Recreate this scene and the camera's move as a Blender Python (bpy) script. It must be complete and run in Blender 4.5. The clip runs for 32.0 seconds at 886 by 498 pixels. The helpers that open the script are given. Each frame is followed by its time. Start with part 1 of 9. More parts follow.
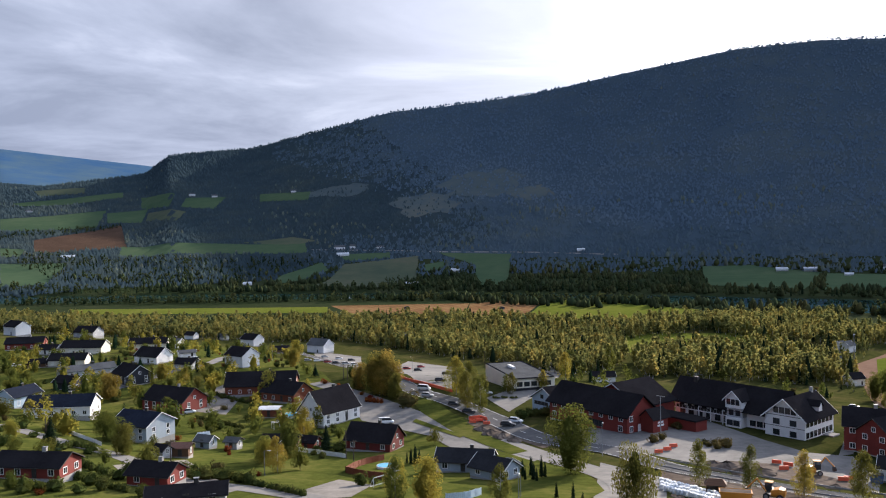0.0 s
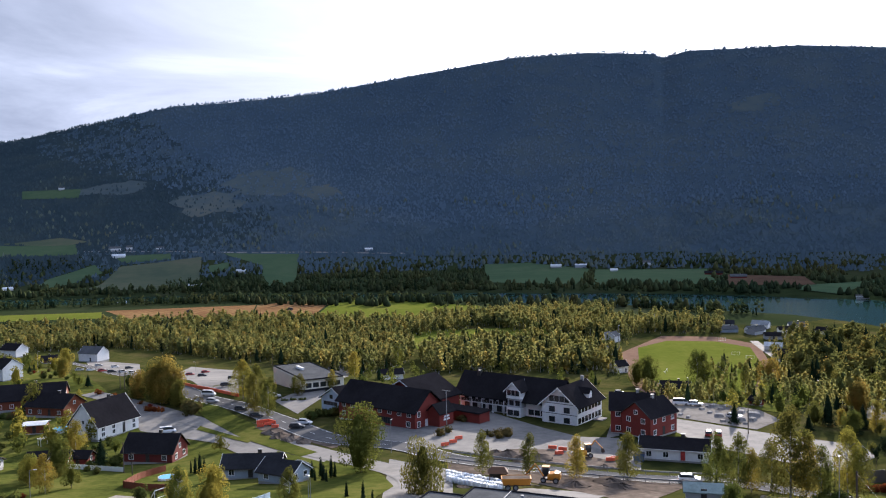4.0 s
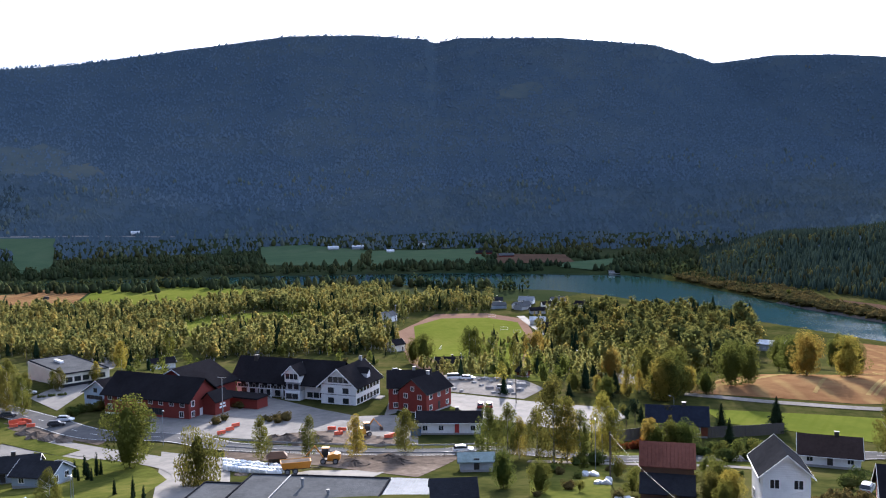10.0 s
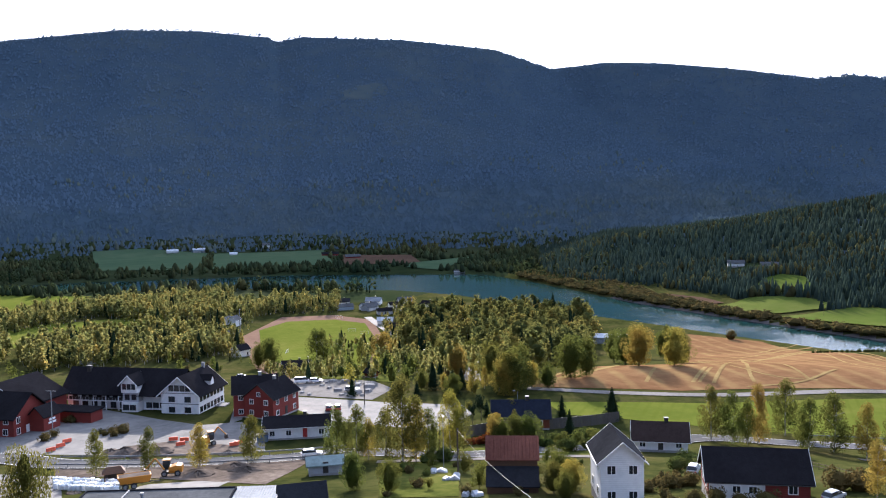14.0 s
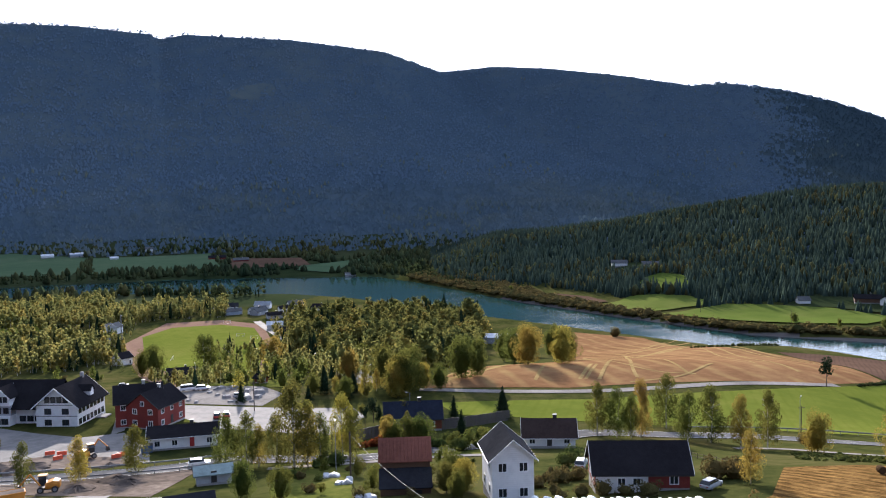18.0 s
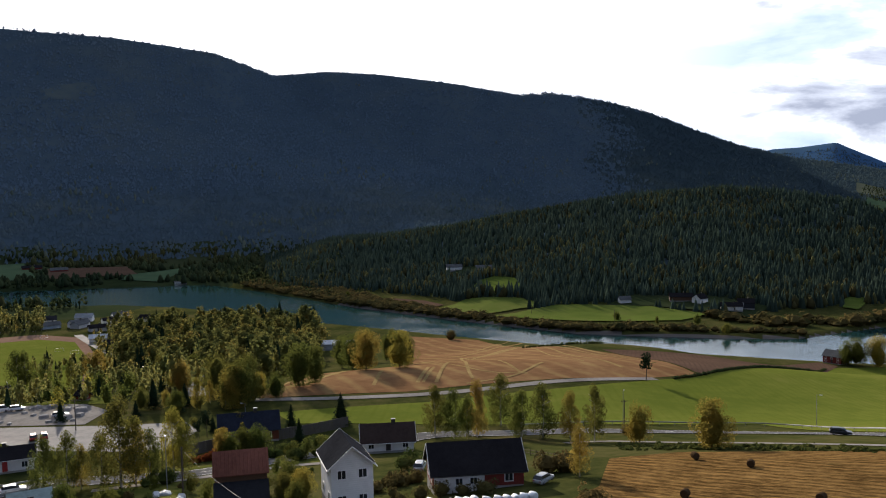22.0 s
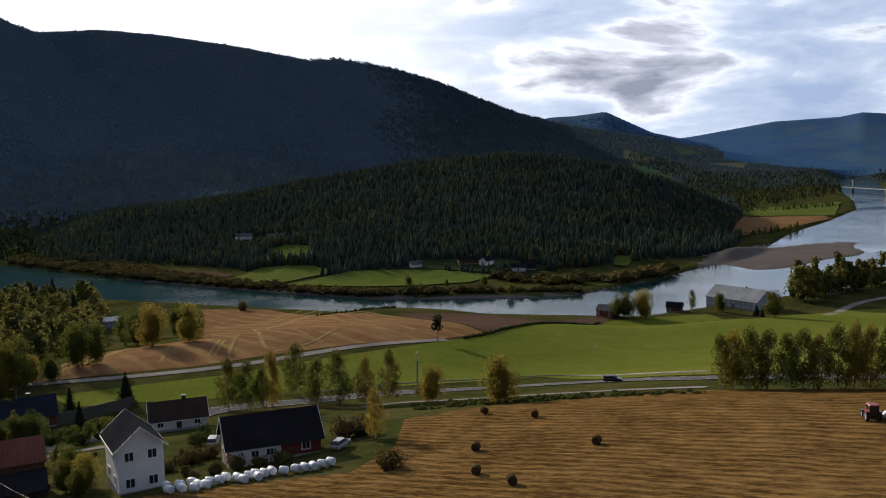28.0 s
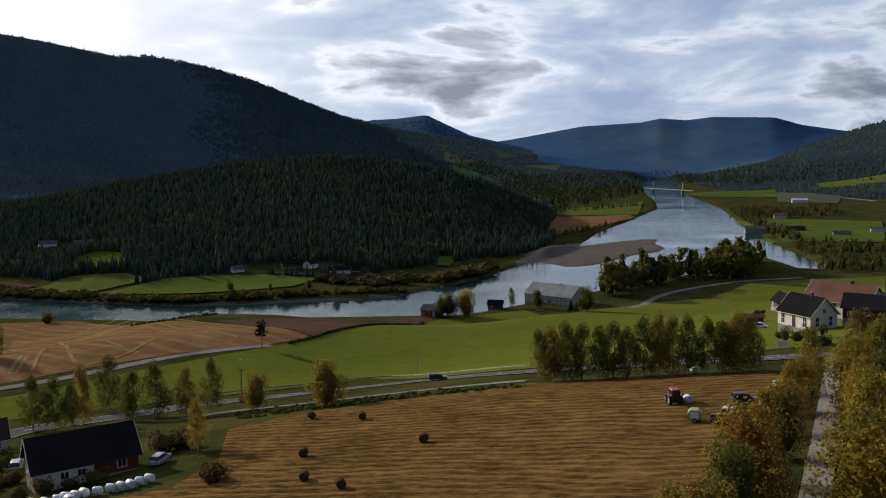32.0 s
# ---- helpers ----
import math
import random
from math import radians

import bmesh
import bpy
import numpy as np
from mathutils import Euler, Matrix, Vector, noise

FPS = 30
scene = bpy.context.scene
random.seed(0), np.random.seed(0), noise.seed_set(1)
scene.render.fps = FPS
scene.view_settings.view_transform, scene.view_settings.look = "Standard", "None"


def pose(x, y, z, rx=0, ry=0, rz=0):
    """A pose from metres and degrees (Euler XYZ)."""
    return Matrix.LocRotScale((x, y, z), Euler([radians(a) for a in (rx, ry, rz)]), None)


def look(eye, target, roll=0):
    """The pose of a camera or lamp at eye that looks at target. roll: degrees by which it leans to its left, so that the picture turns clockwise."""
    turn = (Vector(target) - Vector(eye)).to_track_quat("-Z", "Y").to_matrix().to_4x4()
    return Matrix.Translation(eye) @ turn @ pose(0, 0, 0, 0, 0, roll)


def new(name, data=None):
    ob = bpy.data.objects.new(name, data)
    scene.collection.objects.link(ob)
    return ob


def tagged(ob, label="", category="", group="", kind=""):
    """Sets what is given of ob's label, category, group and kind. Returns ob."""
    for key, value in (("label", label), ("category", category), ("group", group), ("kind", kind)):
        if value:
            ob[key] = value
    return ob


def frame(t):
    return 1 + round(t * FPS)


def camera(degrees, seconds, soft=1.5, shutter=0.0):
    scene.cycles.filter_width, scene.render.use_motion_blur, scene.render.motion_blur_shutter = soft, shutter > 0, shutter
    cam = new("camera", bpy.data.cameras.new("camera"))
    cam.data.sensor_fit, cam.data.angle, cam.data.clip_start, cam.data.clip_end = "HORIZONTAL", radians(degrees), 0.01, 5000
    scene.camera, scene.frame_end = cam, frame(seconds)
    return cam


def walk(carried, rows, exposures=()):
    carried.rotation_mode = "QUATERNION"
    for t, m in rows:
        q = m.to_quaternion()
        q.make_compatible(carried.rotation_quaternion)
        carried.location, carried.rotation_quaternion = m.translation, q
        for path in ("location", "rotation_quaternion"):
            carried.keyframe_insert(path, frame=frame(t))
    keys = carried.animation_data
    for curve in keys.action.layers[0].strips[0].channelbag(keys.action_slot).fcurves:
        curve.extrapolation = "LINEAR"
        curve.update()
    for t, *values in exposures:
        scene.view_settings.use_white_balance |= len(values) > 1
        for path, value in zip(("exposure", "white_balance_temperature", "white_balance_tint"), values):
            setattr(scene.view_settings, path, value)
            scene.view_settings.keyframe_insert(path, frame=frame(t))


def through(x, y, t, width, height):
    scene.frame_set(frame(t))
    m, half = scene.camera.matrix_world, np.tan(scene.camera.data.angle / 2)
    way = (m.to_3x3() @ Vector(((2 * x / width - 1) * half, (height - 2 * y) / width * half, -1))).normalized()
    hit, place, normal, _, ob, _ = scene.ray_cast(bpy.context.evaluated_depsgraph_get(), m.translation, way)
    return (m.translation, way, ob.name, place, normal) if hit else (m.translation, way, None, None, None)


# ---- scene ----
cam = camera(54.38, 32.0, soft=1.1)
EYE_Z = 95.0
# seconds, heading (clockwise), pitch, lean of the hovering camera
ROWS = [
    (0.0, 0.00, -1.83, -1.16), (0.5, 3.20, -1.88, -1.15), (1.0, 6.22, -1.92, -1.16), (1.5, 8.41, -1.93, -1.14),
    (2.0, 11.06, -1.95, -1.19), (2.5, 12.94, -1.93, -1.15), (3.0, 13.28, -1.93, -1.13), (3.5, 13.62, -1.92, -1.11),
    (5.5, 15.04, -3.33, -1.08), (6.0, 15.39, -3.46, -1.07), (6.5, 15.75, -3.46, -1.08), (7.0, 16.78, -3.48, -1.07),
    (7.5, 20.09, -3.51, -0.99), (8.0, 23.32, -3.55, -0.99), (8.5, 26.61, -3.56, -0.93), (9.0, 28.23, -3.53, -0.90),
    (9.5, 28.48, -3.57, -0.96), (10.0, 28.72, -3.60, -1.00), (10.5, 29.07, -3.62, -1.03), (11.0, 31.35, -3.65, -1.04),
    (11.5, 32.03, -3.67, -1.05), (12.0, 32.44, -3.66, -1.05), (12.5, 33.57, -3.65, -1.05), (13.0, 35.55, -3.69, -1.08),
    (13.5, 37.16, -3.72, -1.10), (14.0, 38.91, -3.72, -1.09), (14.5, 39.28, -3.73, -1.07), (16.5, 41.89, -3.76, -1.18),
    (17.0, 43.17, -3.74, -1.15), (17.5, 44.71, -3.73, -1.08), (18.0, 46.15, -3.72, -1.08), (18.5, 47.70, -3.70, -1.01),
    (19.0, 49.00, -3.67, -0.99), (19.5, 50.54, -3.65, -1.03), (20.0, 52.33, -3.64, -1.03), (20.5, 53.96, -3.63, -1.05),
    (21.0, 55.73, -3.61, -1.04), (21.5, 56.79, -3.57, -1.04), (22.0, 57.00, -3.55, -1.07), (22.5, 57.22, -3.52, -1.08),
    (23.0, 58.88, -3.50, -1.03), (23.5, 61.60, -3.50, -1.11), (24.0, 64.21, -3.47, -1.12), (24.5, 66.73, -3.47, -1.13),
    (25.0, 68.56, -3.44, -1.16), (25.5, 70.04, -3.43, -1.17), (27.5, 70.60, -6.02, -1.21), (28.0, 70.74, -6.02, -1.25),
    (28.5, 71.16, -6.02, -1.19), (29.0, 71.85, -6.01, -1.26), (29.5, 73.41, -6.04, -1.20), (30.0, 75.80, -6.05, -1.20),
    (30.5, 78.44, -6.08, -1.15), (31.0, 80.74, -6.12, -1.11), (31.5, 82.03, -6.10, -1.07), (32.0, 82.43, -6.11, -1.10),
]
walk(cam, [(t, pose(0, 0, EYE_Z, 90 + p, 0, -h) @ pose(0, 0, 0, 0, 0, r)) for t, h, p, r in ROWS],
     [(0.0, 1.1, 5900.0, 16.0), (8.0, 1.5, 5500.0, 18.0), (14.0, 1.66, 5500.0, 18.0), (20.0, 1.14, 5750.0, 17.0), (21.5, 0.68, 5950.0, 15.0), (23.0, 0.3, 6150.0, 14.0), (25.0, -0.12, 6150.0, 14.0), (28.0, 0.04, 6150.0, 14.0), (32.0, -0.18, 6150.0, 14.0)])

# ---- sky and sun ----
SUN_AZ, SUN_EL = 36.0, 18.0
sun = new("sun", bpy.data.lights.new("sun", "SUN"))
sun.data.energy, sun.data.angle, sun.data.color = 5.0, radians(0.6), (1.0, 0.86, 0.66)
sun_way = Vector((math.sin(radians(SUN_AZ)) * math.cos(radians(SUN_EL)), math.cos(radians(SUN_AZ)) * math.cos(radians(SUN_EL)), math.sin(radians(SUN_EL))))
sun.matrix_basis = look(sun_way * 3000, (0, 0, 0))


def node(tree, kind, **values):
    n = tree.nodes.new(kind)
    for key, value in values.items():
        if key in n.inputs:
            n.inputs[key].default_value = value
    return n


def ramp(tree, stops, interpolation="LINEAR"):
    n = tree.nodes.new("ShaderNodeValToRGB")
    n.color_ramp.interpolation = interpolation
    while len(n.color_ramp.elements) < len(stops):
        n.color_ramp.elements.new(0.5)
    for e, (p, c) in zip(n.color_ramp.elements, stops):
        e.position, e.color = p, (*c, 1) if len(c) == 3 else c
    return n


def build_sky():
    world = bpy.data.worlds.new("sky")
    scene.world = world
    world.use_nodes = True
    t = world.node_tree
    t.nodes.clear()
    lk = t.links.new
    sky = t.nodes.new("ShaderNodeTexSky")
    sky.sky_type, sky.sun_disc = "NISHITA", False
    sky.sun_elevation, sky.sun_rotation, sky.air_density, sky.dust_density = radians(SUN_EL), radians(SUN_AZ), 1.0, 0.4
    scaled = t.nodes.new("ShaderNodeVectorMath"); scaled.operation = "SCALE"; scaled.inputs["Scale"].default_value = 0.11
    lk(sky.outputs[0], scaled.inputs[0])
    co = t.nodes.new("ShaderNodeTexCoord")
    sep = t.nodes.new("ShaderNodeSeparateXYZ"); lk(co.outputs["Generated"], sep.inputs[0])
    # clouds lie in a flat layer: the way is divided by its height
    up = t.nodes.new("ShaderNodeMath"); up.operation = "ADD"; up.inputs[1].default_value = 0.09; lk(sep.outputs[2], up.inputs[0])
    mx = t.nodes.new("ShaderNodeMath"); mx.operation = "MAXIMUM"; mx.inputs[1].default_value = 0.03; lk(up.outputs[0], mx.inputs[0])
    dv = []
    for k in (0, 1):
        m = t.nodes.new("ShaderNodeMath"); m.operation = "DIVIDE"; lk(sep.outputs[k], m.inputs[0]); lk(mx.outputs[0], m.inputs[1]); dv.append(m)
    flat = t.nodes.new("ShaderNodeCombineXYZ"); lk(dv[0].outputs[0], flat.inputs[0]); lk(dv[1].outputs[0], flat.inputs[1])
    n1 = node(t, "ShaderNodeTexNoise", Scale=0.62, Detail=10.0, Roughness=0.58, Distortion=0.5); lk(flat.outputs[0], n1.inputs["Vector"])
    # how near the sky's point is to the sun
    dot = t.nodes.new("ShaderNodeVectorMath"); dot.operation = "DOT_PRODUCT"; dot.inputs[1].default_value = sun_way; lk(co.outputs["Generated"], dot.inputs[0])
    # the cover is thick away from the sun on the left, broken on the right
    side = t.nodes.new("ShaderNodeVectorMath"); side.operation = "DOT_PRODUCT"
    side.inputs[1].default_value = (-math.sin(radians(60)), math.cos(radians(60)), 0); lk(co.outputs["Generated"], side.inputs[0])
    more = t.nodes.new("ShaderNodeMath"); more.operation = "MULTIPLY_ADD"; more.inputs[1].default_value = 0.16; lk(side.outputs["Value"], more.inputs[0]); lk(n1.outputs[0], more.inputs[2])
    cover = ramp(t, [(0.36, (0.35, 0.35, 0.35)), (0.5, (1, 1, 1))]); lk(more.outputs[0], cover.inputs[0])
    thick = ramp(t, [(0.3, (0.75, 0.84, 1.0)), (0.46, (0.95, 0.98, 1.04)), (0.56, (0.72, 0.76, 0.84)), (0.72, (0.5, 0.54, 0.62))]); lk(more.outputs[0], thick.inputs[0])
    glow = ramp(t, [(0.72, (0, 0, 0)), (0.88, (0.12, 0.12, 0.12)), (0.95, (0.5, 0.5, 0.5)), (0.985, (1, 1, 1))]); lk(dot.outputs["Value"], glow.inputs[0])
    base = t.nodes.new("ShaderNodeMix"); base.data_type = "RGBA"
    lk(cover.outputs[0], base.inputs["Factor"]); lk(scaled.outputs[0], base.inputs["A"]); lk(thick.outputs[0], base.inputs["B"])
    # broken heaped clouds with pale blue gaps on the right
    tall = t.nodes.new("ShaderNodeMapping"); tall.inputs["Scale"].default_value = (5.2, 5.2, 17.0); lk(co.outputs["Generated"], tall.inputs[0])
    n2 = node(t, "ShaderNodeTexNoise", Scale=1.0, Detail=9.0, Roughness=0.55, Distortion=0.3); lk(tall.outputs[0], n2.inputs["Vector"])
    heaps = ramp(t, [(0.34, (1.1, 1.36, 1.75)), (0.46, (1.6, 1.8, 2.05)), (0.54, (2.5, 2.55, 2.6)), (0.59, (1.5, 1.56, 1.66)), (0.66, (0.8, 0.86, 1.0))]); lk(n2.outputs[0], heaps.inputs[0])
    right = ramp(t, [(0.5, (0, 0, 0)), (0.64, (1, 1, 1))])
    turn = t.nodes.new("ShaderNodeMath"); turn.operation = "MULTIPLY_ADD"; turn.inputs[1].default_value = -0.5; turn.inputs[2].default_value = 0.33; lk(side.outputs["Value"], turn.inputs[0]); lk(turn.outputs[0], right.inputs[0])
    broken = t.nodes.new("ShaderNodeMix"); broken.data_type = "RGBA"
    lk(right.outputs[0], broken.inputs["Factor"]); lk(base.outputs["Result"], broken.inputs["A"]); lk(heaps.outputs[0], broken.inputs["B"])
    veil = t.nodes.new("ShaderNodeMix"); veil.data_type = "RGBA"; veil.inputs["B"].default_value = (3.7, 3.6, 3.5, 1)
    # on the open side the thin cloud round the sun is white much farther out
    wide = ramp(t, [(0.74, (0, 0, 0)), (0.88, (0.5, 0.5, 0.5)), (0.95, (1, 1, 1))]); lk(dot.outputs["Value"], wide.inputs[0])
    sunward = ramp(t, [(0.4, (0, 0, 0)), (0.51, (1, 1, 1))]); lk(turn.outputs[0], sunward.inputs[0])
    open_side = t.nodes.new("ShaderNodeMath"); open_side.operation = "MULTIPLY"; lk(wide.outputs[0], open_side.inputs[0]); lk(sunward.outputs[0], open_side.inputs[1])
    most = t.nodes.new("ShaderNodeMath"); most.operation = "MAXIMUM"; lk(open_side.outputs[0], most.inputs[0]); lk(glow.outputs[0], most.inputs[1])
    lk(most.outputs[0], veil.inputs["Factor"]); lk(broken.outputs["Result"], veil.inputs["A"])
    # the sky away from the sun is darker and bluer
    away = ramp(t, [(0.0, (0.34, 0.42, 0.58)), (0.5, (0.5, 0.56, 0.66)), (0.8, (0.9, 0.92, 0.95)), (0.9, (1, 1, 1))])
    half = t.nodes.new("ShaderNodeMath"); half.operation = "MULTIPLY_ADD"; half.inputs[1].default_value, half.inputs[2].default_value = 0.5, 0.5; lk(dot.outputs["Value"], half.inputs[0]); lk(half.outputs[0], away.inputs[0])
    dim = t.nodes.new("ShaderNodeMix"); dim.data_type, dim.blend_type = "RGBA", "MULTIPLY"; dim.inputs["Factor"].default_value = 1.0
    lk(veil.outputs["Result"], dim.inputs["A"]); lk(away.outputs[0], dim.inputs["B"])
    bg = t.nodes.new("ShaderNodeBackground"); bg.inputs[1].default_value = 0.42; lk(dim.outputs["Result"], bg.inputs[0])
    out = t.nodes.new("ShaderNodeOutputWorld"); lk(bg.outputs[0], out.inputs[0])


build_sky()

# ---- materials ----
def material(name, colours, scale=1.0, rough=0.85, bump=0.3, detail=6.0, metal=0.0, coat=None, per="", spread=0.0, spec=None, bump_scale=None):
    """A surface of two or three colours mixed by noise at two scales, with fine relief. per: 'object' or 'island' varies its value piece by piece."""
    m = bpy.data.materials.new(name)
    m.use_nodes = True
    t = m.node_tree
    b = t.nodes["Principled BSDF"]
    lk = t.links.new
    co = t.nodes.new("ShaderNodeTexCoord")
    n1 = node(t, "ShaderNodeTexNoise", Scale=scale, Detail=detail, Roughness=0.68)
    n2 = node(t, "ShaderNodeTexNoise", Scale=scale * 0.13, Detail=3.0, Roughness=0.5)
    pos = t.nodes.new("ShaderNodeNewGeometry")
    lk(pos.outputs["Position"], n1.inputs["Vector"]); lk(pos.outputs["Position"], n2.inputs["Vector"])
    mean = t.nodes.new("ShaderNodeMix"); mean.data_type = "FLOAT"; mean.inputs[0].default_value = 0.5
    lk(n1.outputs[0], mean.inputs[2]); lk(n2.outputs[0], mean.inputs[3])
    k = len(colours)
    r = ramp(t, [(0.36 + 0.28 * i / max(1, k - 1), c) for i, c in enumerate(colours)]); lk(mean.outputs[0], r.inputs[0])
    last = r.outputs[0]
    if per:
        if per == "object":
            rnd = t.nodes.new("ShaderNodeObjectInfo").outputs["Random"]
        else:
            rnd = pos.outputs["Random Per Island"]
        hsv = t.nodes.new("ShaderNodeHueSaturation")
        for sock, lo, hi in (("Value", 1 - spread, 1 + spread), ("Hue", 0.5 - spread * 0.05, 0.5 + spread * 0.05)):
            mp = t.nodes.new("ShaderNodeMapRange"); mp.inputs[3].default_value, mp.inputs[4].default_value = lo, hi
            lk(rnd, mp.inputs[0]); lk(mp.outputs[0], hsv.inputs[sock])
        lk(last, hsv.inputs["Color"]); last = hsv.outputs[0]
    lk(last, b.inputs["Base Color"])
    b.inputs["Roughness"].default_value, b.inputs["Metallic"].default_value = rough, metal
    b.inputs["Specular IOR Level"].default_value = (0.0 if rough > 0.89 else 0.03 if rough > 0.8 else 0.25) if spec is None else spec
    if bump:
        n3 = node(t, "ShaderNodeTexNoise", Scale=bump_scale or scale * 3, Detail=4.0)
        lk(pos.outputs["Position"], n3.inputs["Vector"])
        bp = node(t, "ShaderNodeBump", Strength=bump, Distance=0.1); lk(n3.outputs[0], bp.inputs["Height"]); lk(bp.outputs[0], b.inputs["Normal"])
    return m


MAT = {}
MAT["meadow"] = material("meadow", [(0.02, 0.026, 0.009), (0.046, 0.05, 0.015), (0.078, 0.067, 0.027)], 0.3, 0.95, detail=10.0, bump=0.8)
MAT["lawn"] = material("lawn", [(0.034, 0.045, 0.011), (0.07, 0.08, 0.018), (0.115, 0.11, 0.031)], 0.4, 0.95, detail=10.0, bump=0.7)
MAT["bright_grass"] = material("bright_grass", [(0.084, 0.105, 0.017), (0.106, 0.124, 0.021), (0.135, 0.138, 0.031)], 0.12, 0.95)
# fields under the mountain: shade and haze dulled into the green
MAT["hazed_far_grass"] = material("hazed_far_grass", [(0.044, 0.076, 0.043), (0.058, 0.092, 0.05), (0.074, 0.104, 0.058)], 0.03, 0.95)
# the blue of distant air is put into this ground colour
MAT["hazed_forest_floor"] = material("hazed_forest_floor", [(0.042, 0.066, 0.09), (0.052, 0.077, 0.1), (0.066, 0.088, 0.098)], 0.012, 0.95)
MAT["stubble"] = material("stubble", [(0.125, 0.068, 0.033), (0.165, 0.092, 0.045), (0.21, 0.13, 0.062)], 0.2, 0.95)
MAT["mown"] = material("mown", [(0.034, 0.02, 0.008), (0.062, 0.036, 0.013), (0.108, 0.066, 0.025)], 1.4, 0.95)
MAT["river_meadow"] = material("river_meadow", [(0.058, 0.085, 0.018), (0.08, 0.108, 0.022), (0.11, 0.125, 0.034)], 0.03, 0.95)
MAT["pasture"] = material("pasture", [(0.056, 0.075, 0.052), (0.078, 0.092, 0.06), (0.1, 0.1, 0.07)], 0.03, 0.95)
MAT["track_pale"] = material("track_pale", [(0.17, 0.115, 0.052), (0.23, 0.165, 0.07), (0.3, 0.22, 0.096)], 1.2, 0.95)
MAT["tilled"] = material("tilled", [(0.07, 0.045, 0.032), (0.1, 0.065, 0.045)], 0.2, 0.95)
MAT["asphalt"] = material("asphalt", [(0.075, 0.075, 0.078), (0.105, 0.105, 0.107), (0.135, 0.132, 0.128)], 0.4, 0.9)
MAT["old_asphalt"] = material("old_asphalt", [(0.12, 0.117, 0.113), (0.175, 0.17, 0.163), (0.225, 0.215, 0.2)], 0.35, 0.85)
MAT["gravel"] = material("gravel", [(0.15, 0.138, 0.125), (0.2, 0.188, 0.17), (0.26, 0.24, 0.22)], 0.8, 0.95)
MAT["dirt"] = material("dirt", [(0.06, 0.05, 0.042), (0.11, 0.09, 0.075), (0.18, 0.15, 0.125)], 0.6, 0.95, bump=0.6)
MAT["sandbar"] = material("sandbar", [(0.09, 0.08, 0.074), (0.135, 0.12, 0.11)], 0.05, 0.95)
MAT["track_red"] = material("track_red", [(0.15, 0.095, 0.07), (0.21, 0.14, 0.1)], 0.3, 0.95)
# raised and blued in place of the haze over the mountain
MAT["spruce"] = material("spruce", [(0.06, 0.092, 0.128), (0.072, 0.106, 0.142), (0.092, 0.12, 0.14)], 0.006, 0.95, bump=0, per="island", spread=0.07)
MAT["far_birch"] = material("far_birch", [(0.05, 0.058, 0.028), (0.1, 0.085, 0.03)], 0.05, 0.95, bump=0, per="island", spread=0.4)
# birches greyed towards blue, distance haze mixed into their leaf colour
MAT["hazed_hill_birch"] = material("hazed_hill_birch", [(0.055, 0.08, 0.08), (0.08, 0.1, 0.082), (0.11, 0.115, 0.08)], 0.03, 0.95, bump=0, per="island", spread=0.22)
# lower slopes: a weaker dose of the painted haze blue
MAT["hazed_slope_spruce"] = material("hazed_slope_spruce", [(0.05, 0.078, 0.1), (0.062, 0.09, 0.11), (0.084, 0.106, 0.106)], 0.012, 0.95, bump=0, per="island", spread=0.12)
MAT["dark_spruce"] = material("dark_spruce", [(0.022, 0.036, 0.028), (0.036, 0.051, 0.036)], 0.05, 0.95, bump=0, per="island", spread=0.3)
MAT["far_broadleaf"] = material("far_broadleaf", [(0.022, 0.034, 0.018), (0.04, 0.05, 0.022), (0.07, 0.066, 0.024)], 0.03, 0.95, bump=0, per="island", spread=0.3)
# copies of the spruce and its floor, darkened in place of cloud shade
MAT["shaded_valley_spruce"] = material("shaded_valley_spruce", [(0.028, 0.045, 0.056), (0.037, 0.057, 0.066), (0.054, 0.07, 0.066)], 0.012, 0.95, bump=0, per="island", spread=0.14)
MAT["shaded_valley_floor"] = material("shaded_valley_floor", [(0.026, 0.041, 0.052), (0.034, 0.051, 0.06), (0.045, 0.061, 0.058)], 0.012, 0.95)
# brownish-green felled ground, blued by the same painted haze as the slopes
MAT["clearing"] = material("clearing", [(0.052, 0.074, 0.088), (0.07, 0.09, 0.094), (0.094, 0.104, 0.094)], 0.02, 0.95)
# farthest hills: aerial blue painted as the base colour
MAT["hazed_far_hills"] = material("hazed_far_hills", [(0.03, 0.074, 0.155), (0.042, 0.094, 0.185), (0.07, 0.118, 0.165)], 0.006, 0.95, bump=0)


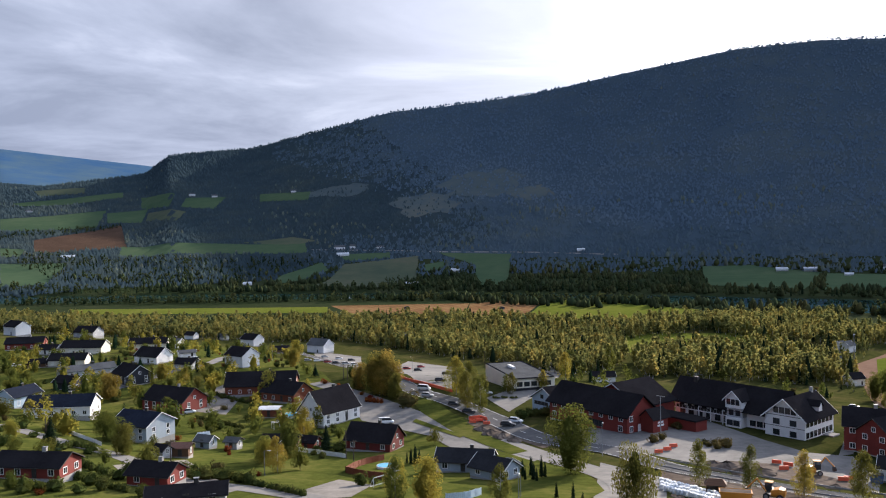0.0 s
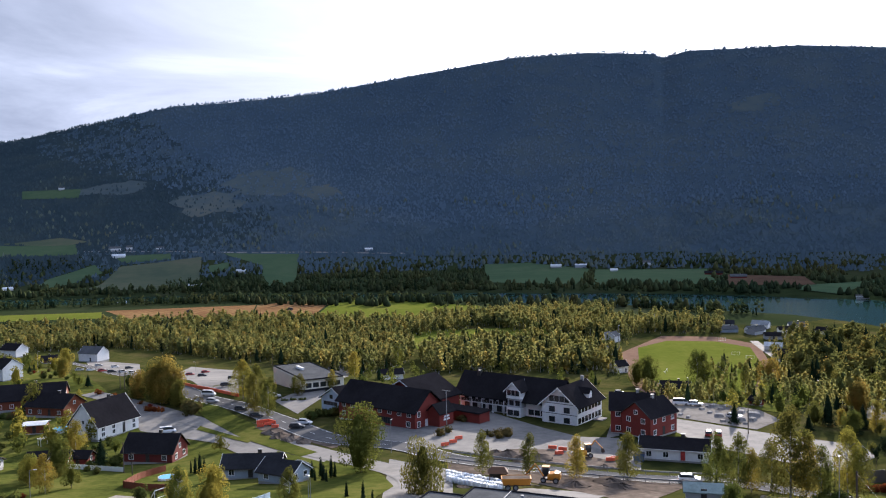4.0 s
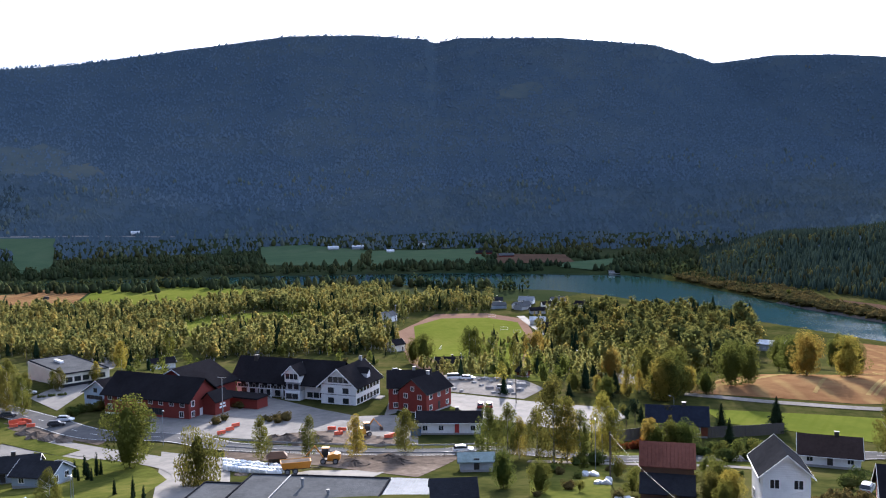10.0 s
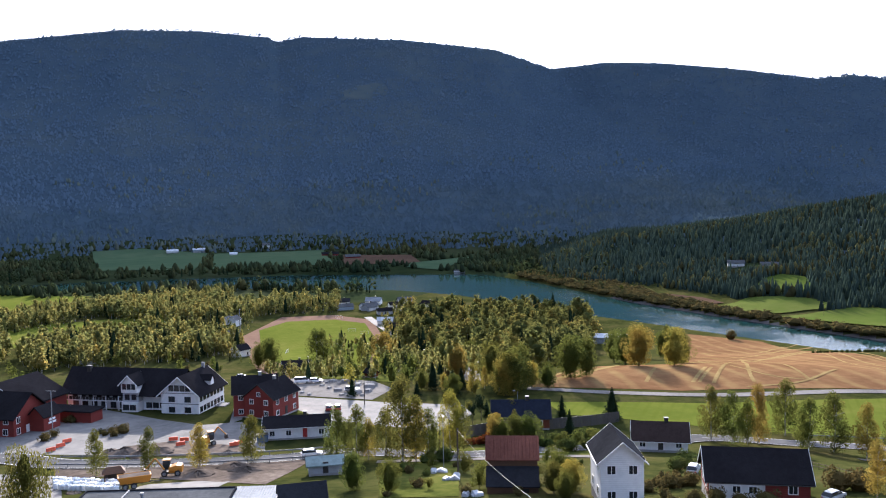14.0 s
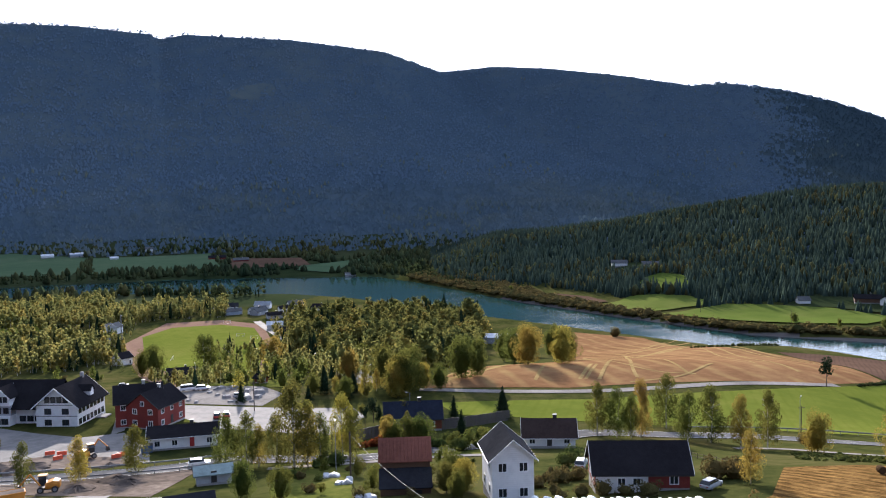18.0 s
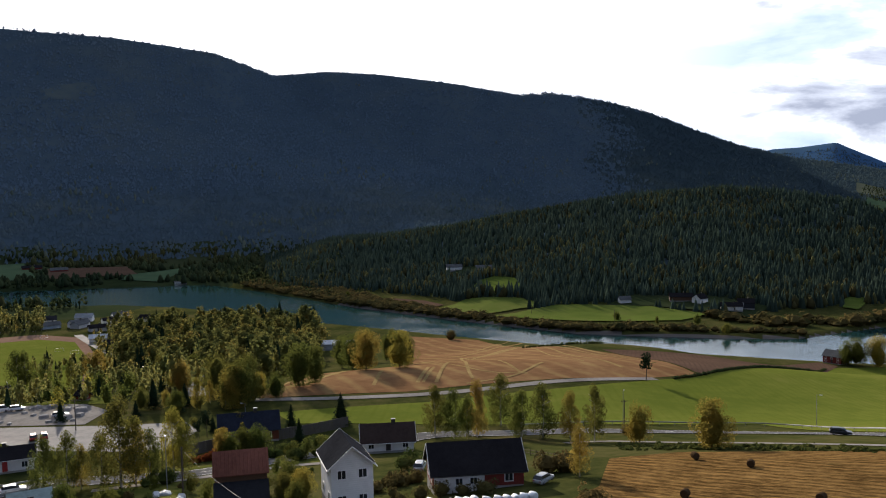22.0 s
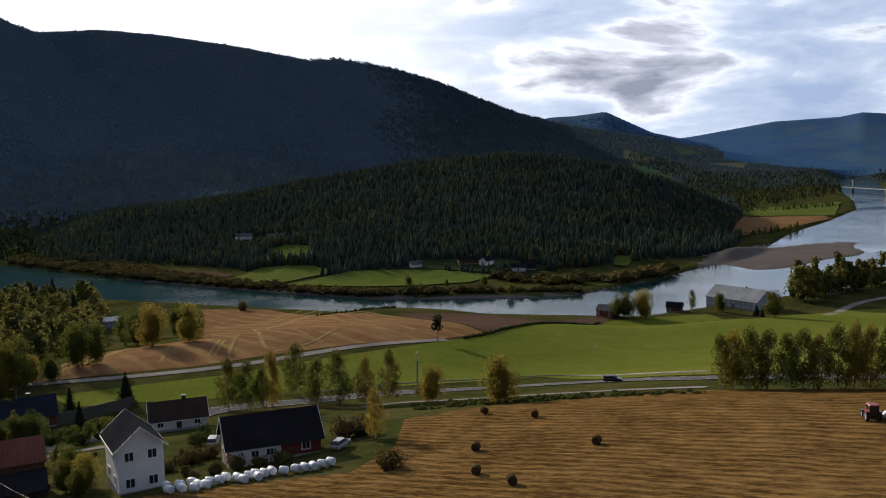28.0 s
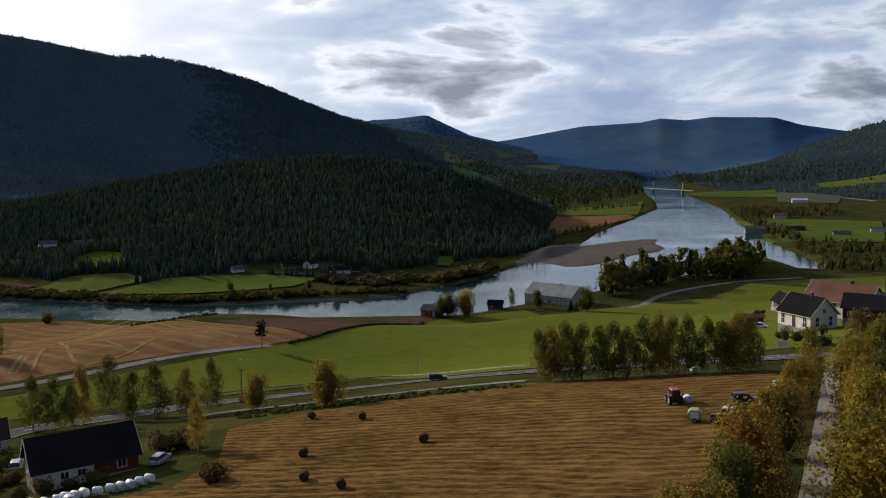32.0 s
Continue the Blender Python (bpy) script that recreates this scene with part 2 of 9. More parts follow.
def striped(name, colours, turn, gap, amount, wander, broken=0.0):
    """A field whose swaths or wheel tracks run in lines; broken: how ragged the lines are."""
    m = MAT[name]
    t = m.node_tree
    lk = t.links.new
    b = t.nodes["Principled BSDF"]
    old = b.inputs["Base Color"].links[0].from_socket
    pos = t.nodes.new("ShaderNodeNewGeometry")
    mp = t.nodes.new("ShaderNodeMapping"); mp.inputs["Rotation"].default_value = (0, 0, radians(turn)); lk(pos.outputs["Position"], mp.inputs[0])
    w = node(t, "ShaderNodeTexWave", Scale=0.314 / gap, Distortion=wander, Detail=3.0); w.inputs["Detail Scale"].default_value = 0.3
    lk(mp.outputs[0], w.inputs["Vector"])
    n = node(t, "ShaderNodeTexNoise", Scale=0.09, Detail=5.0); lk(pos.outputs["Position"], n.inputs["Vector"])
    mul = t.nodes.new("ShaderNodeMath"); mul.operation = "MULTIPLY"; lk(w.outputs["Fac"], mul.inputs[0]); lk(n.outputs[0], mul.inputs[1])
    last = mul.outputs[0]
    if broken:
        # straw lies in streaks along the rows
        st = t.nodes.new("ShaderNodeMapping"); st.inputs["Scale"].default_value = (2.4, 0.4, 1.0); lk(mp.outputs[0], st.inputs[0])
        k = node(t, "ShaderNodeTexNoise", Scale=1.0, Detail=6.0, Roughness=0.7); lk(st.outputs[0], k.inputs["Vector"])
        mix = t.nodes.new("ShaderNodeMix"); mix.data_type = "FLOAT"; mix.inputs[0].default_value = broken
        lk(last, mix.inputs[2]); lk(k.outputs[0], mix.inputs[3]); last = mix.outputs[0]
    r = ramp(t, [(0.3 + 0.1 * broken, (0, 0, 0)), (0.62, (amount, amount, amount))]); lk(last, r.inputs[0])
    mix = t.nodes.new("ShaderNodeMix"); mix.data_type = "RGBA"; mix.inputs["B"].default_value = (*colours, 1)
    lk(r.outputs[0], mix.inputs["Factor"]); lk(old, mix.inputs["A"]); lk(mix.outputs["Result"], b.inputs["Base Color"])


# meadow copy for the far bank, cloud shade darkened into its colour
MAT["shaded_bank_grass"] = material("shaded_bank_grass", [(0.016, 0.025, 0.011), (0.026, 0.036, 0.016), (0.04, 0.046, 0.024)], 0.03, 0.95)
MAT["marking"] = material("road_marking", [(0.5, 0.5, 0.48), (0.68, 0.68, 0.66)], 2.0, 0.8)

striped("mown", (0.3, 0.18, 0.06), 12, 2.0, 0.75, 12.0, 0.8)
striped("stubble", (0.32, 0.24, 0.1), 35, 11.0, 0.32, 9.0)
striped("bright_grass", (0.08, 0.1, 0.014), 60, 3.0, 0.5, 1.5)
striped("tilled", (0.06, 0.04, 0.03), 70, 2.0, 0.8, 0.5)

# ---- the land ----
def smooth(v):
    v = np.clip(v, 0, 1)
    return v * v * (3 - 2 * v)


# hills: heading, elevation of the crest; distance of crest and of foot
HILLS = [
    ((-60, 3, -30, 2, -19, 3.4, -17.4, 4.6, -12.5, 5, -8.2, 6.1, -3, 7.38, 5.6, 8.23, 11.9, 9.28, 18.8, 10.38, 23.7, 10.53, 27.8, 10.28, 28.4, 9.97, 30, 10.3, 36.5, 10.05, 42.6, 9.27, 46.5, 7.85, 52, 6, 60, 3.2, 70, 0, 80, -2),
     (-40, 3050, 0, 2900, 40, 2850, 80, 2800), (-40, 1250, -10, 1420, 20, 1480, 45, 1380, 60, 1150, 80, 1050)),
    ((40, 7.6, 46.5, 7.95, 49.8, 8.2, 53.2, 7.98, 57.4, 7.42, 62, 6.57, 64.4, 6.6, 67.7, 5.98, 70.6, 5.08, 73.6, 3.8, 75.8, 2.9, 79, 2, 84, 1.1, 88, 0.2, 92.4, -0.46, 96, -0.8, 105, -1.4),
     (40, 2850, 62, 2850, 76, 3300, 100, 3900), (40, 1650, 62, 1680, 72, 1600, 84, 1750, 100, 2500)),
    ((-70, 5.5, -27, 4.86, -19, 3.95, -12, 3), (-70, 4300, 0, 4300), (-70, 1350, 0, 1600)),
    ((76, 2.2, 78, 2.55, 79.5, 2.6, 81.5, 2.82, 84.4, 1.4, 86.9, 0.8, 90, 0), (0, 4400, 90, 4400), (0, 3000, 90, 3000)),
    ((82, 0.5, 86.9, 1.05, 91.7, 1.83, 94, 1.92, 95.4, 1.98, 96.6, 2.2, 98.2, 2.05, 99.8, 2.2, 103.4, 2.06, 105, 1.55, 107.5, 1.1, 112, 0.9, 130, 0), (0, 4700, 120, 4700), (0, 3500, 120, 3500)),
    ((98, -1.6, 103, -0.6, 106, 0.6, 109.5, 1.66, 114, 3, 125, 5, 150, 6), (90, 3400, 150, 2800), (90, 1900, 150, 1300)),
    ((44, -5, 49.6, -3, 56.3, -2.4, 62.5, -1.3, 68.5, -0.35, 75, 0.1, 79.4, -0.35, 83.1, -1, 86.8, -2.5, 89.1, -3.9, 90.5, -4.9, 92.5, -6),
     (40, 1130, 70, 1190, 92, 1130), (40, 900, 51, 850, 56, 780, 60, 690, 75, 660, 88, 800, 92, 860)),
]
TREE_TOP = 3.0


def ripple(x, y, size):
    return (np.sin(x / size + 1.3 * np.sin(y / size * 0.7)) + np.sin(y / size * 1.1 + 1.7 * np.sin(x / size * 0.6 + 2)) + 0.5 * np.sin((x + y) / size * 2.3)) / 2.5


def hill_z(x, y):
    az, r = np.degrees(np.arctan2(x, y)), np.hypot(x, y)
    best = np.zeros_like(r)
    for crest, far, foot in HILLS:
        e = np.interp(az, crest[0::2], crest[1::2], left=-9, right=-9)
        rr, ff = np.interp(az, far[0::2], far[1::2]), np.interp(az, foot[0::2], foot[1::2])
        top = np.maximum(0, EYE_Z - TREE_TOP + rr * np.tan(np.radians(e)))
        s = (r - ff) / (rr - ff)
        p = np.where(s < 1, 0.4 * np.clip(s, 0, 1) ** 2 + 0.6 * np.clip(s, 0, 1), 1 - 0.35 * (s - 1))
        bumps = ripple(x, y, 90) * 10 + ripple(x + 300, y, 210) * 30 + ripple(x, y + 150, 420) * 26
        h = top * p + bumps * np.clip(p, 0, 1) * np.clip(1 - s, 0, 1) * np.clip(top / 200, 0, 1)
        best = np.maximum(best, h)
    return best


RIVER = [(-1368, 1262, 91), (-608, 1180, 60), (-289, 1165, 48), (0, 1125, 40), (274, 1010, 46), (471, 870, 76), (585, 730, 88), (575, 608, 55), (547, 486, 41), (532, 372, 30),
         (517, 243, 24), (538, 140, 30), (556, 79, 40), (646, 15, 52), (760, -53, 79), (912, -119, 94), (1064, -144, 91), (1262, -179, 70), (1520, -225, 49), (1824, -243, 40), (2052, -251, 40), (2508, -289, 46), (3192, -350, 46)]


BRANCH = [(1160, -190, 40), (1010, -198, 26), (880, -200, 20), (790, -208, 14), (735, -206, 6)]


def river_edge(x, y):
    """Metres from the river's edge, less than nothing in the water."""
    best = np.full(np.shape(x), 1e9)
    for (ax, ay, aw), (bx, by, bw) in [*zip(RIVER, RIVER[1:]), *zip(BRANCH, BRANCH[1:])]:
        dx, dy = bx - ax, by - ay
        s = np.clip(((x - ax) * dx + (y - ay) * dy) / (dx * dx + dy * dy), 0, 1)
        best = np.minimum(best, np.hypot(x - ax - s * dx, y - ay - s * dy) - (aw + s * (bw - aw)))
    return best


def gravel_bar(x, y):
    return 1 - np.hypot((x - 868) / 158, (y + 50 + 0.36 * (x - 868)) / 62) + 0.16 * ripple(x, y, 26)


def ground_z(x, y):
    x, y = np.asarray(x, float), np.asarray(y, float)
    w = 0.55 * x + 0.83 * y
    z = sum(np.interp(w + k, (-400, 0, 75, 110, 160, 190, 230, 275, 340, 440, 530), (110, 68, 58, 53, 43, 39, 38, 37, 22, 6, 0)) for k in (-14, -5, 5, 14)) / 4
    z = z - 9 * smooth((60 - x) / 130) * (1 - smooth((w - 150) / 250)) * smooth((w + 60) / 120)
    z = np.maximum(0, z - 0.09 * np.clip(x - 130, 0, 500) * smooth((200 - y) / 170))
    far = hill_z(x, y)
    edge = river_edge(x, y)
    z = np.maximum(z, far) if z.shape else max(float(z), float(far))
    z = z * smooth((edge + 5) / 70)
    z = z - 7.0 * (1 - smooth((edge + 10) / 20))
    z = z + 5.6 * smooth(gravel_bar(x, y) * 3)
    return z


def gz(x, y):
    return float(ground_z(x, y))


def mesh_object(name, verts, faces, mats, parent=None, smooth_shade=False):
    me = bpy.data.meshes.new(name)
    me.from_pydata(verts, [], faces)
    for m in mats:
        me.materials.append(m)
    if smooth_shade:
        me.polygons.foreach_set("use_smooth", [True] * len(me.polygons))
    me.update()
    ob = new(name, me)
    ob.parent = parent
    return ob


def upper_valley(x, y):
    """Both ends of the valley, whose forest colours are darkened in place of shade."""
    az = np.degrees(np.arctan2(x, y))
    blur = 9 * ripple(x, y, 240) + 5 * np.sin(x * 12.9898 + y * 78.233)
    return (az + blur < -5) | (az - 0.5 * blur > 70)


def build_land():
    az = np.radians(np.concatenate([np.arange(-36, 118, 0.3), np.arange(118, 324, 4.0)]))
    rr = np.concatenate([[0.5], np.geomspace(8, 330, 110), np.arange(335, 900, 6.0), np.arange(910, 1700, 16.0), np.arange(1730, 4840, 35.0), [4850, 4900]])
    a, r = np.meshgrid(az, rr)
    x, y = r * np.sin(a), r * np.cos(a)
    z = ground_z(x, y)
    n, k = len(az), len(rr)
    verts = np.stack([x, y, z], -1).reshape(-1, 3)
    i = np.arange(k - 1)[:, None] * n + np.arange(n)[None, :]
    j = np.arange(k - 1)[:, None] * n + (np.arange(n)[None, :] + 1) % n
    faces = np.stack([i, j, j + n, i + n], -1).reshape(-1, 4)
    ob = mesh_object("ground", verts.tolist(), faces.tolist(), [MAT["meadow"], MAT["hazed_forest_floor"], MAT["sandbar"], MAT["hazed_far_hills"], MAT["shaded_bank_grass"], MAT["shaded_valley_floor"]], smooth_shade=True)
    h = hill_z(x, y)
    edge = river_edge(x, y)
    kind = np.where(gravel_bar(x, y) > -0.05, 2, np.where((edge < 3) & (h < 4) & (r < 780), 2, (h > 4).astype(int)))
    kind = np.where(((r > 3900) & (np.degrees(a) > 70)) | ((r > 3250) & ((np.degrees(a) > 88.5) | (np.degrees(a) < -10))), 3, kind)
    kind = np.where(((kind == 0) & (r > 760) & (np.degrees(a) < 62) & (y > 0.45 * x + 420)) | ((kind == 1) & (h < 24) & (np.degrees(a) < 90)), 4, kind)
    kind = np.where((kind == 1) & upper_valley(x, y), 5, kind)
    wood = kind[:-1].reshape(-1).astype(np.int32)
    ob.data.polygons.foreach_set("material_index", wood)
    return tagged(ob, "grassy valley floor and wooded mountain slopes", "ground", kind="structure")


build_land()


def drape(name, outline, mat, lift=0.1, step=9.0, label="", category="field"):
    """A flat thing that follows the ground, from its outline on the plan."""
    bm = bmesh.new()
    bm.faces.new([bm.verts.new((px, py, 0)) for px, py in outline])
    xs, ys = [p[0] for p in outline], [p[1] for p in outline]
    for axis, lo, hi in ((0, min(xs), max(xs)), (1, min(ys), max(ys))):
        c = lo + step
        while c < hi:
            no = (1, 0, 0) if axis == 0 else (0, 1, 0)
            at = (c, 0, 0) if axis == 0 else (0, c, 0)
            bmesh.ops.bisect_plane(bm, geom=bm.verts[:] + bm.edges[:] + bm.faces[:], plane_co=at, plane_no=no)
            c += step
    bmesh.ops.triangulate(bm, faces=bm.faces[:])
    bm.normal_update()
    if sum(f.normal.z for f in bm.faces) < 0:
        bmesh.ops.reverse_faces(bm, faces=bm.faces[:])
    co = np.array([v.co[:] for v in bm.verts])
    z = ground_z(co[:, 0], co[:, 1]) + lift
    for v, h in zip(bm.verts, z):
        v.co.z = h
    me = bpy.data.meshes.new(name)
    bm.to_mesh(me); bm.free()
    me.materials.append(MAT[mat])
    return tagged(new(name, me), label or name.replace("_", " "), category, kind="structure")


def along(points, step=4.0):
    """Points at even steps on a smooth line through the given ones."""
    out = []
    p = [Vector(q).to_2d() for q in points]
    for i in range(len(p) - 1):
        a, b = p[i], p[i + 1]
        ta = (b - p[i - 1]) * 0.5 if i else b - a
        tb = (p[i + 2] - a) * 0.5 if i + 2 < len(p) else b - a
        n = max(1, int((b - a).length / step))
        for k in range(n):
            s = k / n
            out.append(a * (2 * s ** 3 - 3 * s * s + 1) + ta * (s ** 3 - 2 * s * s + s) + b * (3 * s * s - 2 * s ** 3) + tb * (s ** 3 - s * s))
    return out + [p[-1]]


ROAD_LINE = []


def ribbon(name, points, width, mat, lift=0.12, side=0.0, step=4.0, label="", category="road", kind="structure", parent=None):
    line = along(points, step)
    ROAD_LINE.extend(line)
    verts, faces = [], []
    for i, q in enumerate(line):
        d = (line[min(i + 1, len(line) - 1)] - line[max(i - 1, 0)]).normalized()
        nrm = Vector((-d.y, d.x))
        for k in (-1, 0, 1):
            w = q + nrm * (side + k * width / 2)
            verts.append((w.x, w.y, gz(w.x, w.y) + lift))
        if i:
            for k in (0, 1):
                a = 3 * (i - 1) + k
                faces.append((a + 1, a, a + 3, a + 4))
    ob = mesh_object(name, verts, faces, [MAT[mat]], parent)
    return tagged(ob, label or name.replace("_", " "), category, kind=kind) if not parent else ob


def build_water():
    m = bpy.data.materials.new("river_water")
    m.use_nodes = True
    t = m.node_tree
    b = t.nodes["Principled BSDF"]
    b.inputs["Base Color"].default_value = (0.013, 0.042, 0.042, 1)
    b.inputs["Roughness"].default_value, b.inputs["IOR"].default_value = 0.035, 1.33
    pos = t.nodes.new("ShaderNodeNewGeometry")
    mp = t.nodes.new("ShaderNodeMapping"); mp.inputs["Scale"].default_value = (0.35, 0.14, 0.3); t.links.new(pos.outputs[0], mp.inputs[0])
    n = node(t, "ShaderNodeTexNoise", Scale=1.0, Detail=5.0, Roughness=0.65); t.links.new(mp.outputs[0], n.inputs["Vector"])
    n2 = node(t, "ShaderNodeTexNoise", Scale=0.012, Detail=3.0); t.links.new(pos.outputs[0], n2.inputs["Vector"])
    st = ramp(t, [(0.38, (0.25, 0.25, 0.25)), (0.6, (0.85, 0.85, 0.85))]); t.links.new(n2.outputs[0], st.inputs[0])
    sep = t.nodes.new("ShaderNodeSeparateXYZ"); t.links.new(pos.outputs[0], sep.inputs[0])
    # the reach below the bend runs fast over shallows, the one above it is calm
    fast = t.nodes.new("ShaderNodeMapRange"); t.links.new(sep.outputs[1], fast.inputs[0])
    for k, v in ((1, 820.0), (2, 640.0), (3, 0.03), (4, 1.0)):
        fast.inputs[k].default_value = v
    both = t.nodes.new("ShaderNodeMath"); both.operation = "MULTIPLY"; t.links.new(st.outputs[0], both.inputs[0]); t.links.new(fast.outputs[0], both.inputs[1])
    bp = node(t, "ShaderNodeBump", Distance=0.19); t.links.new(both.outputs[0], bp.inputs["Strength"]); t.links.new(n.outputs[0], bp.inputs["Height"]); t.links.new(bp.outputs[0], b.inputs["Normal"])
    MAT["water"] = m
    for name, course, level, label in (("river", RIVER, -2.0, "broad dark teal river with pale rippled reflections"), ("river_arm", BRANCH, -2.03, "side arm of the river behind the wooded headland")):
        verts, faces = [], []
        for i, (x, y, w) in enumerate(course):
            a, c = course[max(i - 1, 0)], course[min(i + 1, len(course) - 1)]
            d = Vector((c[0] - a[0], c[1] - a[1])).normalized()
            for s in (-1, 1):
                verts.append((x - s * d.y * (w + 10), y + s * d.x * (w + 10), level))
            if i:
                faces.append((2 * i - 2, 2 * i, 2 * i + 1, 2 * i - 1))
        tagged(mesh_object(name, verts, faces, [m]), label, "water", kind="structure")


build_water()


def cone_forest(name, count, zone, tall, mat, sides=5, wide=0.2, label="", blob=False, canopy=False):
    """Far woods: many small crowns in one mesh. zone gives x, y of n tries and which of them stand."""
    x, y, keep = zone(count)
    x, y = x[keep], y[keep]
    z = ground_z(x, y)
    n = len(x)
    h = (tall[0] + (tall[1] - tall[0]) * np.random.rand(n)) * (1 + 0.14 * ripple(x, y, 23) + 0.12 * ripple(x, y, 61))
    w = h * wide * (0.7 + 0.6 * np.random.rand(n))
    a0 = np.random.rand(n) * 6.3
    rings = [(0.02, 0.55), (0.22, 1.0), (0.62, 0.75), (0.88, 0.35), (1.0, 0.0)] if blob else [(0.0, 1.0), (1.0, 0.0)]
    vs, per = [], 0
    for hz, rw in rings:
        if rw == 0:
            vs.append(np.stack([x + 0.1 * w, y, z + h * hz], -1)); per += 1
        else:
            for s in range(sides):
                a = a0 + s * 2 * np.pi / sides
                k = w * rw * (0.75 + 0.5 * np.random.rand(n))
                vs.append(np.stack([x + k * np.cos(a), y + k * np.sin(a), z + h * hz - 0.3], -1)); per += 1
    verts = np.stack(vs, 1).reshape(-1, 3)
    f = []
    for q in range(len(rings) - 1):
        for s in range(sides):
            a, b = q * sides + s, q * sides + (s + 1) % sides
            if rings[q + 1][1] == 0:
                f.append((a, b, (q + 1) * sides))
            else:
                f += [(a, b, b + sides), (a, b + sides, a + sides)]
    faces = (np.arange(n)[:, None, None] * per + np.array(f)[None]).reshape(-1, 3)
    ob = mesh_object(name, verts.tolist(), faces.tolist(), [MAT[mat]], smooth_shade=True)
    if canopy:
        # crowns so close that they shade as one canopy
        out = verts - np.repeat(np.stack([x, y, z], -1), per, 0)
        out[:, 2] = 0
        way = out / np.maximum(np.linalg.norm(out, axis=1, keepdims=True), 0.01) * 0.4 + np.array([0, -0.1, 1.0])
        ob.data.normals_split_custom_set_from_vertices((way / np.linalg.norm(way, axis=1, keepdims=True)).tolist())
    return tagged(ob, label, "forest", kind="stuff")


OPEN_LAND = []   # outlines of the fields on the far side, kept clear of trees


def far_field(outline, mat):
    OPEN_LAND.append(outline)
    word = "green meadow" if mat in ("hazed_far_grass", "river_meadow") else "rough brownish pasture" if mat == "pasture" else "dark tilled field" if mat == "tilled" else "tan stubble field"
    drape("field", outline, mat, 0.9, 24.0, word + " on the far side of the valley")


CLEARINGS = []   # felled ground on the slopes, thinly grown again


def clearing(x, y, rx, ry, seed):
    rng = random.Random(seed)
    outline = [(x + rx * rng.uniform(0.6, 1.1) * math.cos(a), y + ry * rng.uniform(0.6, 1.1) * math.sin(a)) for a in [k * math.pi / 9 for k in range(18)]]
    CLEARINGS.append(outline)
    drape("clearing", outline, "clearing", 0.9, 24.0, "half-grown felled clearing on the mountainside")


def inside(outline, x, y):
    hit = np.zeros(len(x), bool)
    for (ax, ay), (bx, by) in zip(outline, outline[1:] + outline[:1]):
        if ay != by:
            hit ^= ((ay > y) != (by > y)) & (x < (bx - ax) * (y - ay) / (by - ay) + ax)
    return hit


def clear_of_fields(x, y):
    ok = np.ones(len(x), bool)
    for outline in OPEN_LAND:
        ok &= ~inside(outline, x, y)
    for outline in CLEARINGS:
        ok &= ~inside(outline, x, y) | (np.random.rand(len(x)) < 0.22)
    return ok


def knoll(x, y):
    """The near wooded hill across the river."""
    az = np.degrees(np.arctan2(x, y))
    return (np.hypot(x, y) < 1330) & (az > 44) & (az < 93)


def mountain_zone(n):
    az = np.radians(np.random.uniform(-32, 114, n))
    r = 640 + (4300 - 640) * np.random.rand(n) ** 1.45
    x, y = r * np.sin(az), r * np.cos(az)
    return x, y, (hill_z(x, y) > 3.5) & clear_of_fields(x, y) & ~((r > 3250) & ((np.degrees(az) > 88.5) | (np.degrees(az) < -10))) & ~knoll(x, y)


def knoll_zone(n):
    az = np.radians(np.random.uniform(44, 93, n))
    r = np.random.uniform(640, 1330, n)
    x, y = r * np.sin(az), r * np.cos(az)
    return x, y, (hill_z(x, y) > 1.5) & clear_of_fields(x, y)



far_field([(-652, 1750), (-276, 1726), (-257, 1639), (-613, 1628)], "hazed_far_grass")
far_field([(-282, 1364), (-272, 1456), (-219, 1555), (-199, 1493), (-229, 1427)], "hazed_far_grass")
far_field([(-15, 1607), (125, 1582), (85, 1241), (53, 1251), (55, 1521)], "hazed_far_grass")
far_field([(-792, 1539), (-677, 1554), (-610, 1319), (-668, 1295)], "hazed_far_grass")
far_field([(-1107, 2161), (-869, 2241), (-808, 2012), (-1002, 1954)], "hazed_far_grass")
far_field([(-852, 2196), (-754, 2215), (-721, 2066), (-802, 2066)], "hazed_far_grass")
far_field([(-658, 2224), (-559, 2238), (-552, 2096), (-644, 2128)], "hazed_far_grass")
far_field([(-474, 2249), (-335, 2209), (-330, 2126), (-457, 2168)], "hazed_far_grass")
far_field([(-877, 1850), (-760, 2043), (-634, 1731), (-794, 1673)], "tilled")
far_field([(436, 1449), (514, 1432), (595, 1347), (453, 1081), (361, 1174)], "hazed_far_grass")
far_field([(598, 1342), (747, 1242), (622, 1007), (472, 1069)], "hazed_far_grass")
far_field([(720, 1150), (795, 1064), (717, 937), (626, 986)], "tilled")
far_field([(704, 942), (830, 959), (660, 824), (658, 891)], "hazed_far_grass")
far_field([(-357, 1715), (-274, 1722), (-267, 1646), (-342, 1640)], "hazed_far_grass")
far_field([(590, 398), (618, 396), (646, 397), (656, 349), (640, 313), (617, 330), (580, 347)], "river_meadow")
far_field([(578, 331), (625, 316), (640, 308), (650, 287), (660, 232), (650, 185), (606, 192), (592, 225), (583, 270)], "river_meadow")
far_field([(652, 268), (690, 262), (706, 200), (700, 150), (655, 155), (662, 232)], "shaded_bank_grass")
far_field([(735, 490), (780, 500), (775, 430), (745, 425)], "shaded_bank_grass")
far_field([(692, 416), (716, 424), (734, 417), (728, 390), (700, 368), (674, 360), (672, 392)], "river_meadow")
